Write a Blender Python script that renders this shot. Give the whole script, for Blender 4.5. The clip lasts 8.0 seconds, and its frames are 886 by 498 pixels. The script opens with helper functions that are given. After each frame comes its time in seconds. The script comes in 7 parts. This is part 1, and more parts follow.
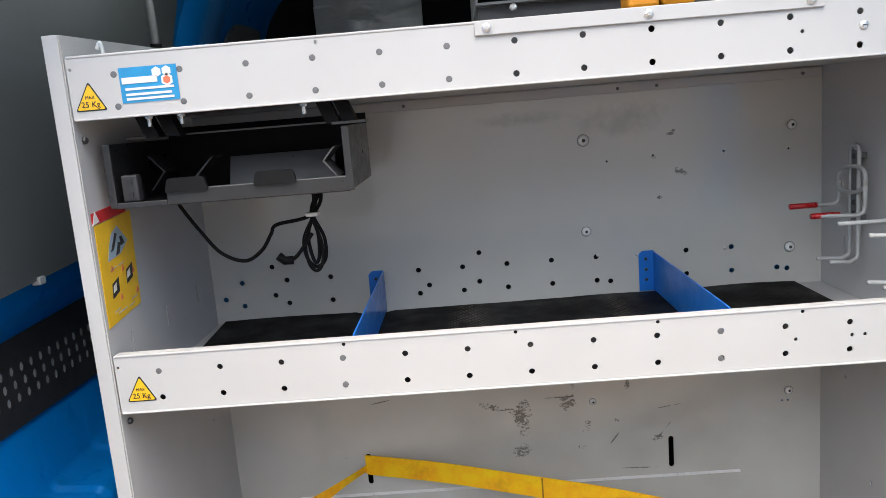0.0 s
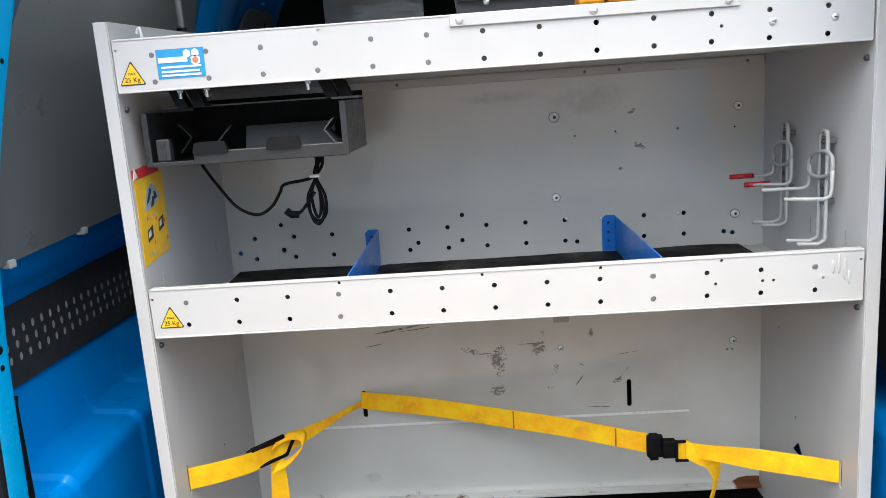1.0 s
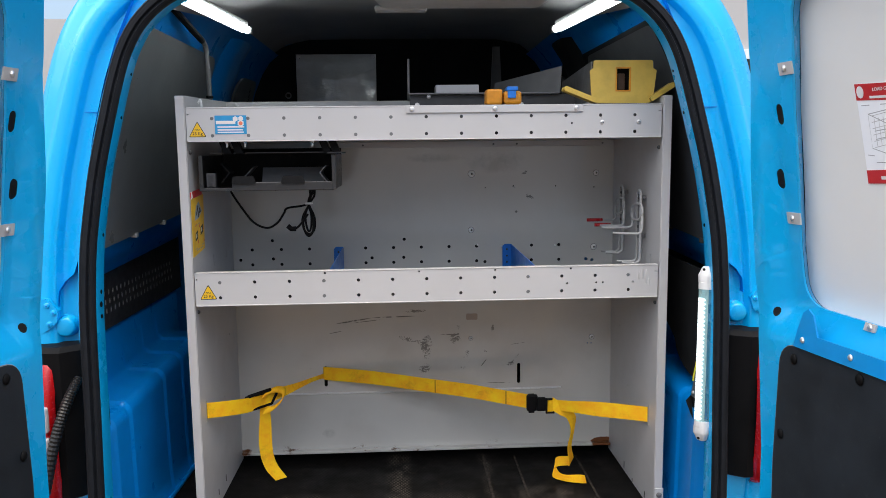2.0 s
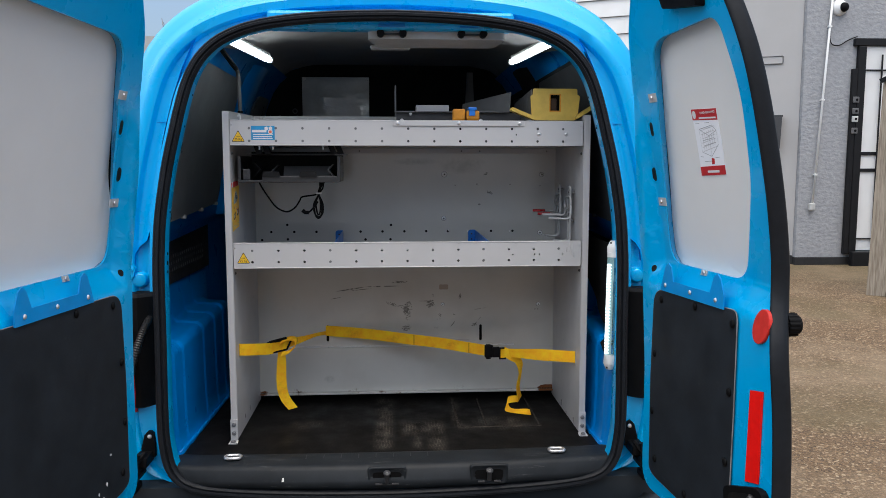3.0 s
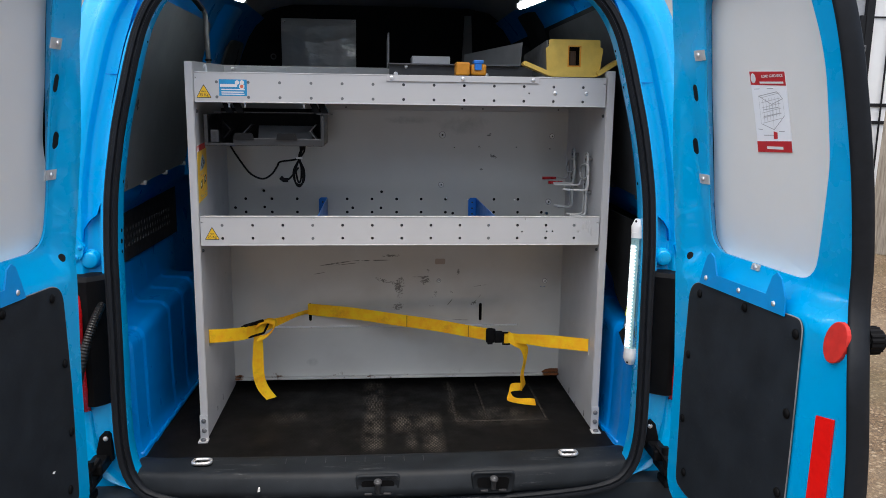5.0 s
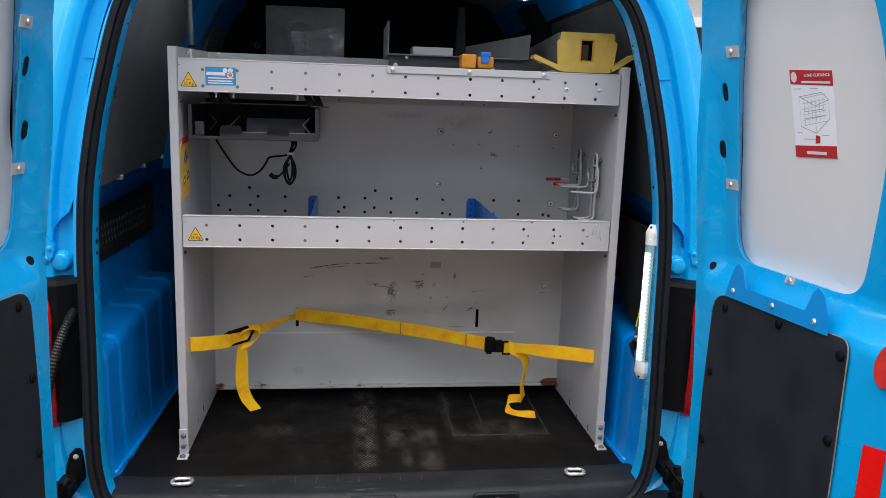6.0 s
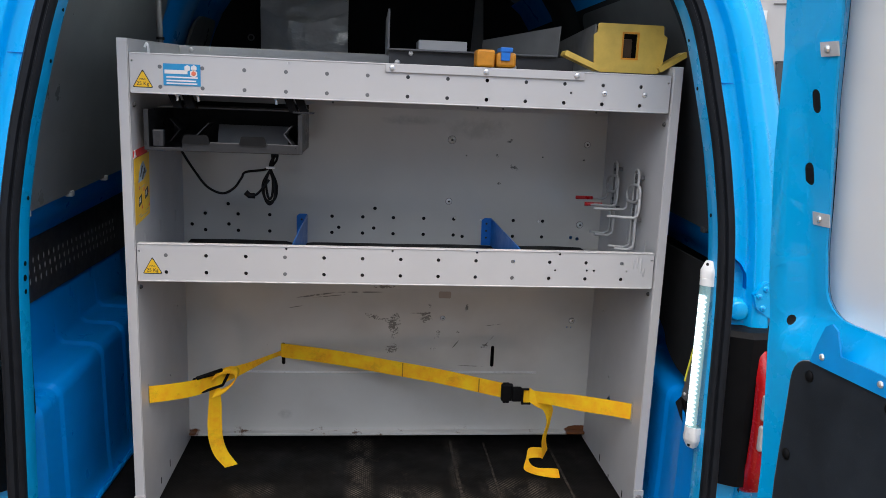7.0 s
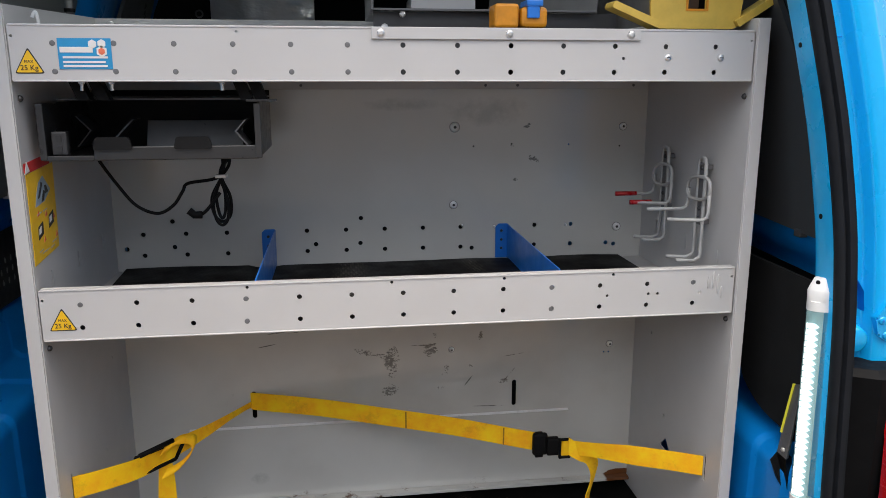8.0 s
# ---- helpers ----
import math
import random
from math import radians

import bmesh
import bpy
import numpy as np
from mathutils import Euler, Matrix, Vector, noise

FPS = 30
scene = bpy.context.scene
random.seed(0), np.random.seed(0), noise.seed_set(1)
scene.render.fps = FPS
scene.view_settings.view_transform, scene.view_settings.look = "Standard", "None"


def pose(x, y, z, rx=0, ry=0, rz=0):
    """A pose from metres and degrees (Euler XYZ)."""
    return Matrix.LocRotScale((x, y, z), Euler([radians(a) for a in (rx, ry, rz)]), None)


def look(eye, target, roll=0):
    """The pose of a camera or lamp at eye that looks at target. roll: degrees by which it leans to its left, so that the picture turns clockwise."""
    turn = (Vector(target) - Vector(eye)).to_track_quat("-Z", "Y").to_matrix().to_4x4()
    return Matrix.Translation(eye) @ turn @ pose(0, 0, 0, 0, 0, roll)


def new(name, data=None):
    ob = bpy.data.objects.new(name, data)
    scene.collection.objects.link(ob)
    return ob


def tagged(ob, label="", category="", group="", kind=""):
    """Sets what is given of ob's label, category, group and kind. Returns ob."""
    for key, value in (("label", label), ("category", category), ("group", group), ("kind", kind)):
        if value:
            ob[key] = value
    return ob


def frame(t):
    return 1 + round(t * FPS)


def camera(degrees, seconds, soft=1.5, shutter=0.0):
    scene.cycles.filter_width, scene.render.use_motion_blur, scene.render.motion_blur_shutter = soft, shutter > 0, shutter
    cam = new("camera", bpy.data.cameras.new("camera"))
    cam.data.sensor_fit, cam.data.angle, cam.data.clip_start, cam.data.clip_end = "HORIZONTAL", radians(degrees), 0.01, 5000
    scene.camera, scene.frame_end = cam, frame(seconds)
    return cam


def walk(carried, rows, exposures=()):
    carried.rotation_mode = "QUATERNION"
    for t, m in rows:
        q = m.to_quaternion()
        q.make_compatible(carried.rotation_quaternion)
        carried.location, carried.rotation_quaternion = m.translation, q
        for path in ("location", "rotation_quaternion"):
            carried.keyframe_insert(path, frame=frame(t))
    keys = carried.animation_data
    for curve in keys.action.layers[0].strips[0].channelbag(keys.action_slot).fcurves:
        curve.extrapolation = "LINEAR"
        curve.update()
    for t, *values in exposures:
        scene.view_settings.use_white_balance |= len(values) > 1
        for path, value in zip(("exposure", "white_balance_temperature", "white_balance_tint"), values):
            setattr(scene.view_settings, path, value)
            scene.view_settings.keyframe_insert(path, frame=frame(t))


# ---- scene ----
cam = camera(60.3, 8.0, soft=0.25)
PATH = [
    (0, (-0.076, -0.871, 1.402), (-0.147, 1.097, 1.054), -4.7),
    (0.3, (-0.022, -0.919, 1.403), (-0.119, 1.044, 1.036), -3.8),
    (0.5, (-0.021, -0.926, 1.394), (-0.123, 1.03, 0.99), -3.8),
    (0.8, (-0.018, -0.983, 1.406), (-0.146, 0.963, 0.962), -3.6),
    (1, (-0.029, -1.055, 1.394), (-0.129, 0.904, 1.001), -4.0),
    (1.2, (-0.055, -1.163, 1.406), (-0.063, 0.802, 1.035), -3.3),
    (1.5, (-0.078, -1.335, 1.403), (0.017, 0.629, 1.041), -1.4),
    (1.7, (-0.07, -1.453, 1.403), (0.017, 0.52, 1.086), -0.9),
    (2.8, (-0.051, -2.138, 1.378), (0.083, -0.153, 1.171), 0.3),
    (3, (-0.056, -2.217, 1.366), (0.075, -0.233, 1.152), 0.0),
    (3.5, (-0.065, -2.287, 1.366), (0.084, -0.31, 1.104), 0.3),
    (4, (-0.053, -2.232, 1.381), (0.102, -0.259, 1.098), 0.6),
    (4.5, (-0.018, -2.065, 1.404), (0.103, -0.095, 1.077), 0.9),
    (4.7, (-0.036, -1.996, 1.412), (0.102, -0.031, 1.064), 0.8),
    (5.8, (-0.139, -1.815, 1.424), (0.097, 0.136, 1.054), 1.6),
    (6, (-0.135, -1.787, 1.416), (0.11, 0.163, 1.044), 1.9),
    (6.5, (-0.139, -1.652, 1.421), (0.125, 0.29, 1.021), 1.9),
    (6.8, (-0.126, -1.534, 1.433), (0.117, 0.418, 1.068), 1.8),
    (7, (-0.082, -1.465, 1.441), (0.119, 0.486, 1.051), 2.3),
    (7.2, (-0.1, -1.38, 1.434), (0.123, 0.565, 1.026), 2.2),
    (7.5, (-0.096, -1.266, 1.445), (0.123, 0.67, 0.993), 1.1),
    (7.8, (-0.117, -1.156, 1.42), (0.155, 0.778, 0.987), -0.3),
    (8, (-0.101, -1.071, 1.429), (0.163, 0.864, 0.996), -0.0),
]
EXPOSURE = [(0, 2.0, 6700, 5), (0.4, 2.2, 6650, 4), (1.0, 2.2, 6600, 3), (1.5, 1.82, 6650, 8), (3.0, 0.94, 6330, 6), (4.5, 1.04, 6330, 6), (6.5, 1.18, 6480, 10), (7.0, 1.22, 6450, 8), (7.5, 1.25, 6400, 6), (8.0, 1.32, 6780, 7)]
walk(cam, [(t, look(eye, target, roll)) for t, eye, target, roll in PATH], EXPOSURE)

# ---------------------------------------------------------------- light
world = bpy.data.worlds.new("overcast_sky")
scene.world = world
world.use_nodes = True
wn, wl = world.node_tree.nodes, world.node_tree.links
sky = wn.new("ShaderNodeTexSky")
sky.sky_type, sky.sun_disc = "NISHITA", False
sky.sun_elevation, sky.sun_rotation = radians(74), radians(180)
sky.air_density, sky.dust_density, sky.ozone_density = 0.9, 5.0, 0.9
wl.new(sky.outputs["Color"], wn["Background"].inputs["Color"])
wn["Background"].inputs["Strength"].default_value = 0.12

sun_data = bpy.data.lights.new("sun", "SUN")
sun_data.energy, sun_data.angle, sun_data.color = 1.5, radians(120), (1.0, 0.985, 0.97)
sun = new("sun", sun_data)
sun.matrix_world = look((-1.9, -1.1, 8.0), (0, 0, 0))


# ---------------------------------------------------------------- materials
def nodes_of(name, rough=0.5, metal=0.0, color=(0.5, 0.5, 0.5), coat=0.0, spec=0.5):
    m = bpy.data.materials.new(name)
    m.use_nodes = True
    nt = m.node_tree
    b = nt.nodes["Principled BSDF"]
    b.inputs["Base Color"].default_value = (*color, 1)
    b.inputs["Roughness"].default_value = rough
    b.inputs["Metallic"].default_value = metal
    b.inputs["Coat Weight"].default_value = coat
    b.inputs["Coat Roughness"].default_value = 0.08
    b.inputs["Specular IOR Level"].default_value = spec
    return m, nt, b


def noise_tex(nt, scale, detail=4.0, rough=0.55, stretch=(1, 1, 1), shift=(0, 0, 0)):
    co = nt.nodes.new("ShaderNodeTexCoord")
    mp = nt.nodes.new("ShaderNodeMapping")
    mp.inputs["Scale"].default_value = stretch
    mp.inputs["Location"].default_value = shift
    tx = nt.nodes.new("ShaderNodeTexNoise")
    tx.inputs["Scale"].default_value = scale
    tx.inputs["Detail"].default_value = detail
    tx.inputs["Roughness"].default_value = rough
    nt.links.new(co.outputs["Object"], mp.inputs["Vector"])
    nt.links.new(mp.outputs["Vector"], tx.inputs["Vector"])
    return tx.outputs["Fac"]


def ramp(nt, fac, stops):
    r = nt.nodes.new("ShaderNodeValToRGB")
    e = r.color_ramp.elements
    while len(e) < len(stops):
        e.new(0.5)
    for el, (p, c) in zip(e, stops):
        el.position, el.color = p, (*c, 1) if len(c) == 3 else c
    nt.links.new(fac, r.inputs["Fac"])
    return r.outputs["Color"]


def mix(nt, fac, a, b, how="MIX"):
    n = nt.nodes.new("ShaderNodeMix")
    n.data_type, n.blend_type = "RGBA", how
    for sock, v in ((n.inputs[0], fac), (n.inputs[6], a), (n.inputs[7], b)):
        if isinstance(v, (int, float)):
            sock.default_value = v
        elif isinstance(v, tuple):
            sock.default_value = (*v, 1)
        else:
            nt.links.new(v, sock)
    return n.outputs[2]


def mathn(nt, op, a, b=0.0):
    n = nt.nodes.new("ShaderNodeMath")
    n.operation = op
    for sock, v in zip(n.inputs, (a, b)):
        if isinstance(v, (int, float)):
            sock.default_value = v
        else:
            nt.links.new(v, sock)
    return n.outputs[0]


def bump(nt, b, height, strength=0.2, dist=0.001):
    n = nt.nodes.new("ShaderNodeBump")
    n.inputs["Strength"].default_value, n.inputs["Distance"].default_value = strength, dist
    nt.links.new(height, n.inputs["Height"])
    nt.links.new(n.outputs["Normal"], b.inputs["Normal"])


def box_mask(nt, axis, lo, hi, soft):
    """1 between lo and hi along an axis of the object's own space, fading over soft."""
    co = nt.nodes.new("ShaderNodeTexCoord")
    sp = nt.nodes.new("ShaderNodeSeparateXYZ")
    nt.links.new(co.outputs["Object"], sp.inputs[0])
    out = []
    for a, c in ((lo - soft, lo + soft), (hi + soft, hi - soft)):
        mr = nt.nodes.new("ShaderNodeMapRange")
        mr.inputs["From Min"].default_value, mr.inputs["From Max"].default_value = a, c
        nt.links.new(sp.outputs[axis], mr.inputs["Value"])
        out.append(mr.outputs[0])
    return mathn(nt, "MULTIPLY", out[0], out[1])


def plain(name, color, rough=0.5, metal=0.0, coat=0.0, vary=0.12, scale=18.0, grain=900.0, relief=0.05, spec=0.5):
    """Paint, plastic or metal with cloudy variation, fine grain and uneven gloss."""
    m, nt, b = nodes_of(name, rough, metal, color, coat, spec)
    big = noise_tex(nt, scale, 5.0)
    dark = tuple(c * (1 - vary) for c in color)
    lite = tuple(min(1, c * (1 + vary)) for c in color)
    col = ramp(nt, big, ((0.3, dark), (0.7, lite)))
    nt.links.new(col, b.inputs["Base Color"])
    rr = ramp(nt, noise_tex(nt, scale * 2.3, 6.0), ((0.3, (max(0.03, rough - 0.07),) * 3), (0.7, (min(1, rough + 0.1),) * 3)))
    nt.links.new(rr, b.inputs["Roughness"])
    if relief:
        bump(nt, b, noise_tex(nt, grain, 2.0), relief, 0.0004)
    return m


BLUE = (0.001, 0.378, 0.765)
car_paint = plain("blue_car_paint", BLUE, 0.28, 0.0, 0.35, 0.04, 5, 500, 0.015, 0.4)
grey_paint = plain("grey_powder_coat", (0.49, 0.482, 0.48), 0.36, 0, 0, 0.03, 7, 1400, 0.10)
dull_zinc = plain("dull_zinc", (0.15, 0.15, 0.155), 0.45, 0.3, 0, 0.1, 60, 900, 0.05)
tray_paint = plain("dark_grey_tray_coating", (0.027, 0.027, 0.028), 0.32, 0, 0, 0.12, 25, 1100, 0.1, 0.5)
plate_grey = plain("mid_grey_steel_plate", (0.10, 0.10, 0.102), 0.34, 0, 0, 0.1, 20, 900, 0.06)
steel = plain("bright_zinc", (0.70, 0.69, 0.68), 0.30, 0.75, 0, 0.1, 60, 900, 0.05)
white_wire = plain("grey_coated_wire", (0.40, 0.40, 0.395), 0.35, 0, 0, 0.04, 60, 900, 0.03)
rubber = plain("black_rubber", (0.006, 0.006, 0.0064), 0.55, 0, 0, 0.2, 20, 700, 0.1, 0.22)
bumper_black = plain("black_bumper_plastic", (0.021, 0.026, 0.031), 0.5, 0, 0, 0.25, 7, 900, 0.3, 0.28)
# the body blue again, darkened for the shade inside the van
shaded_blue = plain("blue_paint_shaded", (0.0, 0.20, 0.605), 0.32, 0, 0.2, 0.06, 6, 500, 0.03, 0.4)
seal_rubber = plain("seal_rubber", (0.0085, 0.0100, 0.0130), 0.5, 0, 0, 0.2, 30, 500, 0.08, 0.2)
black_metal = plain("black_coated_steel", (0.035, 0.035, 0.037), 0.42, 0, 0, 0.15, 25, 1100, 0.1)
sleeve_black = plain("black_sleeve_plastic", (0.008, 0.008, 0.0085), 0.4, 0, 0, 0.15, 25, 1100, 0.05, 0.4)
black_plastic = plain("black_plastic", (0.006, 0.006, 0.0065), 0.5, 0, 0, 0.2, 30, 900, 0.12, 0.07)
# the grey side board darkened for the shade on the right
shaded_board = plain("shaded_side_board", (0.045, 0.048, 0.052), 0.4, 0, 0, 0.05, 3, 700, 0.0, 0.4)
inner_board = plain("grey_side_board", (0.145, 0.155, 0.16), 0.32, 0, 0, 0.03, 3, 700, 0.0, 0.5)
blank_grey = plain("grey_blanking_panel", (0.77, 0.752, 0.72), 0.55, 0, 0, 0.03, 4, 700, 0.05)
# dark lining colour, used too where a lit surface is painted into shade
lining_and_shade = plain("dark_lining_and_shade", (0.010, 0.0105, 0.011), 0.85, 0, 0, 0.2, 5, 400, 0.2, 0.2)
lining_roof = plain("roof_lining", (0.34, 0.335, 0.33), 0.8, 0, 0, 0.08, 6, 500, 0.2)
bolt_zinc = plain("bolt_zinc", (0.80, 0.80, 0.79), 0.32, 0.1, 0, 0.06, 60, 900, 0.03, 0.8)
bright_clip = plain("bright_clip_zinc", (0.60, 0.59, 0.58), 0.4, 0.35, 0, 0.08, 60, 900, 0.05)
bracket_blue = plain("bracket_blue", (0.0, 0.27, 0.68), 0.35, 0, 0.2, 0.05, 20, 900, 0.05)
blue_plate = plain("blue_divider_paint", (0.01, 0.16, 0.58), 0.35, 0, 0.2, 0.08, 20, 900, 0.05)
yellow_plastic = plain("yellow_plastic", (0.62, 0.42, 0.075), 0.5, 0, 0, 0.16, 22, 500, 0.1)
yellow_dark = plain("amber_plastic", (0.60, 0.235, 0.010), 0.45, 0, 0, 0.25, 30, 500, 0.1)
brown_plastic = plain("dark_brown_plastic", (0.05, 0.026, 0.012), 0.5, 0, 0, 0.3, 30, 400, 0.1, 0.3)
clear_lens_plastic = plain("clear_lens_plastic", (0.46, 0.42, 0.41), 0.15, 0, 0, 0.15, 60, 300, 0.1)
lemon_plastic = plain("lemon_yellow_plastic", (0.70, 0.66, 0.05), 0.45, 0, 0, 0.08, 20, 500, 0.03)
white_plastic = plain("white_plastic", (0.75, 0.75, 0.74), 0.4, 0, 0, 0.04, 20, 500, 0.03)
grey_plastic = plain("pale_grey_plastic", (0.45, 0.45, 0.44), 0.5, 0, 0, 0.06, 20, 500, 0.05)
red_plastic = plain("red_reflector", (0.46, 0.006, 0.008), 0.22, 0, 0.2, 0.1, 60, 300, 0.15)
reflector_faded = plain("faded_red_reflector", (0.48, 0.024, 0.018), 0.45, 0, 0, 0.15, 60, 300, 0.15, 0.3)
reflector_strip_red = plain("bright_red_reflector", (0.85, 0.006, 0.004), 0.4, 0, 0, 0.06, 60, 300, 0.1, 0.3)
dusty_rubber = plain("dusty_rubber_edge", (0.036, 0.031, 0.027), 0.8, 0, 0, 0.75, 90, 300, 0.2, 0.1)
window_glass = plain("dark_window_glass", (0.02, 0.022, 0.025), 0.08, 0, 0, 0.1, 3, 100, 0.0)
bark = plain("grey_bark", (0.16, 0.14, 0.12), 0.9, 0, 0, 0.3, 6, 60, 0.5)
red_dip = plain("red_dipped_vinyl", (0.42, 0.008, 0.012), 0.3, 0, 0, 0.1, 60, 300, 0.05)
dark_grey = plain("dark_grey_steel", (0.13, 0.13, 0.132), 0.4, 0, 0, 0.12, 16, 800, 0.1)
notice_paper = plain("notice_paper", (0.88, 0.88, 0.90), 0.45, 0, 0, 0.02, 30, 300, 0.02)
paper_white = plain("white_label", (0.72, 0.71, 0.69), 0.5, 0, 0, 0.03, 30, 300, 0.02)
label_red = plain("label_red", (0.50, 0.018, 0.022), 0.5, 0, 0, 0.05, 30, 300, 0.02)
label_blue = plain("label_blue", (0.02, 0.26, 0.52), 0.4, 0, 0, 0.06, 60, 300, 0.02)
label_yellow = plain("label_yellow", (0.80, 0.48, 0.02), 0.4, 0, 0, 0.05, 60, 300, 0.02)
ink = plain("black_ink", (0.02, 0.02, 0.02), 0.5, 0, 0, 0.1, 60, 300, 0.02)
grey_ink = plain("grey_ink", (0.40, 0.40, 0.40), 0.5, 0, 0, 0.1, 60, 300, 0.02)
pale_ink = plain("pale_ink", (0.52, 0.50, 0.50), 0.5, 0, 0, 0.1, 60, 300, 0.02)
seam_thread = plain("brown_thread", (0.30, 0.15, 0.01), 0.8, 0, 0, 0.3, 200, 300, 0.1)
drawing_blue = plain("drawing_blue", (0.30, 0.38, 0.45), 0.5, 0, 0, 0.1, 60, 300, 0.02)
orange_ink = plain("orange_ink", (0.7, 0.16, 0.08), 0.5, 0, 0, 0.1, 60, 300, 0.02)
strip_grey = plain("grey_strip_backing", (0.34, 0.34, 0.335), 0.5, 0, 0, 0.1, 20, 500, 0.05)
mailbox_grey = plain("mailbox_grey", (0.045, 0.045, 0.048), 0.5, 0, 0, 0.12, 12, 500, 0.05)
crate_frame = plain("black_door_frame", (0.008, 0.008, 0.009), 0.45, 0, 0, 0.2, 10, 300, 0.05, 0.25)
white_door = plain("white_door_paint", (0.70, 0.70, 0.69), 0.45, 0, 0, 0.04, 5, 300, 0.05)
smooth_render = plain("pale_smooth_render", (0.40, 0.39, 0.385), 0.85, 0, 0, 0.05, 1.5, 200, 0.2)
# pale colour chosen to bounce light off the unseen wall
bounce_render = plain("bounce_white", (0.66, 0.655, 0.64), 0.85, 0, 0, 0.06, 1.5, 200, 0.2)
plinth_black = plain("black_plinth_paint", (0.014, 0.014, 0.015), 0.7, 0, 0, 0.2, 8, 120, 0.4)
edge_grey = plain("worn_board_edge", (0.20, 0.19, 0.19), 0.6, 0, 0, 0.4, 30, 300, 0.1)
stone = plain("pale_stone", (0.42, 0.34, 0.22), 0.9, 0, 0, 0.2, 20, 90, 0.6)


def back_panel_paint():
    """Grey powder coat with black scuffs, long scratches and rust along the bottom."""
    m, nt, b = nodes_of("scuffed_grey_powder_coat", 0.3, spec=0.8)
    base = ramp(nt, noise_tex(nt, 5, 5), ((0.3, (0.53, 0.522, 0.495)), (0.7, (0.585, 0.577, 0.545))))
    co = nt.nodes.new("ShaderNodeTexCoord")
    sp = nt.nodes.new("ShaderNodeSeparateXYZ")
    nt.links.new(co.outputs["Object"], sp.inputs[0])

    def blot(cx, cz, rx, rz, tilt):
        """1 at the middle of a tilted oval, 0 at its rim."""
        dx, dz = mathn(nt, "SUBTRACT", sp.outputs[0], cx), mathn(nt, "SUBTRACT", sp.outputs[2], cz)
        c, s_ = math.cos(radians(tilt)), math.sin(radians(tilt))
        u = mathn(nt, "ADD", mathn(nt, "MULTIPLY", dx, c / rx), mathn(nt, "MULTIPLY", dz, s_ / rx))
        v = mathn(nt, "ADD", mathn(nt, "MULTIPLY", dx, -s_ / rz), mathn(nt, "MULTIPLY", dz, c / rz))
        d2 = mathn(nt, "ADD", mathn(nt, "MULTIPLY", u, u), mathn(nt, "MULTIPLY", v, v))
        return mathn(nt, "MAXIMUM", mathn(nt, "SUBTRACT", 1.0, d2), 0.0)

    area = 0.0
    for spot in ((-0.03, 0.972, 0.045, 0.006, 0), (-0.045, 0.891, 0.052, 0.008, -17), (-0.006, 0.868, 0.019, 0.052, 0), (-0.012, 0.812, 0.022, 0.014, 30), (0.081, 0.926, 0.009, 0.008, 0),
                 (0.074, 0.896, 0.022, 0.018, 0), (0.105, 0.850, 0.008, 0.013, 0), (0.155, 0.856, 0.006, 0.005, 0), (0.093, 0.811, 0.009, 0.007, 0), (0.224, 0.819, 0.014, 0.007, 20), (0.175, 0.921, 0.006, 0.014, -15),
                 (0.277, 1.278, 0.015, 0.007, -20), (0.240, 1.238, 0.007, 0.005, 0), (0.262, 1.342, 0.014, 0.005, 30), (0.233, 1.306, 0.006, 0.006, 0)):
        area = mathn(nt, "MAXIMUM", area, blot(*spot))
    grit = noise_tex(nt, 1.0, 5, 0.75, (150, 1, 270), (3.1, 0, 1.7))
    coarse = noise_tex(nt, 1.0, 4, 0.6, (45, 1, 30), (1.1, 0, 6.7))
    amount = mathn(nt, "ADD", mathn(nt, "MULTIPLY", grit, 0.62), mathn(nt, "MULTIPLY", coarse, 0.38))
    cut = mathn(nt, "ADD", amount, mathn(nt, "MULTIPLY", area, 0.13))
    scuff = mathn(nt, "MULTIPLY", ramp(nt, cut, ((0.592, (0, 0, 0)), (0.632, (1, 1, 1)))), ramp(nt, area, ((0.02, (0, 0, 0)), (0.2, (1, 1, 1)))))
    col = mix(nt, mathn(nt, "MULTIPLY", scuff, 0.78), base, (0.055, 0.052, 0.05))
    scratch = 0.0
    for spot in ((-0.2035, 0.9485, 0.054, 0.0024, 8.4), (-0.093, 0.9575, 0.065, 0.0020, 1), (-0.252, 0.918, 0.020, 0.0011, 10), (0.1505, 0.824, 0.015, 0.0017, 52), (0.238, 0.835, 0.026, 0.0017, 50),
                 (0.195, 0.7655, 0.040, 0.0011, -2), (0.056, 0.905, 0.028, 0.0013, 0), (-0.165, 0.947, 0.05, 0.0011, 6), (0.245, 0.876, 0.024, 0.0010, 8)):
        scratch = mathn(nt, "MAXIMUM", scratch, blot(*spot))
    scratch = mathn(nt, "MULTIPLY", ramp(nt, scratch, ((0.05, (0, 0, 0)), (0.5, (1, 1, 1)))), ramp(nt, coarse, ((0.38, (0, 0, 0)), (0.50, (1, 1, 1)))))
    col = mix(nt, mathn(nt, "MULTIPLY", scratch, 0.8), col, (0.05, 0.048, 0.046))
    # upper blots imitate blurry reflections, the low one is a smudge
    reflection_smudge = mathn(nt, "MAXIMUM", blot(0.19, 1.37, 0.13, 0.045, 0), mathn(nt, "MAXIMUM", blot(-0.277, 0.635, 0.03, 0.022, 0), blot(0.02, 1.385, 0.12, 0.02, 0)))
    reflection_smudge = ramp(nt, mathn(nt, "MULTIPLY", reflection_smudge, noise_tex(nt, 26, 5, 0.7, (1, 1, 1), (2, 0, 9))), ((0.28, (0, 0, 0)), (0.55, (1, 1, 1))))
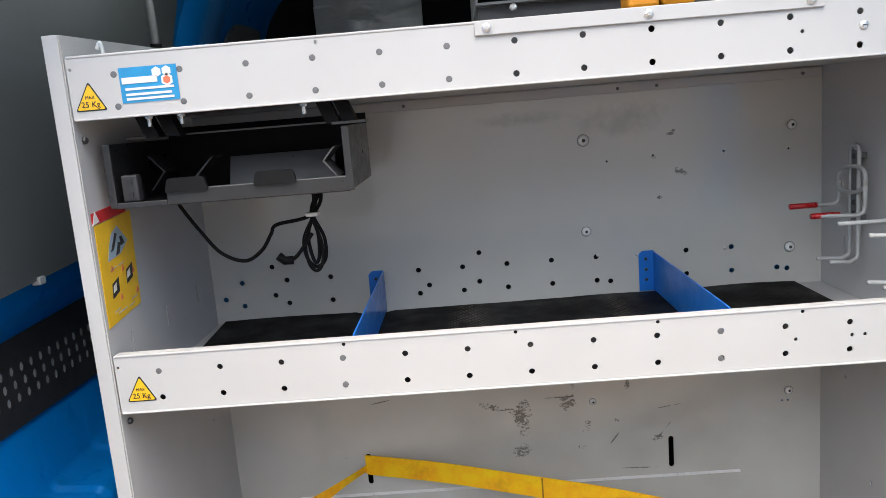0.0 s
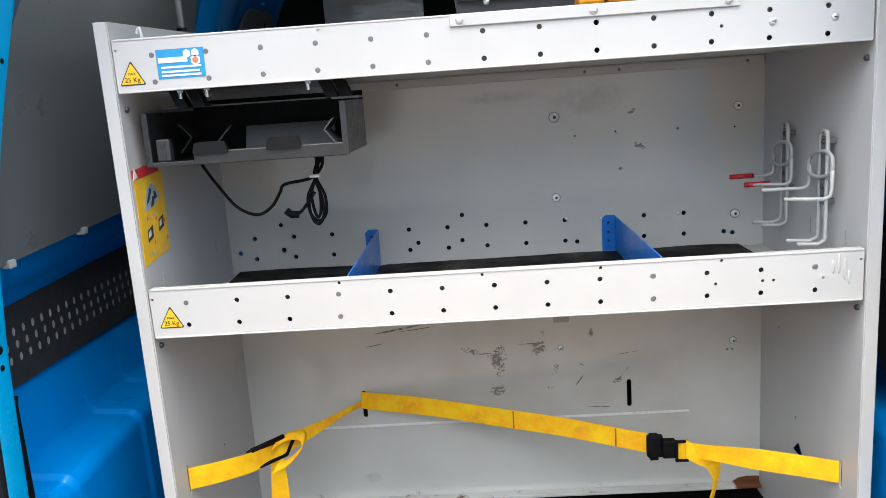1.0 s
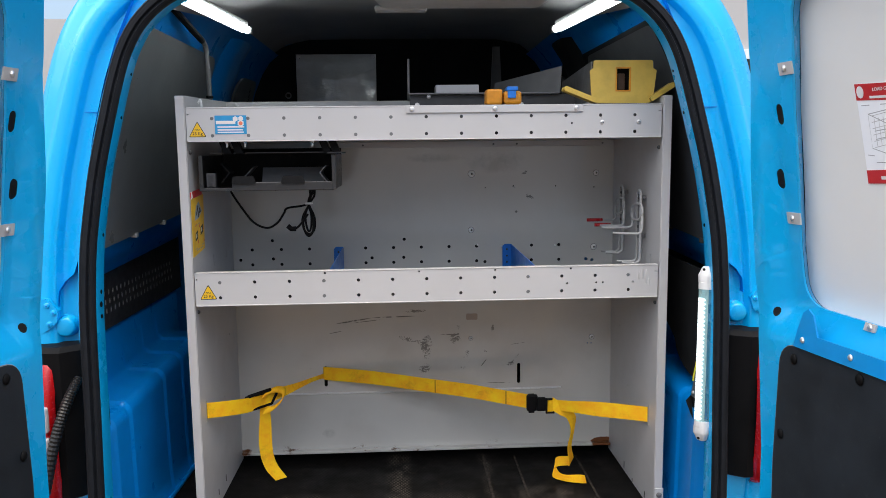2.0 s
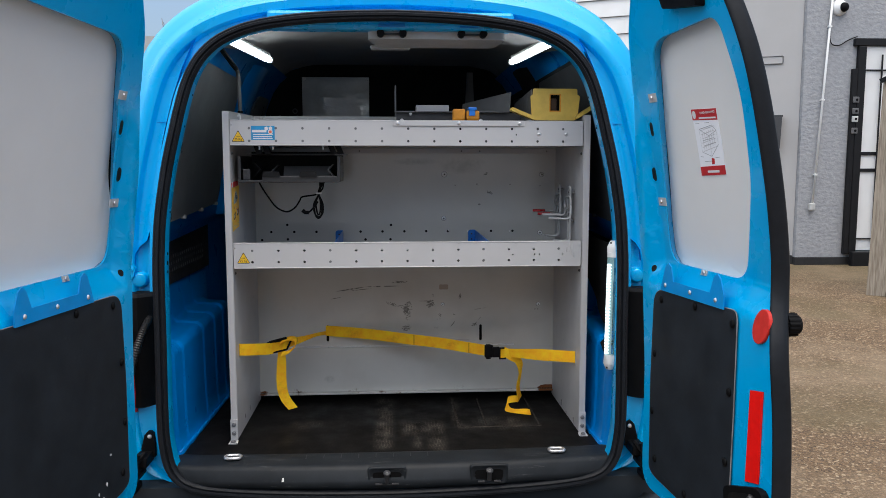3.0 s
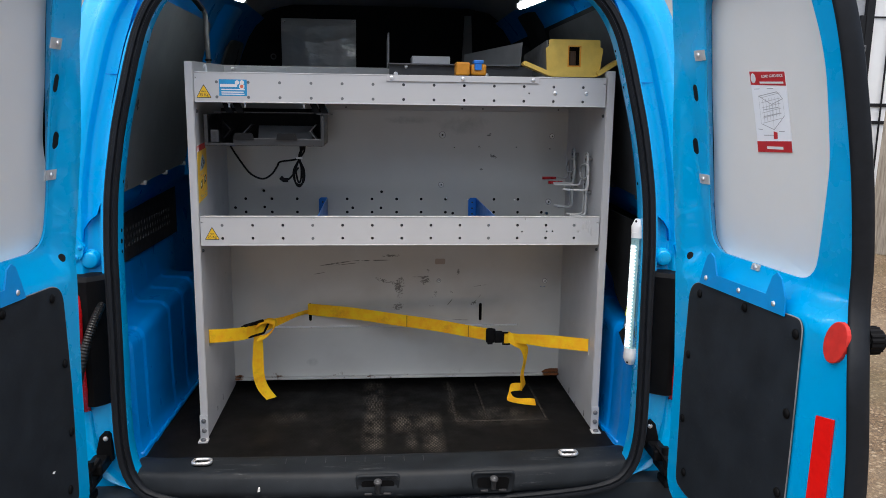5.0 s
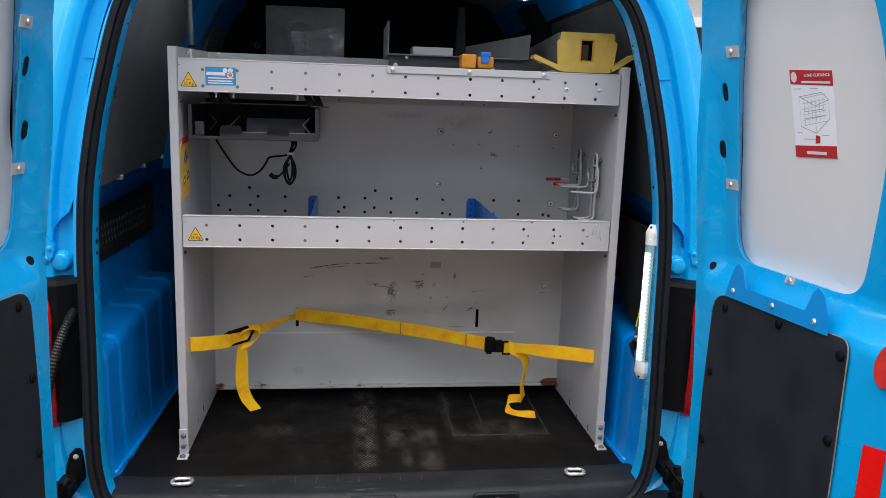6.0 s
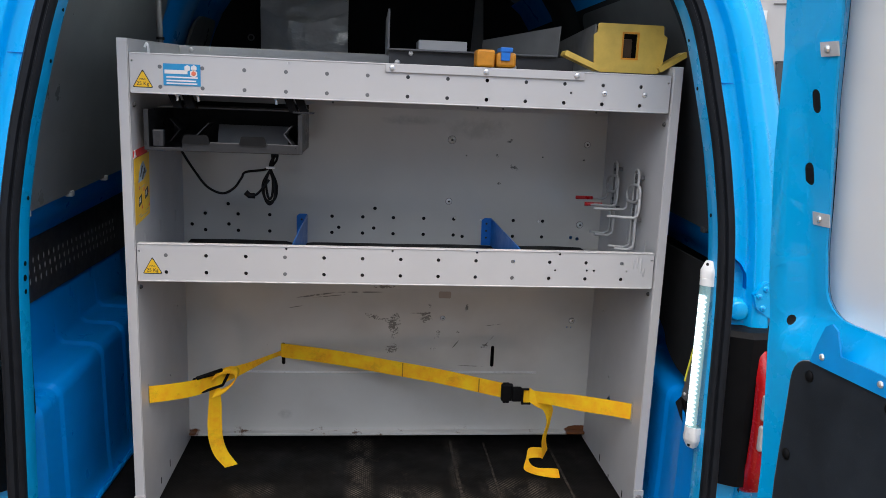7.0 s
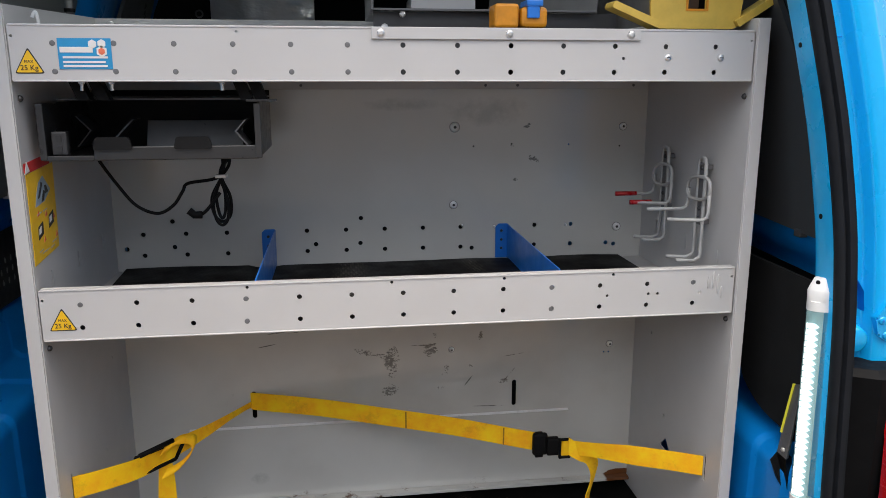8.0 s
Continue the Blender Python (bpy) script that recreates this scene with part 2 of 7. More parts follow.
    col = mix(nt, mathn(nt, "MULTIPLY", reflection_smudge, 0.35), col, (0.20, 0.19, 0.18))
    patch = mathn(nt, "MULTIPLY", box_mask(nt, 0, 0.103, 0.133, 0.003), box_mask(nt, 2, 0.945, 0.962, 0.003))
    col = mix(nt, mathn(nt, "MULTIPLY", ramp(nt, mathn(nt, "MULTIPLY", patch, coarse), ((0.15, (0, 0, 0)), (0.3, (1, 1, 1)))), 0.6), col, (0.22, 0.12, 0.08))
    corner = mathn(nt, "MAXIMUM", blot(0.485, 0.590, 0.045, 0.014, 0), mathn(nt, "MULTIPLY", blot(-0.505, 0.590, 0.03, 0.010, 0), 0.4))
    col = mix(nt, ramp(nt, mathn(nt, "ADD", corner, mathn(nt, "MULTIPLY", coarse, 0.8)), ((0.62, (0, 0, 0)), (0.78, (1, 1, 1)))), col, (0.15, 0.055, 0.02))
    soft = ramp(nt, noise_tex(nt, 6, 4, 0.5, (1, 1, 1), (5, 0, 2)), ((0.48, (0, 0, 0)), (0.7, (1, 1, 1))))
    grime = mathn(nt, "MULTIPLY", mathn(nt, "MULTIPLY", box_mask(nt, 2, 0.60, 1.02, 0.08), soft), 0.30)
    col = mix(nt, grime, col, (0.33, 0.30, 0.27))
    bot = box_mask(nt, 2, 0.5, 0.598, 0.008)
    rust_n = ramp(nt, noise_tex(nt, 14, 6, 0.7, (1, 1, 2), (1.3, 0, 0)), ((0.60, (0, 0, 0)), (0.66, (1, 1, 1))))
    col = mix(nt, mathn(nt, "MULTIPLY", bot, rust_n), col, (0.13, 0.07, 0.04))
    marks = ramp(nt, noise_tex(nt, 1.0, 5, 0.7, (60, 1, 60), (9, 0, 4)), ((0.71, (0, 0, 0)), (0.76, (1, 1, 1))))
    col = mix(nt, mathn(nt, "MULTIPLY", marks, 0.5), col, (0.25, 0.23, 0.22))
    nt.links.new(col, b.inputs["Base Color"])
    rr = ramp(nt, noise_tex(nt, 16, 6), ((0.3, (0.09,) * 3), (0.7, (0.17,) * 3)))
    nt.links.new(rr, b.inputs["Roughness"])
    bump(nt, b, noise_tex(nt, 1100, 2), 0.05, 0.0004)
    return m


def floor_mat_rubber():
    """Worn black rubber: dusty tread patches, dragged lines and brown dirt."""
    m, nt, b = nodes_of("worn_black_floor_rubber", 0.6, spec=0.09)
    base = ramp(nt, noise_tex(nt, 9, 6, 0.6), ((0.3, (0.0036, 0.0034, 0.0033)), (0.7, (0.0085, 0.0078, 0.0073))))
    wear = ramp(nt, noise_tex(nt, 1.0, 6, 0.65, (9, 3.5, 1), (2, 1, 0)), ((0.62, (0, 0, 0)), (0.80, (0.28, 0.28, 0.28))))
    for lo_x, hi_x, lo_y, hi_y in ((-0.112, -0.062, -0.10, 0.40), (-0.03, 0.095, 0.03, 0.13), (0.045, 0.095, -0.10, 0.0), (0.0, 0.02, -0.10, 0.0), (-0.37, -0.28, 0.115, 0.145), (0.135, 0.155, 0.07, 0.38), (0.15, 0.40, 0.065, 0.09), (0.20, 0.36, 0.10, 0.16)):
        m2 = mathn(nt, "MULTIPLY", box_mask(nt, 0, lo_x, hi_x, 0.012), box_mask(nt, 1, lo_y, hi_y, 0.03))
        n2 = ramp(nt, noise_tex(nt, 30, 5, 0.7, (1, 0.5, 1), (lo_x * 40, 0, 0)), ((0.40, (0, 0, 0)), (0.66, (1, 1, 1))))
        wear = mathn(nt, "MAXIMUM", wear, mathn(nt, "MULTIPLY", m2, n2))
    dots = nt.nodes.new("ShaderNodeTexVoronoi")
    dots.inputs["Scale"].default_value = 1.0
    dots.inputs["Randomness"].default_value = 0.12
    co = nt.nodes.new("ShaderNodeTexCoord")
    turn = nt.nodes.new("ShaderNodeMapping")
    turn.inputs["Rotation"].default_value = (0, 0, radians(45))
    turn.inputs["Scale"].default_value = (150, 150, 0)
    nt.links.new(co.outputs["Object"], turn.inputs["Vector"])
    nt.links.new(turn.outputs["Vector"], dots.inputs["Vector"])
    d = ramp(nt, dots.outputs["Distance"], ((0.22, (1, 1, 1)), (0.46, (0, 0, 0))))
    fine = ramp(nt, noise_tex(nt, 90, 4, 0.7), ((0.45, (0, 0, 0)), (0.65, (1, 1, 1))))
    dusty = mathn(nt, "MULTIPLY", mathn(nt, "MULTIPLY", wear, fine), 0.15)
    col = mix(nt, dusty, base, (0.16, 0.13, 0.105))
    col = mix(nt, mathn(nt, "MULTIPLY", mathn(nt, "MULTIPLY", wear, d), 0.6), col, (0.24, 0.21, 0.175))
    edge = ramp(nt, noise_tex(nt, 20, 5, 0.7, (1, 1, 1), (4, 4, 0)), ((0.62, (0, 0, 0)), (0.72, (1, 1, 1))))
    col = mix(nt, mathn(nt, "MULTIPLY", edge, 0.2), col, (0.09, 0.06, 0.045))
    nt.links.new(col, b.inputs["Base Color"])
    nt.links.new(ramp(nt, noise_tex(nt, 12, 5), ((0.3, (0.42,) * 3), (0.7, (0.75,) * 3))), b.inputs["Roughness"])
    bump(nt, b, dots.outputs["Distance"], 0.18, 0.001)
    return m


def scuffed_black(name, rough, spec, scuffs, deep, pale):
    """Grained black board or moulding with pale scuffs and dust."""
    m, nt, b = nodes_of(name, rough, spec=spec)
    base = ramp(nt, noise_tex(nt, 14, 5), ((0.3, deep), (0.7, pale)))
    scr = ramp(nt, noise_tex(nt, 1.0, 6, 0.75, (9, 60, 70), (2, 7, 1)), ((0.60, (0, 0, 0)), (0.70, (1, 1, 1))))
    col = mix(nt, mathn(nt, "MULTIPLY", scr, 0.35 * scuffs), base, (0.10, 0.10, 0.10))
    spot = ramp(nt, noise_tex(nt, 55, 5, 0.7, (1, 1, 1), (4, 1, 8)), ((0.70, (0, 0, 0)), (0.75, (1, 1, 1))))
    col = mix(nt, mathn(nt, "MULTIPLY", spot, 0.4 * scuffs), col, (0.16, 0.15, 0.14))
    nt.links.new(col, b.inputs["Base Color"])
    bump(nt, b, noise_tex(nt, 600, 3), 0.4, 0.0005)
    return m


def gravel():
    """Brown aggregate yard: small stones in worn concrete, damp pale and dark areas."""
    m, nt, b = nodes_of("brown_aggregate_yard", 0.85)
    co = nt.nodes.new("ShaderNodeTexCoord")
    v = nt.nodes.new("ShaderNodeTexVoronoi")
    v.inputs["Scale"].default_value = 85
    nt.links.new(co.outputs["Object"], v.inputs["Vector"])
    sep = nt.nodes.new("ShaderNodeSeparateColor")
    nt.links.new(v.outputs["Color"], sep.inputs[0])
    stones = ramp(nt, sep.outputs[0], ((0.0, (0.022, 0.013, 0.006)), (0.45, (0.108, 0.064, 0.029)), (0.86, (0.175, 0.110, 0.054)), (1.0, (0.50, 0.40, 0.27))))
    v2 = nt.nodes.new("ShaderNodeTexVoronoi")
    v2.inputs["Scale"].default_value = 210
    nt.links.new(co.outputs["Object"], v2.inputs["Vector"])
    sep2 = nt.nodes.new("ShaderNodeSeparateColor")
    nt.links.new(v2.outputs["Color"], sep2.inputs[0])
    fine = ramp(nt, sep2.outputs[1], ((0.0, (0.024, 0.014, 0.007)), (0.6, (0.100, 0.060, 0.027)), (1.0, (0.26, 0.175, 0.10))))
    col = mix(nt, 0.5, stones, fine)
    patch = ramp(nt, noise_tex(nt, 0.75, 6, 0.68), ((0.44, (0, 0, 0)), (0.60, (1, 1, 1))))
    col = mix(nt, mathn(nt, "MULTIPLY", patch, 0.6), col, (0.215, 0.158, 0.100))
    moss = ramp(nt, noise_tex(nt, 0.9, 5, 0.6, (1, 1, 1), (7, 2, 0)), ((0.55, (0, 0, 0)), (0.68, (1, 1, 1))))
    foot = mathn(nt, "MULTIPLY", box_mask(nt, 1, 5.2, 9.0, 0.9), ramp(nt, noise_tex(nt, 2.2, 6, 0.7, (1, 1, 1), (3, 9, 0)), ((0.30, (0, 0, 0)), (0.55, (1, 1, 1)))))
    moss = mathn(nt, "MAXIMUM", moss, mathn(nt, "MULTIPLY", foot, 1.7))
    col = mix(nt, mathn(nt, "MULTIPLY", moss, 0.5), col, (0.080, 0.062, 0.024))
    nt.links.new(col, b.inputs["Base Color"])
    bump(nt, b, v.outputs["Distance"], 0.5, 0.006)
    return m


def roughcast():
    """Grey painted roughcast render with ragged trowelled relief."""
    m, nt, b = nodes_of("grey_roughcast_render", 0.85)
    n1 = noise_tex(nt, 19, 4, 0.55, (1, 1, 1.6))
    col = ramp(nt, n1, ((0.3, (0.265, 0.272, 0.288)), (0.7, (0.345, 0.352, 0.366))))
    nt.links.new(col, b.inputs["Base Color"])
    bump(nt, b, n1, 0.42, 0.022)
    return m


def webbing():
    """Yellow woven polyester webbing, soiled."""
    m, nt, b = nodes_of("yellow_webbing", 0.75)
    dirt = ramp(nt, noise_tex(nt, 22, 5, 0.65), ((0.35, (0.95, 0.42, 0.003)), (0.6, (1.0, 0.60, 0.004)), (0.8, (1.0, 0.70, 0.012))))
    spots = ramp(nt, noise_tex(nt, 16, 6, 0.75, (1, 1, 1), (2, 5, 1)), ((0.56, (0, 0, 0)), (0.74, (1, 1, 1))))
    col = mix(nt, mathn(nt, "MULTIPLY", spots, 0.38), dirt, (0.22, 0.11, 0.015))
    grime = ramp(nt, noise_tex(nt, 48, 6, 0.7, (1, 1, 1), (9, 3, 4)), ((0.58, (0, 0, 0)), (0.72, (1, 1, 1))))
    col = mix(nt, mathn(nt, "MULTIPLY", grime, 0.22), col, (0.10, 0.055, 0.01))
    nt.links.new(col, b.inputs["Base Color"])
    bump(nt, b, noise_tex(nt, 1500, 2), 0.35, 0.0006)
    return m


def old_wood():
    """Weathered grey-brown timber with grain along z."""
    m, nt, b = nodes_of("weathered_timber", 0.85)
    g = noise_tex(nt, 6, 6, 0.6, (14, 14, 0.8))
    col = ramp(nt, g, ((0.3, (0.15, 0.120, 0.088)), (0.55, (0.29, 0.245, 0.19)), (0.75, (0.38, 0.33, 0.265))))
    nt.links.new(col, b.inputs["Base Color"])
    bump(nt, b, g, 0.4, 0.004)
    return m


def glow(name, color, strength, base=0.85):
    m, nt, b = nodes_of(name, 0.4, 0, (base, base, base))
    b.inputs["Emission Color"].default_value = (*color, 1)
    b.inputs["Emission Strength"].default_value = strength
    return m


def clear(name, color, rough=0.1):
    m, nt, b = nodes_of(name, rough, 0, color)
    b.inputs["Transmission Weight"].default_value = 0.9
    b.inputs["IOR"].default_value = 1.45
    return m


def pouch_plastic():
    m, nt, b = nodes_of("grey_vinyl", 0.22, 0, (0.25, 0.26, 0.255), 0.6, 0.9)
    n = noise_tex(nt, 9, 4, 0.5, (1, 1, 1.8))
    nt.links.new(ramp(nt, n, ((0.3, (0.56, 0.57, 0.566)), (0.7, (0.72, 0.732, 0.725)))), b.inputs["Base Color"])
    bump(nt, b, n, 0.5, 0.02)
    return m


scuffed = back_panel_paint()
mat_rubber = floor_mat_rubber()
sill_black = scuffed_black("scuffed_black_sill", 0.50, 0.22, 2.0, (0.0085, 0.0105, 0.0130), (0.017, 0.0205, 0.0245))
trim_black = scuffed_black("black_trim_board", 0.55, 0.28, 0.45, (0.0100, 0.0130, 0.0170), (0.0185, 0.0235, 0.0300))
yard = gravel()
rough_wall = roughcast()
strap_web = webbing()
timber = old_wood()
led_white = glow("lit_led_strip", (0.90, 0.96, 1.0), 6.0)
led_tube = glow("lit_led_chip", (0.93, 0.98, 1.0), 1.0)
led_board = glow("lit_led_board", (0.80, 0.97, 1.0), 0.07, 0.35)
tube_clear = clear("clear_tube_cover", (0.50, 0.86, 0.90), 0.12)
vinyl = pouch_plastic()


# ---------------------------------------------------------------- mesh helpers
def thing(name, base, label, category, group=""):
    ob = new(name)
    ob.location = base
    ob.empty_display_size = 0.05
    return tagged(ob, label, category, group)


def part(name, bm, material, parent=None, label="", smooth=False):
    """Links a bmesh, in world metres, as one mesh object under a thing or under a part."""
    me = bpy.data.meshes.new(name)
    bmesh.ops.recalc_face_normals(bm, faces=bm.faces)
    for f in bm.faces:
        f.smooth = smooth
    bm.to_mesh(me)
    bm.free()
    me.materials.append(material)
    ob = new(name, me)
    return attach(ob, parent, label)


def attach(ob, parent, label=""):
    if parent:
        ob.parent = parent
        ob.matrix_parent_inverse = Matrix.Translation(-parent.location)
    if label:
        ob["label"] = label
    return ob


def again(ob, place, parent, label="", turn=(0, 0, 0)):
    """Another piece on the same mesh."""
    o = new(ob.name.split(".")[0], ob.data)
    o.location, o.rotation_euler = place, turn
    return attach(o, parent, label)


def box(bm, x0, x1, y0, y1, z0, z1, bevel=0.0, seg=2):
    r = bmesh.ops.create_cube(bm, size=1.0, matrix=Matrix.LocRotScale(((x0 + x1) / 2, (y0 + y1) / 2, (z0 + z1) / 2), None, (x1 - x0, y1 - y0, z1 - z0)))
    if bevel:
        es = list({e for v in r["verts"] for e in v.link_edges})
        bmesh.ops.bevel(bm, geom=es, offset=bevel, segments=seg, affect="EDGES", profile=0.5)
    return bm


def boxed(*a, **k):
    return box(bmesh.new(), *a, **k)


def prism(bm, loop, push):
    """Fills a closed loop of points and pushes it along a vector."""
    push = Vector(push)
    a = [bm.verts.new(p) for p in loop]
    b = [bm.verts.new(Vector(p) + push) for p in loop]
    n = len(a)
    bm.faces.new(a)
    bm.faces.new(b[::-1])
    for i in range(n):
        bm.faces.new((a[i], b[i], b[(i + 1) % n], a[(i + 1) % n]))
    return bm


def plate(loops, push):
    """A sheet with holes: the first loop is its rim, the others are cut through; pushed for thickness."""
    bm = bmesh.new()
    push = Vector(push)
    edges, rings = [], []
    for loop in loops:
        vs = [bm.verts.new(p) for p in loop]
        rings.append(vs)
        edges += [bm.edges.new((vs[i], vs[(i + 1) % len(vs)])) for i in range(len(vs))]
    res = bmesh.ops.triangle_fill(bm, use_beauty=True, use_dissolve=False, edges=edges)
    faces = [f for f in res["geom"] if isinstance(f, bmesh.types.BMFace)]
    back = {v: bm.verts.new(v.co + push) for v in list(bm.verts)}
    for f in faces:
        bm.faces.new([back[v] for v in f.verts][::-1])
    for vs in rings:
        for i in range(len(vs)):
            p, q = vs[i], vs[(i + 1) % len(vs)]
            bm.faces.new((p, q, back[q], back[p]))
    return bm


def circle_xz(x, z, r, y=0.0, n=12):
    return [(x + r * math.cos(2 * math.pi * i / n), y, z + r * math.sin(2 * math.pi * i / n)) for i in range(n)]


def slot_loop(a, b, r, n=6):
    """A round-ended slot in the plane, from a to b."""
    a, b = Vector(a), Vector(b)
    d = (b - a).normalized()
    s = Vector((-d.y, d.x))
    out = []
    for c, sg in ((b, 1), (a, -1)):
        for i in range(n + 1):
            t = math.pi * i / n
            out.append(c + sg * (s * -math.cos(t) + d * math.sin(t)) * r)
    return out


def rounded(corners, n=6):
    """A closed outline from corners (u, v, radius), each turned through an arc of n steps."""
    out, k = [], len(corners)
    for i in range(k):
        p = Vector(corners[i][:2])
        a = (Vector(corners[i - 1][:2]) - p)
        b = (Vector(corners[(i + 1) % k][:2]) - p)
        la, lb = a.length, b.length
        a, b = a / la, b / lb
        ang = math.acos(max(-1, min(1, a.dot(b))))
        r = corners[i][2]
        t = min(r / max(math.tan(ang / 2), 1e-4), la * 0.49, lb * 0.49)
        p0, p1 = p + a * t, p + b * t
        for j in range(n + 1):
            s = j / n
            out.append((1 - s) ** 2 * p0 + 2 * s * (1 - s) * p + s * s * p1)
    return out


def loft(bm, rings, close=True):
    vs = [[bm.verts.new(p) for p in ring] for ring in rings]
    n = len(vs[0])
    for a, b in zip(vs, vs[1:]):
        for i in range(n if close else n - 1):
            bm.faces.new((a[i], a[(i + 1) % n], b[(i + 1) % n], b[i]))
    return vs


def smooth_path(pts, per=8):
    """A Catmull-Rom line through a few points."""
    P = [Vector(p) for p in pts]
    P = [2 * P[0] - P[1]] + P + [2 * P[-1] - P[-2]]
    out = []
    for i in range(1, len(P) - 2):
        for j in range(per):
            t = j / per
            a, b, c, d = P[i - 1:i + 3]
            out.append(0.5 * (2 * b + (c - a) * t + (2 * a - 5 * b + 4 * c - d) * t * t + (3 * b - a - 3 * c + d) * t ** 3))
    out.append(P[-2])
    return out


def tube(bm, pts, r, n=8, closed=False):
    """A round rod along a line of points."""
    P = [Vector(p) for p in pts]
    rings, up = [], None
    for i, p in enumerate(P):
        if closed:
            d = (P[(i + 1) % len(P)] - P[i - 1]).normalized()
        else:
            d = (P[min(i + 1, len(P) - 1)] - P[max(i - 1, 0)]).normalized()
        if up is None:
            up = d.orthogonal().normalized()
        up = (up - d * up.dot(d)).normalized()
        s = d.cross(up)
        rings.append([bm.verts.new(p + (up * math.cos(2 * math.pi * k / n) + s * math.sin(2 * math.pi * k / n)) * r) for k in range(n)])
    m = len(rings)
    for i in range(m if closed else m - 1):
        a, b = rings[i], rings[(i + 1) % m]
        for k in range(n):
            bm.faces.new((a[k], a[(k + 1) % n], b[(k + 1) % n], b[k]))
    if not closed:
        bm.faces.new(rings[0][::-1])
        bm.faces.new(rings[-1])
    return bm


def rod(bm, a, b, r, n=10):
    return tube(bm, [a, b], r, n)


def ribbon(bm, pts, wide, thick):
    """Webbing along points; wide gives the across vector at each point (full width)."""
    rings = []
    P = [Vector(p) for p in pts]
    for i, p in enumerate(P):
        d = (P[min(i + 1, len(P) - 1)] - P[max(i - 1, 0)]).normalized()
        w = Vector(wide[i])
        nrm = d.cross(w).normalized() * thick / 2
        rings.append([bm.verts.new(q) for q in (p - w / 2 - nrm, p + w / 2 - nrm, p + w / 2 + nrm, p - w / 2 + nrm)])
    for a, b in zip(rings, rings[1:]):
        for k in range(4):
            bm.faces.new((a[k], a[(k + 1) % 4], b[(k + 1) % 4], b[k]))
    bm.faces.new(rings[0][::-1])
    bm.faces.new(rings[-1])
    return bm


def dome(bm, c, axis, r, h, n=12):
    """A low domed head at c that rises along axis."""
    axis = Vector(axis).normalized()
    u = axis.orthogonal().normalized()
    w = axis.cross(u)
    c = Vector(c)
    rings = []
    for rr, hh in ((1.0, 0.0), (1.0, 0.25), (0.82, 0.7), (0.45, 0.95)):
        rings.append([c + (u * math.cos(2 * math.pi * k / n) + w * math.sin(2 * math.pi * k / n)) * r * rr + axis * h * hh for k in range(n)])
    vs = loft(bm, rings)
    bm.faces.new(vs[-1])
    bm.faces.new(vs[0][::-1])
    return bm


def words(name, text, size, place, turn, material, parent, label=""):
    cu = bpy.data.curves.new(name, "FONT")
    cu.body, cu.size, cu.align_x, cu.align_y, cu.extrude = text, size, "CENTER", "CENTER", 0.0002
    tmp = bpy.data.objects.new(name, cu)
    scene.collection.objects.link(tmp)
    me = bpy.data.meshes.new_from_object(tmp.evaluated_get(bpy.context.evaluated_depsgraph_get()))
    bpy.data.objects.remove(tmp)
    me.materials.clear()
    me.materials.append(material)
    ob = new(name, me)
    ob.matrix_basis = pose(*place, *turn)
    return attach(ob, parent, label)


CX = -0.055      # the van's middle line
FLOOR = 0.56     # load floor above the ground


# ---------------------------------------------------------------- yard
def ground_height(y):
    return 0.052 * max(0.0, y - 0.2) if y < 7 else 0.052 * 6.8


bm = bmesh.new()
ys = [-200, -20, -6, -2, 0.2, 1, 2, 3, 4, 5, 6, 7, 30, 300]
rows_v = [[bm.verts.new((x, y, ground_height(y))) for x in (-300, -20, -4, 0, 2, 4, 6, 8, 20, 300)] for y in ys]
for r0, r1 in zip(rows_v, rows_v[1:]):
    for i in range(len(r0) - 1):
        bm.faces.new((r0[i], r0[i + 1], r1[i + 1], r1[i]))
tagged(part("ground", bm, yard), "brown aggregate yard with worn damp concrete", "ground", kind="structure")

WY, WX = 5.85, 4.36      # the building's corner
GZ = ground_height(WY)
bm = boxed(WX, 9.5, WY, WY + 0.3, GZ + 0.085, 5.6)
tagged(part("wall_roughcast", bm, rough_wall), "grey roughcast rendered house wall above a black plinth", "wall", kind="structure")
bm = boxed(WX - 0.01, 9.5, WY - 0.02, WY + 0.28, GZ - 0.3, GZ + 0.085, bevel=0.01)
tagged(part("plinth", bm, plinth_black), "black painted plinth under the roughcast wall", "plinth", kind="structure")
bm = bmesh.new()
prism(bm, [(WX - 0.004, WY + 0.05, GZ - 0.3), (WX - 2.2, WY + 1.15, GZ - 0.3), (WX - 2.1, WY + 1.35, GZ - 0.3), (WX - 0.004, WY + 0.3, GZ - 0.3)], (0, 0, 5.4))
tagged(part("wall_smooth", bm, smooth_render), "pale smooth rendered wall of the building", "wall", kind="structure")
bm = bmesh.new()
prism(bm, [(WX - 0.012, WY + 0.034, GZ - 0.3), (WX - 2.2, WY + 1.128, GZ - 0.3), (WX - 2.19, WY + 1.146, GZ - 0.3), (WX - 0.012, WY + 0.052, GZ - 0.3)], (0, 0, 0.40))
tagged(part("plinth_smooth", bm, plinth_black), "black painted plinth under the smooth wall", "plinth", kind="structure")
bm = boxed(-9, WX - 2.1, WY + 3.2, WY + 3.5, GZ - 0.3, 3.2)
tagged(part("wall_far", bm, smooth_render), "pale rendered far wall behind the van", "wall", kind="structure")
# added out of view behind the camera to shape the light
bm = boxed(-18, 18, -8.3, -8.0, -0.1, 3.8)
tagged(part("bounce_wall", bm, bounce_render), "unseen pale wall added to block and bounce light", "wall", kind="structure")


# ---------------------------------------------------------------- the van
van = thing("van", (CX, 0.6, 0.0), "bright blue panel van with both rear doors open", "van")


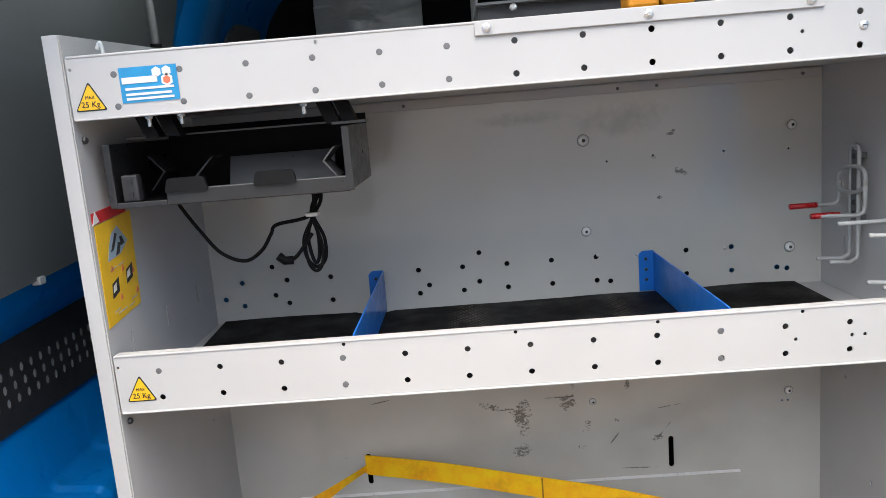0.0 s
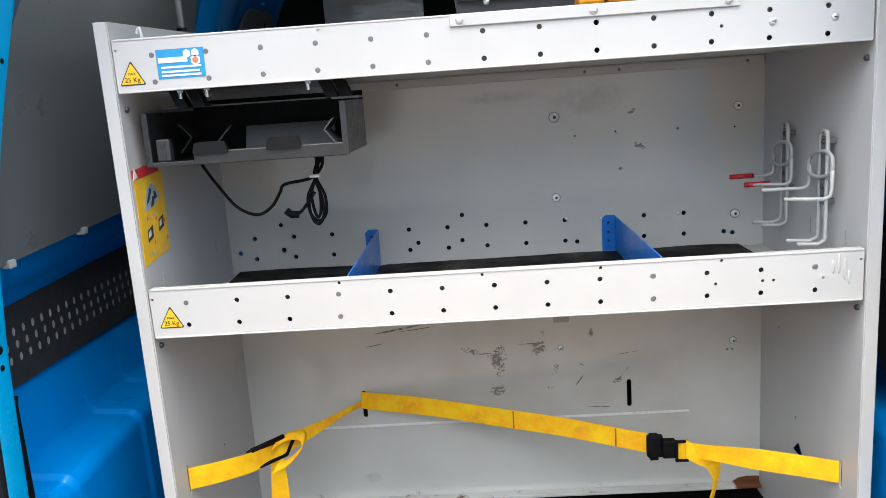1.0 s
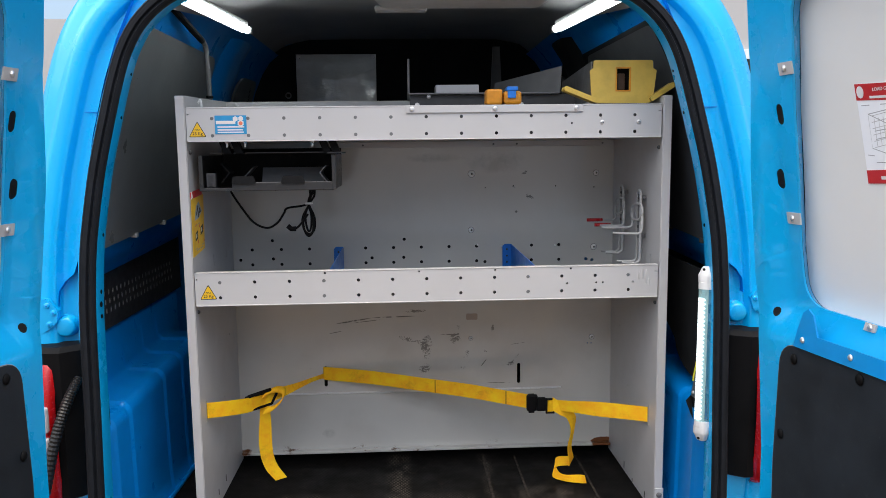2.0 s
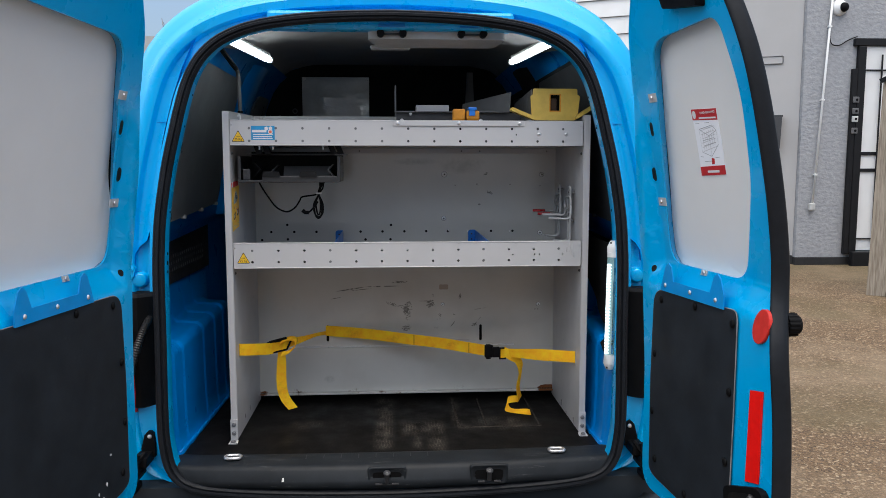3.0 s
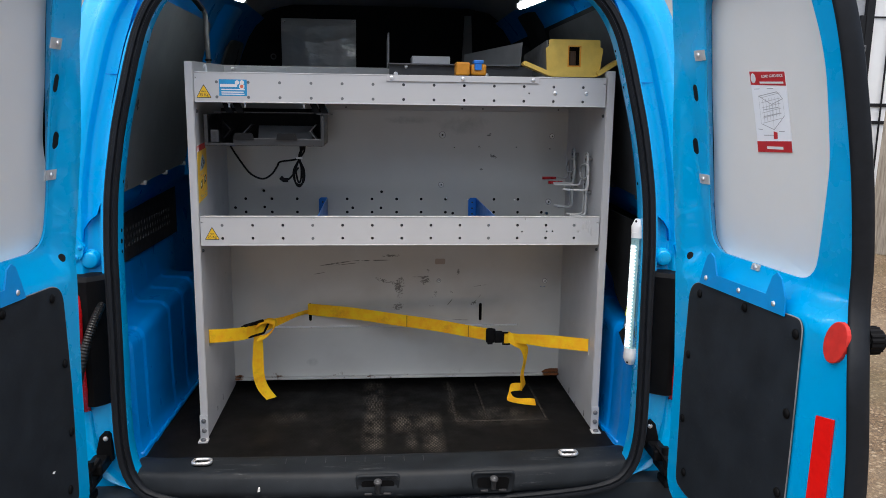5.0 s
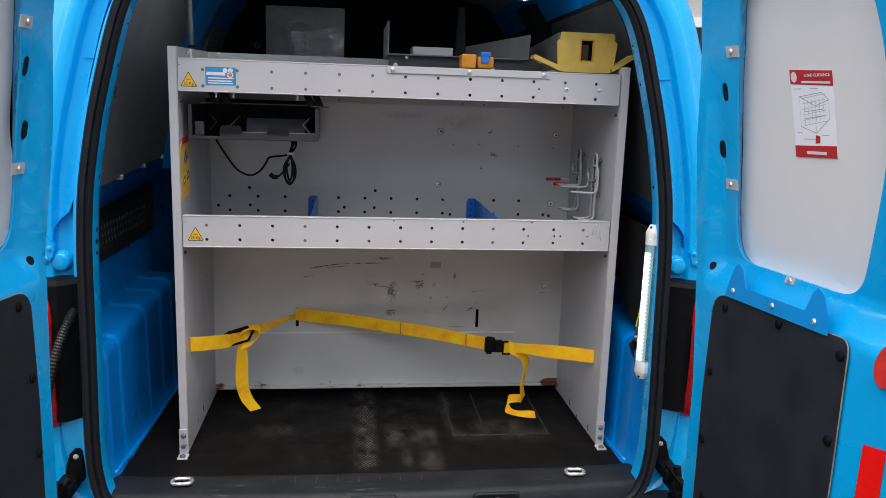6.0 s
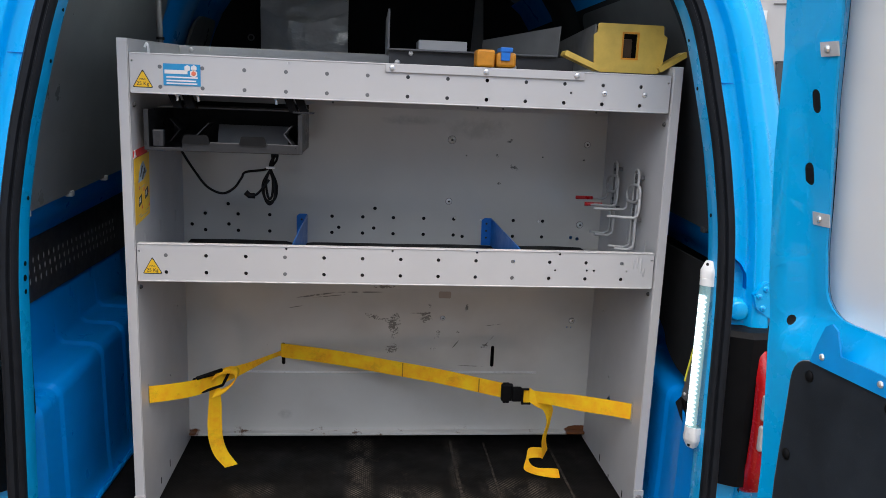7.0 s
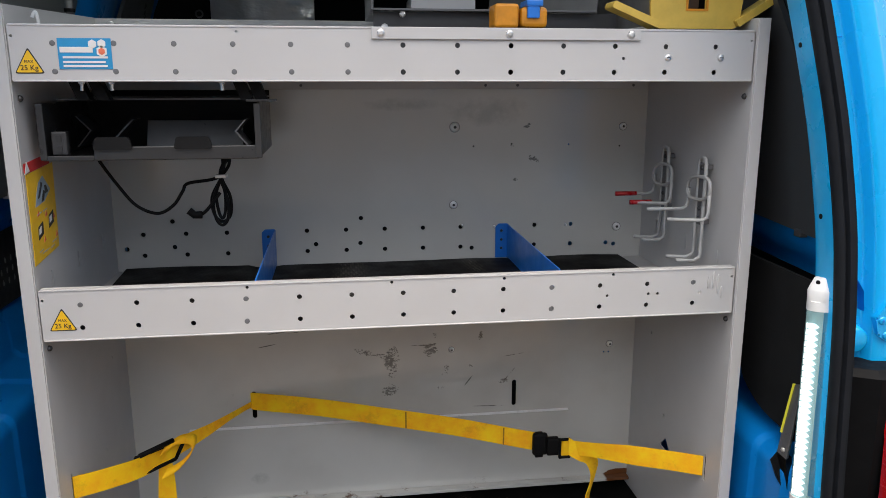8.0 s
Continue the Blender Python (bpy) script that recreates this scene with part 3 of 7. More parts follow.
def rear_y(z):
    """The rear face leans forward towards the roof."""
    return -0.20 + 0.09 * (z - 0.54)


OX = -0.050      # the middle of the rear opening
HALF = ((0.0, 0.488), (0.20, 0.490), (0.42, 0.497), (0.545, 0.512), (0.598, 0.550), (0.618, 0.612), (0.625, 0.70), (0.628, 0.90), (0.631, 1.07), (0.630, 1.14),
        (0.626, 1.22), (0.616, 1.30), (0.603, 1.38), (0.583, 1.47), (0.566, 1.54), (0.547, 1.60), (0.519, 1.652), (0.478, 1.694), (0.425, 1.724), (0.355, 1.746),
        (0.25, 1.762), (0.12, 1.771), (0.0, 1.774))
HALF_LINE = [(p.x, p.y) for p in smooth_path([(u, v, 0.0) for u, v in HALF], 3)]


def half_width(z):
    """Half the width of the rear opening at a height, along the middle of its seal."""
    side = [p for p in HALF_LINE if p[0] > 0.40]
    for (u0, v0), (u1, v1) in zip(side, side[1:]):
        if v0 <= z <= v1:
            return u0 + (u1 - u0) * (z - v0) / (v1 - v0)
    return side[-1][0]


def opening(grow_side, grow_top, grow_bottom, dy):
    """The outline of the rear opening, grown outwards and pushed in by dy."""
    ring = HALF_LINE + [(-u, v) for u, v in HALF_LINE[-2:0:-1]]
    out, n = [], len(ring)
    for i, (u, v) in enumerate(ring):
        du, dv = ring[(i + 1) % n][0] - ring[i - 1][0], ring[(i + 1) % n][1] - ring[i - 1][1]
        k = math.hypot(du, dv)
        nu, nv = dv / k, -du / k
        u, v = u + nu * grow_side, v + nv * (grow_top if nv > 0 else grow_bottom)
        bow = 0.030 * (1 - min(1.0, abs(u) / 0.64) ** 2) * min(1.0, max(0.0, (0.58 - v) / 0.05))
        out.append((OX + u, rear_y(v) + dy - bow, v))
    return out


def creased(bm, degrees):
    """Keeps the folds that are sharper than this as hard edges."""
    bm.normal_update()
    for e in bm.edges:
        if len(e.link_faces) == 2 and e.calc_face_angle(0.0) > radians(degrees):
            e.smooth = False
    return bm


# the pressed frame round the rear opening, from the inside out
bm = bmesh.new()
skin = []
for gs, gt, gb, dy in ((0.040, 0.0, 0.0, 0.050), (0.004, -0.006, -0.01, 0.048), (-0.015, -0.013, -0.01, 0.041), (-0.017, -0.014, -0.01, 0.034), (-0.016, -0.014, 0.0, 0.0),
                       (0.010, 0.008, 0.0, 0.0), (0.018, 0.012, 0.01, 0.040), (0.024, 0.016, 0.013, 0.060), (0.030, 0.019, 0.015, 0.066), (0.036, 0.022, 0.015, 0.068),
                       (0.072, 0.034, 0.015, 0.064), (0.077, 0.036, 0.015, 0.060), (0.081, 0.038, 0.015, 0.050), (0.085, 0.040, 0.015, 0.047),
                       (0.110, 0.062, 0.015, 0.042), (0.116, 0.068, 0.015, 0.045), (0.124, 0.082, 0.015, 0.058), (0.132, 0.094, 0.015, 0.064), (0.150, 0.116, 0.015, 0.074), (0.170, 0.134, 0.015, 0.090), (0.184, 0.146, 0.015, 0.130),
                       (0.194, 0.158, 0.03, 0.30), (0.202, 0.165, 0.05, 2.4)):
    skin.append(opening(gs, gt, gb, dy))
loft(bm, skin)
part("body_frame", creased(bm, 38), car_paint, van, "glossy blue body pressing round the rear opening", True)

# rubber weather seal with its three ribs
bm = bmesh.new()
rings = []
prof = [(-0.014, 0.006), (-0.0165, -0.004), (-0.0145, -0.012), (-0.009, -0.0155), (-0.0065, -0.0105), (-0.004, -0.0105), (-0.0015, -0.0165), (0.0045, -0.0175), (0.0065, -0.0115), (0.0085, -0.0110), (0.0115, -0.0125), (0.0155, -0.006), (0.0160, 0.006)]
for gs, dy in prof:
    rings.append(opening(gs, gs, gs * 0.8, dy))
loft(bm, rings)
part("weather_seal", creased(bm, 50), seal_rubber, van, "black ribbed rubber seal round the rear opening", True)

# seams across the pillars
for sx in (-1, 1):
    u = OX + sx * (half_width(1.488) + 0.0535)
    bm = boxed(u - 0.020, u + 0.020, rear_y(1.488) + 0.0635, rear_y(1.488) + 0.069, 1.4876, 1.4887)
    part("body_seam", bm, shaded_blue, van)

# load floor, with its rubber mat
bm = boxed(CX - 0.70, CX + 0.70, -0.10, 1.40, FLOOR - 0.05, FLOOR - 0.006)
part("load_floor", bm, car_paint, van)
loop = rounded([(CX - 0.655, -0.118, 0.03), (CX + 0.655, -0.118, 0.03), (CX + 0.655, 1.37, 0.03), (CX - 0.655, 1.37, 0.03)], 5)
bm = prism(bmesh.new(), [(p.x, p.y, FLOOR - 0.006) for p in loop], (0, 0, 0.006))
part("floor_mat", bm, mat_rubber, van, "worn black rubber floor mat with dusty scuffs")
# hatch outline in the mat
for x0, x1, y0, y1 in ((0.145, 0.404, 0.074, 0.081), (0.142, 0.149, 0.081, 0.378), (0.230, 0.235, 0.09, 0.37), (0.398, 0.404, 0.085, 0.36)):
    bm = boxed(x0, x1, y0, y1, FLOOR - 0.0005, FLOOR + 0.0012, bevel=0.0005, seg=1)
    part("mat_ridge", bm, dusty_rubber, van)

# moulded sill step
bm = bmesh.new()
prof = [(-0.112, FLOOR - 0.03), (-0.112, FLOOR + 0.004), (-0.128, FLOOR + 0.008), (-0.182, FLOOR + 0.006), (-0.196, FLOOR + 0.003), (-0.204, FLOOR - 0.006), (-0.214, FLOOR - 0.030), (-0.219, FLOOR - 0.044), (-0.205, FLOOR - 0.058)]
cols = []
for i in range(41):
    u = -1 + i / 20
    bow = 0.035 * (1 - u * u)
    pinch = 0.0 if abs(u) < 0.9 else (abs(u) - 0.9) * 0.5
    cols.append([(OX + u * (half_width(max(z, 0.503)) - 0.004), y - bow * (0.4 if y > -0.13 else 0.8) + pinch * 0.1, z) for y, z in prof])
loft(bm, cols, close=False)
sill = part("sill_step", bm, sill_black, van, "black moulded plastic sill step", True)
for i in range(8):
    x = -0.30 + i * 0.048
    part("sill_groove", boxed(x, x + 0.002, -0.176, -0.146, FLOOR + 0.007, FLOOR + 0.0090), black_metal, van)
part("paint_chip", prism(bmesh.new(), [(-0.356, -0.2425, 0.532), (-0.350, -0.2425, 0.533), (-0.351, -0.2405, 0.541), (-0.355, -0.2405, 0.540)], (0, 0.006, 0)), paper_white, sill, "pale chip in the sill")
# latch recesses with striker pins
for x in (-0.076, 0.200):
    bm = bmesh.new()
    outs = []
    for k, (w, lo_z, hi_z, y, r) in enumerate(((0.054, -0.050, 0.0055, -0.232, 0.012), (0.053, -0.049, 0.0050, -0.2405, 0.012), (0.050, -0.047, 0.002, -0.2415, 0.012), (0.046, -0.044, -0.002, -0.2385, 0.012), (0.043, -0.043, -0.006, -0.2380, 0.010))):
        lo = rounded([(x - w * 0.90, FLOOR + lo_z, r), (x + w * 0.90, FLOOR + lo_z, r), (x + w, FLOOR + hi_z, r), (x - w, FLOOR + hi_z, r)], 4)
        outs.append([(p.x, y, p.y) for p in lo])
    vs = loft(bm, outs)
    bm.faces.new(vs[-1])
    cup = part("latch_recess", bm, sill_black, van, "black latch recess moulded into the sill", True)
    lo = rounded([(x - 0.036, FLOOR - 0.040, 0.010), (x + 0.036, FLOOR - 0.040, 0.010), (x + 0.040, FLOOR - 0.009, 0.010), (x - 0.040, FLOOR - 0.009, 0.010)], 4)
    part("recess_floor", prism(bmesh.new(), [(p.x, -0.2395, p.y) for p in lo], (0, 0.002, 0)), black_plastic, cup)
    bm = rod(bmesh.new(), (x, -0.243, FLOOR - 0.036), (x, -0.250, FLOOR - 0.006), 0.0065)
    dome(bm, (x, -0.250, FLOOR - 0.008), (0, -0.5, 1), 0.010, 0.006)
    part("striker_pin", bm, black_metal, cup, "black striker pin")
    part("pin_screw", dome(bmesh.new(), (x, -0.2560, FLOOR - 0.003), (0, -0.7, 0.7), 0.0026, 0.0012, 8), dull_zinc, cup)
    for dx in (-0.022, 0.022):
        part("striker_plate", boxed(x + dx - 0.009, x + dx + 0.009, -0.250, -0.2425, FLOOR - 0.041, FLOOR - 0.037, bevel=0.001), black_metal, cup)
# lashing rings
for x, y in ((-0.498, -0.162), (0.400, -0.166)):
    bm = bmesh.new()
    lo = rounded([(x - 0.021, y - 0.012, 0.011), (x + 0.021, y - 0.012, 0.011), (x + 0.021, y + 0.012, 0.011), (x - 0.021, y + 0.012, 0.011)], 5)
    tube(bm, [(p.x, p.y, FLOOR + 0.014) for p in lo], 0.0045, 8, closed=True)
    ring = part("lashing_ring", bm, steel, van, "chromed steel lashing ring", True)
    part("ring_cup", prism(bmesh.new(), [(p.x, p.y, FLOOR + 0.004) for p in lo], (0, 0, 0.005)), black_plastic, ring)

# bumper
bm = bmesh.new()
prof = [(-0.262, 0.36), (-0.290, 0.40), (-0.296, 0.448), (-0.303, 0.457), (-0.340, 0.451), (-0.400, 0.440), (-0.432, 0.415), (-0.440, 0.34), (-0.425, 0.25), (-0.33, 0.21)]
cols = []
for i in range(49):
    u = -1 + i / 24
    a = abs(u)
    pull = 0.0 if a < 0.72 else ((a - 0.72) / 0.28) ** 2 * 0.26
    cols.append([(CX + u * 0.80, y + pull * (0.6 if y > -0.30 else 1.0) + 0.03 * a * a, z) for y, z in prof])
loft(bm, cols, close=False)
part("bumper", bm, bumper_black, van, "black textured plastic rear bumper", True)
bm = boxed(CX - 0.73, CX + 0.73, -0.200, -0.14, 0.36, 0.506)
part("sill_panel", bm, bumper_black, van)


# side walls inside, left and right
def side(sx):
    X = lambda d: CX + sx * d
    part("side_wall", boxed(min(X(0.715), X(0.735)), max(X(0.715), X(0.735)), -0.06, 1.40, 0.50, 1.13), shaded_blue, van)
    # leaning upper wall: one pressing with window boards let into it
    lean = ((1.10, 0.705), (1.130, 0.703), (1.150, 0.690), (1.165, 0.672), (1.195, 0.662), (1.35, 0.642), (1.45, 0.624), (1.55, 0.600), (1.63, 0.575), (1.70, 0.545), (1.745, 0.515), (1.775, 0.480))

    def wall_d(z):
        for (z0, d0), (z1, d1) in zip(lean, lean[1:]):
            if z <= z1:
                return d0 + (d1 - d0) * (z - z0) / (z1 - z0)
        return lean[-1][1]

    bm = bmesh.new()
    cols = []
    for y in (None, 0.1, 0.4, 0.7, 1.0, 1.40):
        cols.append([(X(d), rear_y(z) + 0.050 if y is None else y, z + (0.0 if y is None else 0.028 * min(1.0, max(0.0, y)) if z < 1.17 else 0.0)) for z, d in lean])
    loft(bm, cols, close=False)
    part("upper_wall", bm, shaded_blue, van, "blue painted inner wall pressing", True)
    if sx > 0:
        # added dark sheet that puts the right upper wall in shade
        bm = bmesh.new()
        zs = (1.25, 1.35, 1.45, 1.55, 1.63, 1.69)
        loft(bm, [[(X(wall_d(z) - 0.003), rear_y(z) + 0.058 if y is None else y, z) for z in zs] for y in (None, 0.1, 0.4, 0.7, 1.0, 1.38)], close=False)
        part("side_shade", bm, lining_and_shade, van, "dark sheet added to darken the upper side wall", True)
    # grey boards over the side windows, bent to the wall
    for corners in (((-0.070, 1.199, 0.02), (0.64, 1.236, 0.05), (0.70, 1.45, 0.5), (0.66, 1.675, 0.06), (0.06, 1.675, 0.04), (-0.030, 1.45, 0.4)), ((0.97, 1.27, 0.06), (1.30, 1.28, 0.05), (1.31, 1.665, 0.06), (1.02, 1.66, 0.08))):
        lo = rounded(corners, 6)
        bm = bmesh.new()
        vs = [bm.verts.new((0.0, p.x, p.y)) for p in lo]
        bm.faces.new(vs)
        zs = [k * 0.03 for k in range(39, 58)]
        for z in zs:
            bmesh.ops.bisect_plane(bm, geom=list(bm.verts) + list(bm.edges) + list(bm.faces), dist=1e-5, plane_co=(0, 0, z), plane_no=(0, 0, 1))
        res = bmesh.ops.extrude_face_region(bm, geom=list(bm.faces))
        lifted = {v for v in res["geom"] if isinstance(v, bmesh.types.BMVert)}
        for v in bm.verts:
            v.co.x = X(wall_d(v.co.z) - (0.013 if v in lifted else 0.004))
        y0, y1 = corners[0][0], corners[1][0]
        # right-hand boards and their clips take darker colours for the shade there
        panel = part("blanking_panel", creased(bm, 50), inner_board if sx < 0 else shaded_board, van, ("grey" if sx < 0 else "dark grey") + " board blanking off the side window", True)
        for k in range(4):
            y = y0 + 0.05 + (y1 - y0 - 0.08) * k / 3
            z = corners[0][1] + (corners[1][1] - corners[0][1]) * (y - y0) / (y1 - y0)
            a = wall_d(z)
            part("clip", boxed(min(X(a - 0.018), X(a - 0.004)), max(X(a - 0.018), X(a - 0.004)), y, y + 0.016, z - 0.007, z + 0.005, bevel=0.002), grey_plastic if sx < 0 else black_metal, panel)
    # pressed pillar between the two side windows
    bm = bmesh.new()
    cols = []
    for y, lift in ((0.715, 0.0), (0.735, 0.022), (0.78, 0.030), (0.86, 0.030), (0.92, 0.022), (0.955, 0.0)):
        cols.append([(X(wall_d(z) - lift), y + 0.06 * (z - 1.5), z) for z in (1.19, 1.28, 1.36, 1.45, 1.55, 1.63, 1.70, 1.745)])
    loft(bm, cols, close=False)
    # the right pillar is coloured dark to imitate shade
    part("window_pillar", bm, shaded_blue if sx < 0 else lining_and_shade, van, ("blue" if sx < 0 else "darkened") + " pressed pillar between the side windows", True)
    # perforated strip
    holes = []
    for r in range(3):
        for k in range(26):
            y, z = -0.03 + k * 0.026 + r * 0.004, 1.083 - r * 0.021
            holes.append([(X(0.701), y + 0.0048 * math.cos(2 * math.pi * i / 8), z + 0.007 * math.sin(2 * math.pi * i / 8)) for i in range(8)])
    rim = [(X(0.701), -0.045, 1.000), (X(0.701), 0.72, 0.995), (X(0.701), 0.72, 1.150), (X(0.701), -0.045, 1.122)]
    bm = plate([rim] + (holes if sx < 0 else []), (sx * 0.0008, 0, 0))
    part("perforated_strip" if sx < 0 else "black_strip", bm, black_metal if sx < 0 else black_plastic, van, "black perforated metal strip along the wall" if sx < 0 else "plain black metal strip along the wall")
    part("strip_backing", boxed(min(X(0.7024), X(0.712)), max(X(0.7024), X(0.712)), -0.05, 0.72, 1.03, 1.11), strip_grey, van)
    # moulded wheel arch
    bm = bmesh.new()
    rings = []
    steps = [(-0.094, 0.6085, 0.858), (-0.010, 0.605, 0.864), (0.215, 0.6015, 0.873), (0.353, 0.598, 0.879), (0.468, 0.5945, 0.887)]
    prof = [(-0.160, 0.640, 0.846), (-0.135, 0.618, 0.853)]
    for y, d, top in steps:
        prof += [(y - 0.009, d, top), (y - 0.0035, d, top), (y + 0.0035, d - 0.0035, top + 0.005), (y + 0.009, d - 0.0035, top + 0.005)]
    prof += [(0.60, 0.60, 0.88), (0.68, 0.64, 0.80)]
    for y, d, top in prof:
        arc = [(X(d + 0.006 + 0.027 * (1 - math.cos(k * math.pi / 12))), y, top - 0.027 * (1 - math.sin(k * math.pi / 12))) for k in range(7)]
        rings.append([(X(d - 0.014), y, FLOOR - 0.004), (X(d - 0.002), y, FLOOR + 0.012), (X(d + 0.002), y, FLOOR + 0.05), (X(d + 0.004), y, FLOOR + 0.12)] + arc
                     + [(X(0.686), y, top + 0.003), (X(0.699), y, top + 0.016), (X(0.706), y, 1.0), (X(0.712), y, 1.012)])
        if y < -0.1:
            rings[-1] = [(X(min(abs(p[0] - CX), 0.635 + 0.005 * sx)), p[1], p[2]) for p in rings[-1]]
    loft(bm, rings, close=False)
    arch = part("wheel_arch", bm, shaded_blue, van, "blue moulded wheel arch with pressed steps", True)
    part("floor_bead", tube(bmesh.new(), smooth_path([(X(0.604), -0.10, FLOOR + 0.005), (X(0.592), 0.1, FLOOR + 0.005), (X(0.580), 0.5, FLOOR + 0.005)], 5), 0.006, 6), shaded_blue, arch, "", True)
    # tail lamp that stands proud in its black housing
    e = 0.0 if sx > 0 else -0.016
    bm = bmesh.new()
    rings = [[(X(u), y, z) for u, y in ((0.626 + 0.006 * sx, -0.095), (0.626 + 0.006 * sx, -0.126), (0.650, -0.132), (0.700 + e, -0.160), (0.712 + e, -0.160), (0.800, -0.150), (0.812, -0.095))] for z in (0.718, 1.018)]
    rings = [[(x + (CX + sx * 0.73 - x) * 0.05, y + 0.012, z - 0.006) for x, y, z in rings[0]]] + rings + [[(x + (CX + sx * 0.73 - x) * 0.06, y + 0.014, z + 0.009) for x, y, z in rings[1]]]
    vs = loft(bm, rings)
    bm.faces.new(vs[0][::-1])
    bm.faces.new(vs[-1])
    lamp = part("tail_lamp", bm, black_plastic, van, "tail lamp with red lens in black housing")
    bm = bmesh.new()
    rings = []
    for z, y in ((0.700, -0.150), (0.712, -0.172), (0.77, -0.184), (0.85, -0.188), (0.93, -0.184), (0.985, -0.172), (1.004, -0.150)):
        rings.append([(X(0.713 + e), min(-0.150, y + 0.022), z), (X(0.715 + e), y + 0.014, z), (X(0.724 + e), y + 0.002, z), (X(0.77), y + 0.002, z), (X(0.82), y + 0.016, z), (X(0.85), y + 0.09, z)])
    loft(bm, rings, close=False)
    part("red_lens", bm, red_plastic, lamp, "glossy red lens", True)
    for z in (0.832, 0.893):
        part("clear_lens", box(bmesh.new(), min(X(0.717 + e), X(0.768 + e)), max(X(0.717 + e), X(0.768 + e)), -0.1925, -0.180, z - 0.026, z + 0.026, bevel=0.0055, seg=3), clear_lens_plastic, lamp, "pale clear lens")
    # door hinge
    bm = prism(bmesh.new(), [(X(u), -0.150, z) for u, z in ((0.655, 0.575), (0.690, 0.575), (0.692, 0.60), (0.682, 0.638), (0.674, 0.646), (0.664, 0.646), (0.657, 0.638))], (0, 0.05, 0))
    box(bm, min(X(0.662), X(0.700)), max(X(0.662), X(0.700)), -0.205, -0.13, 0.562, 0.592, bevel=0.006)
    rod(bm, (X(0.684), -0.215, 0.606), (X(0.694), -0.225, 0.520), 0.009, 10)
    box(bm, min(X(0.676), X(0.712)), max(X(0.676), X(0.712)), -0.240, -0.16, 0.538, 0.552, bevel=0.004)
    box(bm, min(X(0.682), X(0.716)), max(X(0.682), X(0.716)), -0.235, -0.18, 0.505, 0.524, bevel=0.004)
    tube(bm, [(X(0.672), -0.19, 0.60), (X(0.690), -0.235, 0.575), (X(0.70), -0.25, 0.55)], 0.007, 6)
    hinge = part("door_hinge", bm, black_plastic, van, "black steel door hinge with greasy bolts")
    part("hinge_bolt", dome(bmesh.new(), (X(0.668), -0.1505, 0.633), (0, -1, 0), 0.0062, 0.004), steel, hinge)
    bm = prism(bmesh.new(), [(X(u), -0.135, z) for u, z in ((0.600, 0.497), (0.765, 0.497), (0.765, 0.722), (0.655, 0.722), (0.655, 0.610), (0.625, 0.560))], (0, 0.034, 0))
    part("hinge_mount", bm, car_paint, van)
    # small bonnet bump and upper hinge on the pillar
    bm = bmesh.new()
    vs = loft(bm, [[(X(0.693) + r * math.cos(k * math.pi / 9), y, 1.058 + r * math.sin(k * math.pi / 9)) for k in range(18)] for y, r in ((-0.05, 0.034), (-0.085, 0.024), (-0.100, 0.0205), (-0.1055, 0.0185), (-0.107, 0.0155))])
    bm.faces.new(vs[-1])
    part("door_buffer", bm, car_paint, van, "blue pressed door stop on the pillar", True)
    lo = rounded([(0.716, 1.092, 0.006), (0.735, 1.119, 0.008), (0.790, 1.108, 0.01), (0.790, 1.030, 0.01), (0.752, 1.046, 0.006), (0.722, 1.066, 0.008)], 4)
    bm = prism(bmesh.new(), [(X(p.x + e), -0.1125, p.y) for p in lo], (0, 0.014, 0))
    bmesh.ops.bevel(bm, geom=[e for e in bm.edges if all(v.co.y < -0.112 for v in e.verts)], offset=0.0025, segments=2, affect="EDGES")
    hinge = part("upper_hinge", bm, car_paint, van, "blue painted upper hinge plate with bolts")
    for u, z in ((0.738, 1.104), (0.726, 1.089), (0.735, 1.066)):
        bolt = part("hinge_bolt", dome(bmesh.new(), (X(u + e), -0.1125, z), (0, -1, 0), 0.0062, 0.003, 12), car_paint, hinge)
        part("bolt_socket", dome(bmesh.new(), (X(u + e), -0.1150, z), (0, -1, 0), 0.0026, 0.0008, 6), shaded_blue, bolt)
    part("hinge_gap", prism(bmesh.new(), [(X(0.768 + e) + 0.009 * math.cos(k * math.pi / 8), -0.1132, 1.056 + 0.022 * math.sin(k * math.pi / 8)) for k in range(16)], (0, 0.002, 0)), rubber, hinge)
    # holes in the inner face of the opening
    for z, r, dy in ((1.56, 0.004, 0.026), (1.475, 0.004, 0.025), (1.245, 0.004, 0.024), (1.133, 0.0045, 0.022), (1.108, 0.006, 0.022), (1.084, 0.0045, 0.023)):
        if sx > 0 and z < 1.14:
            continue
        x = OX + sx * (half_width(z) - 0.0168)
        part("pillar_plug", dome(bmesh.new(), (x, rear_y(z) + dy, z), (-sx, 0, 0), r, 0.0012, 10), black_plastic, van)

side(-1)
side(1)

# black lining panel with a curved lower edge over one wheel arch
curve = smooth_path([(0.0, 0.26, 1.03), (0.0, 0.112, 0.962), (0.0, 0.083, 0.930), (0.0, 0.042, 0.907), (0.0, 0.004, 0.897), (0.0, -0.04, 0.893), (0.0, -0.094, 0.884)], 6)
bm = prism(bmesh.new(), [(0.578, p.y, p.z) for p in curve] + [(0.578, -0.094, 1.141), (0.578, 0.26, 1.146)], (0.006, 0, 0))
part("lining_panel", bm, lining_and_shade, van, "black lining panel with a curved edge")

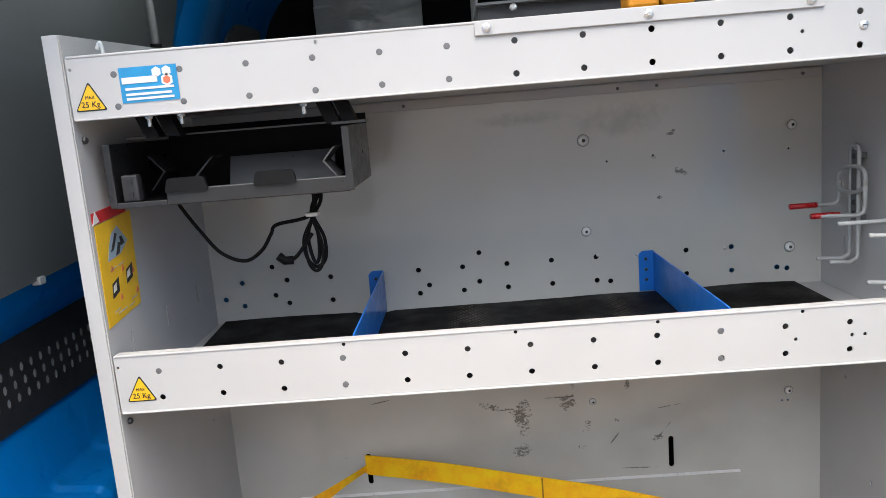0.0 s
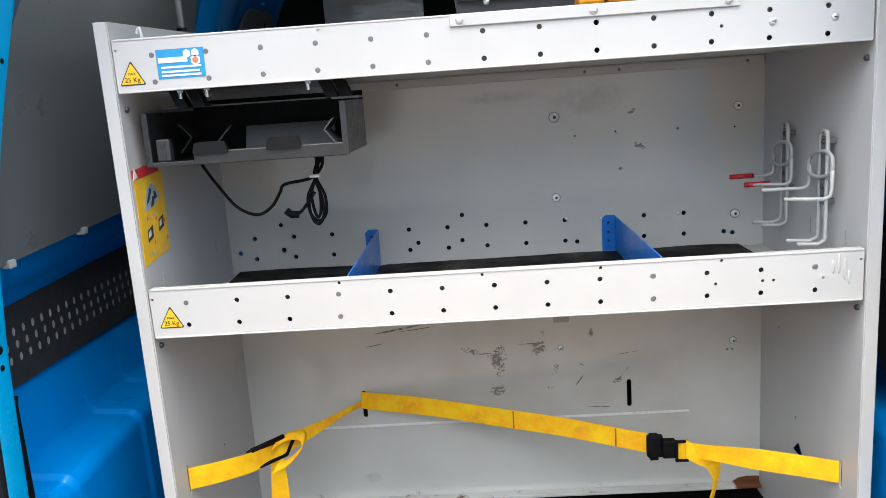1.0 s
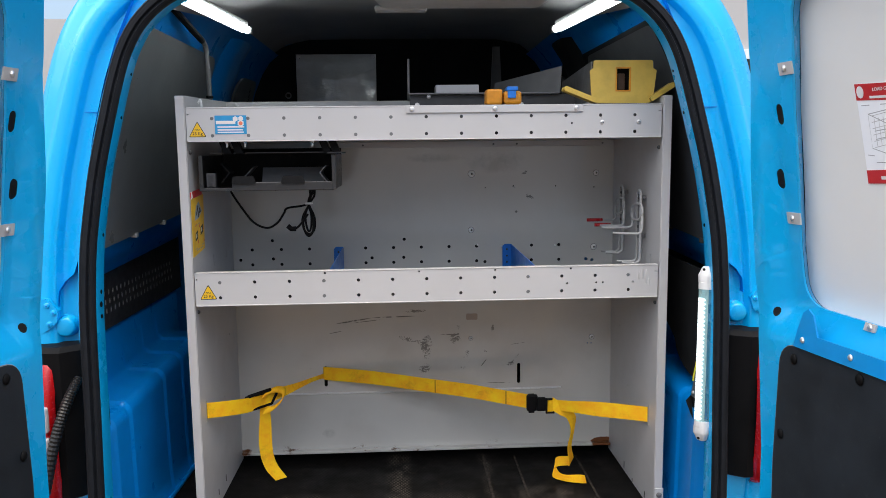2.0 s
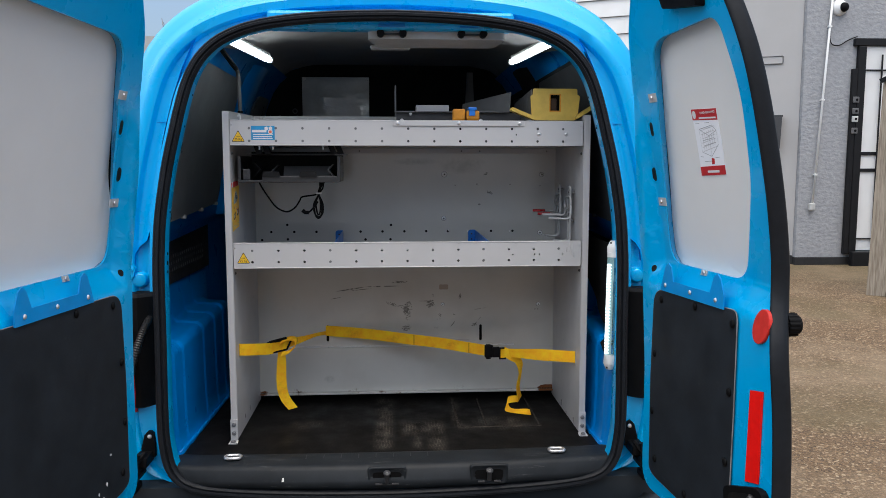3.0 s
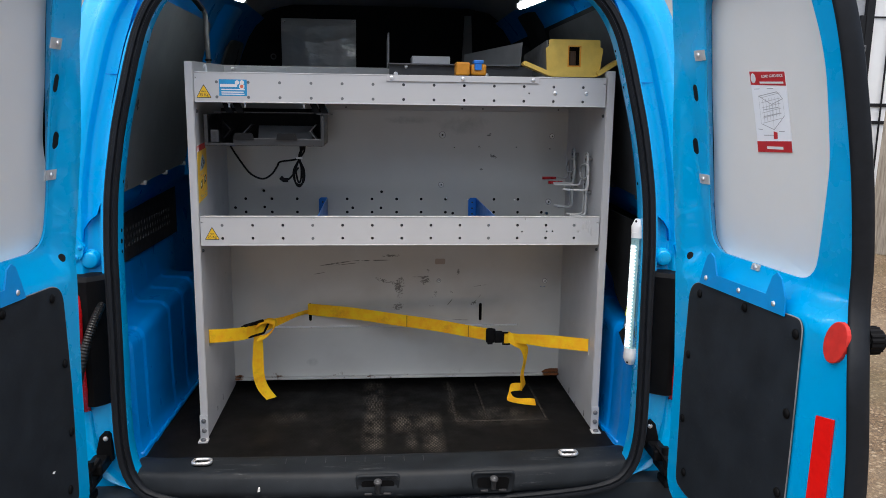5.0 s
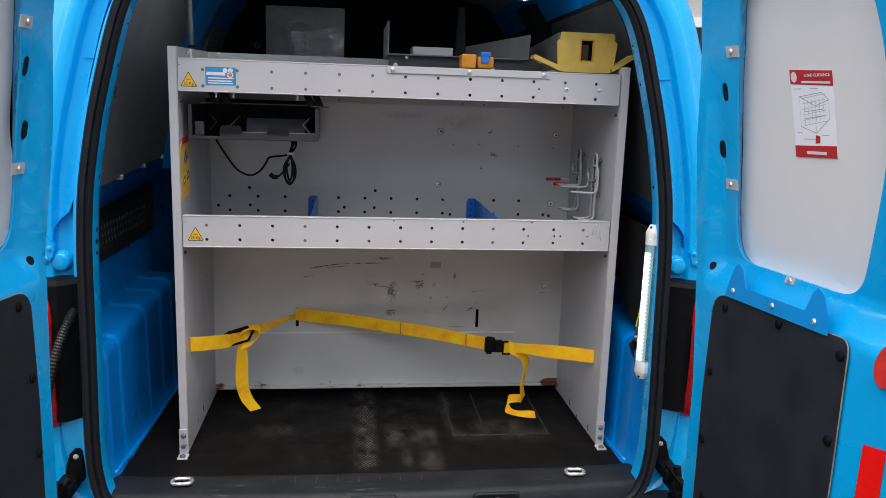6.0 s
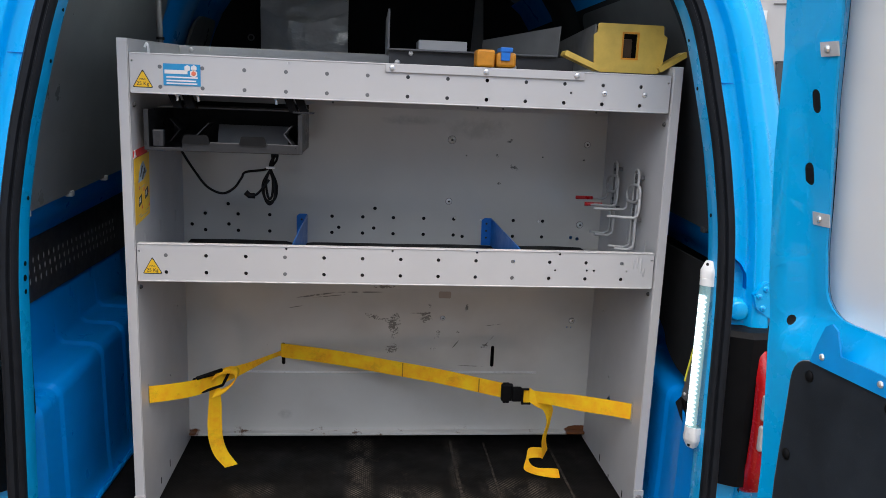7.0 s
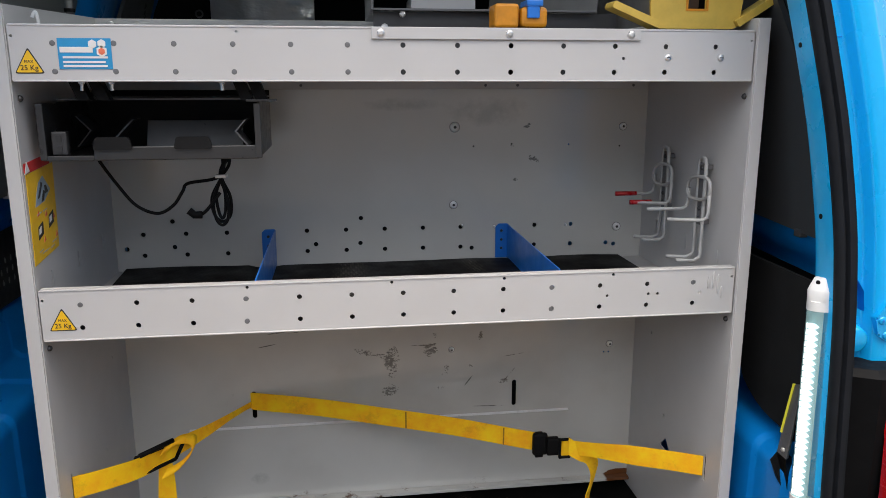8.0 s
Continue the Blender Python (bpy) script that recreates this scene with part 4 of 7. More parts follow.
# corrugated cable sleeve to the near door
bm = bmesh.new()
line = smooth_path([(CX - 0.660, -0.135, 0.962), (CX - 0.673, -0.170, 0.917), (CX - 0.690, -0.192, 0.850), (CX - 0.710, -0.205, 0.75)], 22)
P0 = None
for i, p in enumerate(line):
    d = (line[min(i + 1, len(line) - 1)] - line[max(i - 1, 0)]).normalized()
    u = d.orthogonal().normalized()
    w = d.cross(u)
    r = 0.0108 if i % 2 else 0.0094
    ring = [bm.verts.new(p + (u * math.cos(k * math.pi / 6) + w * math.sin(k * math.pi / 6)) * r) for k in range(12)]
    if P0:
        for k in range(12):
            bm.faces.new((P0[k], P0[(k + 1) % 12], ring[(k + 1) % 12], ring[k]))
    P0 = ring
part("cable_sleeve", bm, sleeve_black, van, "black corrugated cable sleeve")

# roof lining, header and bulkhead
bm = bmesh.new()
cols = []
for y, lift in ((-0.06, -0.035), (0.05, -0.02), (0.4, 0.02), (0.9, 0.045), (1.40, 0.05)):
    cols.append([(CX + u, y, 1.782 + lift - 0.17 * abs(u / 0.56) ** 10) for u in (-0.50, -0.45, -0.36, -0.2, 0, 0.2, 0.36, 0.45, 0.50)])
loft(bm, cols, close=False)
for v in bm.verts:
    v.co.z += 0.002
part("roof_lining", bm, lining_roof, van, "grey fabric roof lining", True)
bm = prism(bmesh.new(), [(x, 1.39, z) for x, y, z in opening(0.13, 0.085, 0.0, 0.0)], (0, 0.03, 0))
part("bulkhead", bm, lining_and_shade, van, "dark bulkhead behind the load space")
bm = bmesh.new()
tube(bm, [(-0.502 + 0.010 * math.cos(k * math.pi / 8), 1.387, 1.622 + 0.010 * math.sin(k * math.pi / 8)) for k in range(16)], 0.0025, 6, closed=True)
part("hole_ring", bm, dull_zinc, van, "small steel ring in the bulkhead", True)
bm = box(bmesh.new(), CX - 0.34, CX + 0.34, -0.062, 0.0, 1.742, 1.792, bevel=0.01)
part("roof_header", bm, car_paint, van, "blue roof header")
bm = bmesh.new()
lo = rounded([(-0.125, -0.03, 0.02), (0.265, -0.03, 0.02), (0.250, 0.13, 0.03), (-0.10, 0.13, 0.03)], 5)
prism(bm, [(p.x, p.y, 1.722) for p in lo], (0, 0, 0.03))
console = part("header_console", bm, grey_plastic, van, "pale plastic cover on the roof header")
for x in (-0.055, 0.17):
    bm = rod(bmesh.new(), (x - 0.031, -0.040, 1.733), (x + 0.031, -0.040, 1.733), 0.0035, 10)
    latch = part("latch_bar", bm, black_metal, console, "black latch bar between two buttons", True)
    for dx in (-0.031, 0.031):
        bm = rod(bmesh.new(), (x + dx, -0.052, 1.735), (x + dx, -0.028, 1.735), 0.0105, 16)
        part("latch_button", bm, black_plastic, latch)
    # flat plate whose darker blue imitates a shaded recess
    bm = prism(bmesh.new(), [(x - 0.038, -0.0645, 1.748), (x + 0.038, -0.0645, 1.748), (x + 0.030, -0.0645, 1.780), (x - 0.030, -0.0645, 1.780)], (0, 0.003, 0))
    part("latch_mount", bm, shaded_blue, console, "latch pressing in darkened blue, as if recessed")
bm = box(bmesh.new(), -0.12, 0.0, 0.15, 0.19, 1.722, 1.734, bevel=0.005)
part("lamp_cover", bm, grey_plastic, van)
bm = prism(bmesh.new(), [(0.275, 1.36, 1.45), (0.335, 1.36, 1.45), (0.318, 1.36, 1.80), (0.292, 1.36, 1.80)], (0, 0.02, 0))
part("bulkhead_post", bm, dark_grey, van)
# unseen wall added to stop light leaking in from the front
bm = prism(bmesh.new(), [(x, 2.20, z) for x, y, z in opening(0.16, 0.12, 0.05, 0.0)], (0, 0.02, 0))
part("front_light_stop", bm, lining_and_shade, van)
bm = boxed(CX - 0.80, CX + 0.80, -0.10, 2.2, 0.38, 0.40)
part("underfloor", bm, lining_and_shade, van)

# plain closed front of the body, and the wheels that it stands on
bm = bmesh.new()
rings = []
for y, w, z0, z1 in ((2.19, 0.862, 0.36, 1.94), (2.6, 0.855, 0.33, 1.90), (2.9, 0.83, 0.33, 1.62), (3.2, 0.81, 0.33, 1.22), (3.6, 0.78, 0.33, 1.06), (3.9, 0.68, 0.35, 0.92), (3.97, 0.50, 0.40, 0.75)):
    lo = rounded([(-w, z0, 0.10), (w, z0, 0.10), (w * 0.98, (z0 + z1) / 2, 0.5), (w * 0.82, z1, 0.18), (-w * 0.82, z1, 0.18), (-w * 0.98, (z0 + z1) / 2, 0.5)], 5)
    rings.append([(CX + p.x, y, p.y) for p in lo])
vs = loft(bm, rings)
bm.faces.new(vs[-1])
part("body_front", bm, car_paint, van, "blue closed front of the body", True)
for sx in (-1, 1):
    for y in (0.42, 3.05):
        c = CX + sx * 0.755
        bm = bmesh.new()
        loft(bm, [[(c + dx, y + r * math.cos(k * math.pi / 16), 0.312 + r * math.sin(k * math.pi / 16)) for k in range(32)] for dx, r in ((-0.085, 0.20), (-0.090, 0.28), (-0.07, 0.308), (0.07, 0.308), (0.090, 0.28), (0.085, 0.20))])
        wheel = part("wheel", bm, rubber, van, "black tyre on a steel rim", True)
        bm = bmesh.new()
        vs = loft(bm, [[(c + sx * dx, y + r * math.cos(k * math.pi / 16), 0.312 + r * math.sin(k * math.pi / 16)) for k in range(32)] for dx, r in ((0.08, 0.202), (0.05, 0.18), (0.055, 0.07), (0.075, 0.05))])
        bm.faces.new(vs[-1])
        part("rim", bm, dull_zinc, wheel, "", True)


# ---------------------------------------------------------------- rear doors
def door_x(y, z):
    """Inner face of the open door nearer +x: the lower half stands proud of the window frame."""
    up = 0.640 - 0.13 * (z - 1.1) - 0.12 * (z - 1.1) ** 2
    k = min(1.0, max(0.0, (z - 1.06) / 0.08))
    e = min(1.0, max(0.0, (y + 0.352) / 0.03))
    up += (min(up, 0.606 - 0.105 * (z - 1.1)) - up) * e * e * (3 - 2 * e)
    return 0.602 + (up - 0.602) * k * k * (3 - 2 * k) + 0.15 * (-0.40 - y)


def rear_door(sx, far, lab):
    """far: how much wider this leaf is."""
    def at(y, z, lift=0.0):
        x = door_x(y, z) - lift
        return (x if sx > 0 else 2 * CX - x, y, z)

    def sheet(loop, t0, t1, holes=()):
        """A curved sheet between two lifts off the door's face."""
        bm = bmesh.new()
        edges = []
        fronts = []
        for lp in (loop, *holes):
            vs = [bm.verts.new((0.0, p[0], p[1])) for p in lp]
            fronts.append(vs)
            edges += [bm.edges.new((vs[i], vs[(i + 1) % len(vs)])) for i in range(len(vs))]
        bmesh.ops.triangle_fill(bm, use_beauty=True, use_dissolve=False, edges=edges)
        for axis, step in ((1, 0.015), (2, 0.02)):
            vals = [p[axis - 1] for p in loop]
            k = math.floor(min(vals) / step) + 1
            while k * step < max(vals) - 1e-4:
                spot, way = [0, 0, 0], [0, 0, 0]
                spot[axis], way[axis] = k * step, 1
                bmesh.ops.bisect_plane(bm, geom=list(bm.verts) + list(bm.edges) + list(bm.faces), dist=1e-5, plane_co=spot, plane_no=way)
                k += 1
        rim = [e for e in bm.edges if len(e.link_faces) == 1]
        faces = list(bm.faces)
        vs = list(bm.verts)
        back = {v: bm.verts.new(v.co) for v in vs}
        for f in faces:
            bm.faces.new([back[v] for v in f.verts][::-1])
        for e in rim:
            a, b = e.verts
            f = bm.faces.new((a, b, back[b], back[a]))
            for s in f.edges:
                s.smooth = False
        for v in vs:
            y, z = v.co.y, v.co.z
            back[v].co = at(y, z, t0)
            v.co = at(y, z, t1)
        bmesh.ops.remove_doubles(bm, verts=bm.verts, dist=1e-6)
        return bm

    def flat(loop, t0, t1):
        """A stiff sheet on the plane of the lower door."""
        bm = bmesh.new()
        side_a = [(0.602 + 0.15 * (-0.40 - y) - t1, y, z) for y, z in loop]
        if sx < 0:
            side_a = [(2 * CX - x, y, z) for x, y, z in side_a]
        return prism(bm, side_a, (sx * (t1 - t0), 0, 0))

    W = -far
    drawn, waist = (0.012, 0.0) if sx > 0 else (0.006, 0.010)
    rim = rounded([(-0.318 - drawn, 0.545, 0.06), (-0.316 - drawn, 0.85, 0.4), (-0.302 - drawn * 0.7 - waist * 0.7, 1.02, 0.2), (-0.294 - waist, 1.16, 0.3), (-0.299, 1.36, 0.5), (-0.320, 1.56, 0.3), (-0.354, 1.68, 0.2), (-0.43, 1.79, 0.10), (-0.735 + W, 1.79, 0.10),
                   (-0.798 + W, 1.56, 0.3), (-0.792 + W, 1.25, 0.3), (-0.782 + W, 1.13, 0.06), (-0.838 + W, 1.0, 0.08), (-0.858 + W, 0.75, 0.3), (-0.862 + W, 0.545, 0.05)], 6)
    near = 0.022 if sx < 0 else 0.0
    win = rounded([(-0.380 + near, 1.133, 0.09), (-0.382 + near, 1.24, 0.3), (-0.412 + near, 1.46, 0.4), (-0.456 + near, 1.652, 0.07), (-0.724 + W, 1.664, 0.045),
                   (-0.754 + W, 1.51, 0.4), (-0.742 + W, 1.34, 0.3), (-0.690 + W, 1.130, 0.06)], 6)
    ovals = []
    for y, z in ((-0.376, 1.457), (-0.354, 1.348)):
        ovals.append([(y + p.x, z + p.y) for p in slot_loop((0, -0.009), (0, 0.009), 0.0085)])
    ovals.append([(-0.336 + 0.0045 * math.cos(k * math.pi / 5), 1.110 + 0.009 * math.sin(k * math.pi / 5)) for k in range(10)])
    holes_at = [o[:] for o in ovals]
    door = part("rear_door", sheet(rim, -0.004, 0.0, [win] + ovals), car_paint, van, lab, True)
    skin_rim = [(max(p[0], -0.40 + (p[0] + 0.40) * 0.965) + (0.0 if p[0] > -0.6 else 0.008), p[1]) for p in rim]
    part("outer_skin", sheet(skin_rim, -0.040, -0.035, ()), car_paint, door)
    win_in = [((p[0] + 0.58) * 1.13 - 0.58, (p[1] - 1.40) * 1.03 + 1.40) for p in win]
    for name, loop, l0, l1, deep in (("door_edge", skin_rim, -0.0045, -0.0345, skin_rim), ("window_reveal", win, -0.0045, -0.0270, win_in)):
        bm = bmesh.new()
        loft(bm, [[at(p[0], p[1], l0) for p in loop], [at(p[0], p[1], l1) for p in deep]])
        part(name, bm, car_paint, door, "", True)
    part("window_board", sheet(win_in, -0.0305, -0.0275), blank_grey, door, "plain grey board in the window aperture", True)
    # black plates stand in for the darkness inside the holes
    for o in holes_at:
        cy, cz = sum(p[0] for p in o) / len(o), sum(p[1] for p in o) / len(o)
        part("hole_shade", sheet([(cy + (p[0] - cy) * 0.98, cz + (p[1] - cz) * 0.98) for p in o], -0.0035, -0.0010), rubber, door)
    # added black sheet that keeps the hollow door dark
    part("cavity_shade", sheet(skin_rim, -0.0345, -0.033, ()), black_plastic, door)
    # lower trim board
    trim = rounded([(-0.376, 0.60, 0.09), (-0.371, 0.85, 0.3), (-0.378, 1.066, 0.045), (-0.724 + W, 1.072, 0.022), (-0.724 + W, 0.85, 0.5), (-0.720 + W, 0.592, 0.02), (-0.55, 0.580, 0.1), (-0.41, 0.590, 0.09)], 6)
    board = part("trim_board", sheet(trim, 0.002, 0.006), trim_black, door, "black textured board on the lower door", True)
    part("edge_binding", tube(bmesh.new(), [at(p[0], p[1], 0.0045) for p in trim], 0.0016, 6, closed=True), edge_grey, board, "worn pale edge of the board", True)
    for y, z in ((-0.416, 1.044), (-0.567, 1.054), (-0.711 + W, 1.044), (-0.390, 0.903), (-0.386, 0.755), (-0.406, 0.637), (-0.548, 0.606), (-0.708 + W, 0.898), (-0.704 + W, 0.746), (-0.70 + W, 0.606)):
        part("trim_stud", dome(bmesh.new(), at(y, z, 0.006), (-sx, 0, 0), 0.0095, 0.005, 10), black_plastic, board, "", True)
    if sx < 0:
        for y, z, a, b in ((-0.457, 0.700, 0.005, 0.003), (-0.479, 0.638, 0.004, 0.006), (-0.514, 0.628, 0.003, 0.005), (-0.496, 0.612, 0.005, 0.003), (-0.882, 0.740, 0.004, 0.004)):
            part("paint_chip", sheet([(y - a, z), (y - a * 0.2, z + b), (y + a, z + b * 0.3), (y + a * 0.3, z - b)], 0.0062, 0.0066), paper_white, board, "pale chip in the black face")
    # bracket bar with two prongs below the window
    y1 = -0.675 if sx > 0 else -0.767
    y0 = -0.427 if sx > 0 else -0.512
    bar = [(y0 + 0.01, 1.068), (y0, 1.10), (y0 - 0.012, 1.130), (y0 - 0.024, 1.138), (y0 - 0.036, 1.130), (y0 - 0.048, 1.096), (y1 + 0.046, 1.096), (y1 + 0.032, 1.132), (y1 + 0.02, 1.141),
           (y1 + 0.008, 1.132), (y1 - 0.006, 1.10), (y1 - 0.006, 1.068)]
    brk = part("bracket_bar", flat(bar, 0.007, 0.010), bracket_blue, door, "blue steel bracket bar with two prongs")
    for y in (y0 - 0.014, (y0 + y1) / 2, y1 + 0.022):
        x = 0.602 + 0.15 * (-0.40 - y) - 0.010
        part("rivet", dome(bmesh.new(), (x if sx > 0 else 2 * CX - x, y, 1.0835), (-sx, 0, 0), 0.0055, 0.004, 8), steel, brk)
    # clips that hold the window board
    for y, z in ((-0.408 + near * 0.6, 1.529), (-0.372 + near * 0.6, 1.281), (-0.535, 1.126)):
        clip = part("clip", sheet([(y - 0.022, z - 0.010), (y + 0.012, z - 0.010), (y + 0.012, z + 0.010), (y - 0.022, z + 0.010)] if z > 1.2 else [(y - 0.013, z - 0.006), (y + 0.010, z - 0.006), (y + 0.010, z + 0.006), (y - 0.013, z + 0.006)], 0.0005, 0.003), bright_clip, door, "zinc clip with a pan-head screw")
        part("screw", dome(bmesh.new(), at(y - 0.002, z, 0.003), (-sx, 0, 0), 0.006, 0.004, 8), steel, clip)
    # rubber edge along the free side
    bm = bmesh.new()
    edge = smooth_path([at(-0.42 + W, 1.79, 0), at(-0.64 + W, 1.79, 0), at(-0.728 + W, 1.765, 0), at(-0.770 + W, 1.67, 0), at(-0.792 + W, 1.54, 0), at(-0.793 + W, 1.35, 0), at(-0.786 + W, 1.20, 0), at(-0.790 + W, 1.11, 0), at(-0.833 + W, 1.01, 0), at(-0.850 + W, 0.88, 0), at(-0.858 + W, 0.74, 0), at(-0.862 + W, 0.545, 0)], 8)
    rings = []
    for i, p in enumerate(edge):
        d = (edge[min(i + 1, len(edge) - 1)] - edge[max(i - 1, 0)]).normalized()
        out = Vector((0, d.z, -d.y)).normalized()
        if out.y > 0:
            out = -out
        n = Vector((-sx, 0, 0))
        rings.append([p + out * a + n * b for a, b in ((-0.002, 0.001), (0.000, 0.006), (0.006, 0.009), (0.010, 0.006), (0.0110, 0.001), (0.0120, -0.003), (0.0120, -0.014), (0.0105, -0.025), (0.003, -0.031), (-0.008, -0.033))])
    loft(bm, rings, close=False)
    part("door_seal", bm, seal_rubber, door, "black rubber seal on the free edge", True)
    if sx > 0:
        # round and oblong red reflectors
        bm = bmesh.new()
        cy, cz = -0.797, 1.056
        lean = (door_x(cy, cz + 0.034) - door_x(cy, cz - 0.034)) / 0.068
        vs = loft(bm, [[(door_x(cy, cz) - 0.15 * s * 0.0240 * math.cos(k * math.pi / 12) + lean * s * 0.034 * math.sin(k * math.pi / 12) - h, cy + 0.0240 * s * math.cos(k * math.pi / 12), cz + 0.034 * s * math.sin(k * math.pi / 12)) for k in range(24)] for s, h in ((1.0, -0.004), (1.0, 0.0022), (0.96, 0.0028))])
        bm.faces.new(vs[-1])
        part("round_reflector", bm, reflector_faded, door, "round red reflector")
        bm = sheet([(-0.774, 0.922), (-0.814, 0.930), (-0.812, 0.742), (-0.770, 0.731)], 0.001, 0.0035)
        part("reflector_strip", bm, reflector_strip_red, door, "oblong red reflective strip")
        # inner door handle
        cup = [(p.x, p.y) for p in rounded([(-0.715, 0.700, 0.02), (-0.845, 0.748, 0.03), (-0.858, 0.66, 0.03), (-0.732, 0.612, 0.02)], 5)]
        hand = part("handle_bezel", sheet(cup, 0.001, 0.016), black_plastic, door, "black plastic door handle bezel")
        cup2 = [(p.x, p.y) for p in rounded([(-0.735, 0.694, 0.02), (-0.835, 0.730, 0.03), (-0.846, 0.668, 0.03), (-0.748, 0.632, 0.02)], 5)]
        part("handle_dish", sheet(cup2, 0.0165, 0.018), rubber, hand)
        bm = tube(bmesh.new(), smooth_path([at(-0.822, 0.722, 0.022), at(-0.805, 0.692, 0.028), at(-0.772, 0.668, 0.024)], 6), 0.0055, 8)
        part("handle_lever", bm, black_metal, hand, "", True)
        # load notice on the window board
        def notice(loop, t0, t1):
            return sheet([(-0.521 + (y + 0.5795) * 0.87, z + 0.004) for y, z in loop], t0 - 0.0273, t1 - 0.0273)

        sign = part("load_notice", notice([(-0.579, 1.490), (-0.690, 1.486), (-0.690, 1.346), (-0.580, 1.342)], 0.0, 0.0012), notice_paper, door, "white notice with red bands and a line drawing")
        part("red_band", notice([(-0.579, 1.490), (-0.690, 1.486), (-0.690, 1.462), (-0.579, 1.466)], 0.0013, 0.0018), label_red, sign)
        part("red_band", notice([(-0.580, 1.342), (-0.690, 1.346), (-0.690, 1.366), (-0.580, 1.362)], 0.0013, 0.0018), label_red, sign)
        part("white_disc", notice([(-0.590 + 0.008 * math.cos(k * math.pi / 6), 1.4775 + 0.009 * math.sin(k * math.pi / 6)) for k in range(12)], 0.0019, 0.0022), paper_white, sign)
        words("text", "LOAD GUIDANCE", 0.0072, at(-0.521 + (-0.652 + 0.5795) * 0.87, 1.4835, -0.0248), (102.5, 0, -81.5), paper_white, sign)
        part("bar", notice([(-0.610, 1.471), (-0.684, 1.469), (-0.684, 1.4655), (-0.610, 1.4675)], 0.0019, 0.0022), paper_white, sign)
        part("bar", notice([(-0.612, 1.354), (-0.664, 1.355), (-0.664, 1.350), (-0.612, 1.349)], 0.0019, 0.0022), paper_white, sign)
        for a, b in (((-0.60, 1.445), (-0.66, 1.452)), ((-0.60, 1.445), (-0.60, 1.395)), ((-0.66, 1.452), (-0.676, 1.44)), ((-0.60, 1.395), (-0.640, 1.385)), ((-0.640, 1.385), (-0.676, 1.41)), ((-0.676, 1.44), (-0.676, 1.41)),
                     ((-0.64, 1.43), (-0.676, 1.44)), ((-0.60, 1.445), (-0.64, 1.43)), ((-0.64, 1.43), (-0.64, 1.385)), ((-0.61, 1.42), (-0.66, 1.425)), ((-0.61, 1.408), (-0.665, 1.415)), ((-0.588, 1.458), (-0.606, 1.458)),
                     ((-0.630, 1.458), (-0.650, 1.458)), ((-0.588, 1.385), (-0.602, 1.384)), ((-0.655, 1.382), (-0.672, 1.383)), ((-0.605, 1.374), (-0.640, 1.375))):
            part("line", notice([(a[0], a[1] - 0.0006), (b[0], b[1] - 0.0006), (b[0], b[1] + 0.0006), (a[0], a[1] + 0.0006)], 0.0013, 0.0016), grey_ink, sign)
        for k in range(6):
            u = k / 5
            for a, b in (((-0.612 - 0.05 * u, 1.438 + 0.006 * u), (-0.612 - 0.05 * u, 1.398 + 0.012 * u)), ((-0.606, 1.442 - 0.046 * u), (-0.668, 1.450 - 0.044 * u))):
                part("line", notice([(a[0] - 0.0003, a[1] - 0.0004), (b[0] - 0.0003, b[1] - 0.0004), (b[0] + 0.0003, b[1] + 0.0004), (a[0] + 0.0003, a[1] + 0.0004)], 0.0013, 0.0016), pale_ink, sign)
        part("red_block", notice([(-0.636, 1.3675), (-0.648, 1.369), (-0.649, 1.380), (-0.638, 1.382)], 0.0013, 0.0018), label_red, sign)
        # black cover at the top of the door
        bm = sheet([(p.x, p.y) for p in rounded([(-0.573, 1.702, 0.008), (-0.697, 1.684, 0.008), (-0.712, 1.785, 0.01), (-0.56, 1.785, 0.01)], 4)], 0.001, 0.022)
        part("motor_cover", bm, black_plastic, door, "black moulded cover at the door's top")
        # outer handle stub that shows past the edge
        bm = rod(bmesh.new(), (0.700, -0.80, 1.06), (0.733, -0.80, 1.06), 0.024, 16)
        bmesh.ops.bevel(bm, geom=list(bm.edges), offset=0.006, segments=2, affect="EDGES")
        part("outer_handle", bm, black_plastic, door, "black outer door handle", False)
    return door


rear_door(1, 0.0, "narrow blue rear door standing open, inner side")
rear_door(-1, 0.22, "wide blue rear door standing open, inner side")


# ---------------------------------------------------------------- the racking
rack = thing("shelving_unit", (-0.007, 0.19, FLOOR), "grey steel van racking with two shelves", "shelving")
PITCH, X0 = 0.0745, -0.461
XL, XR = -0.516, 0.503           # inner faces of the side panels
BACK = 0.385


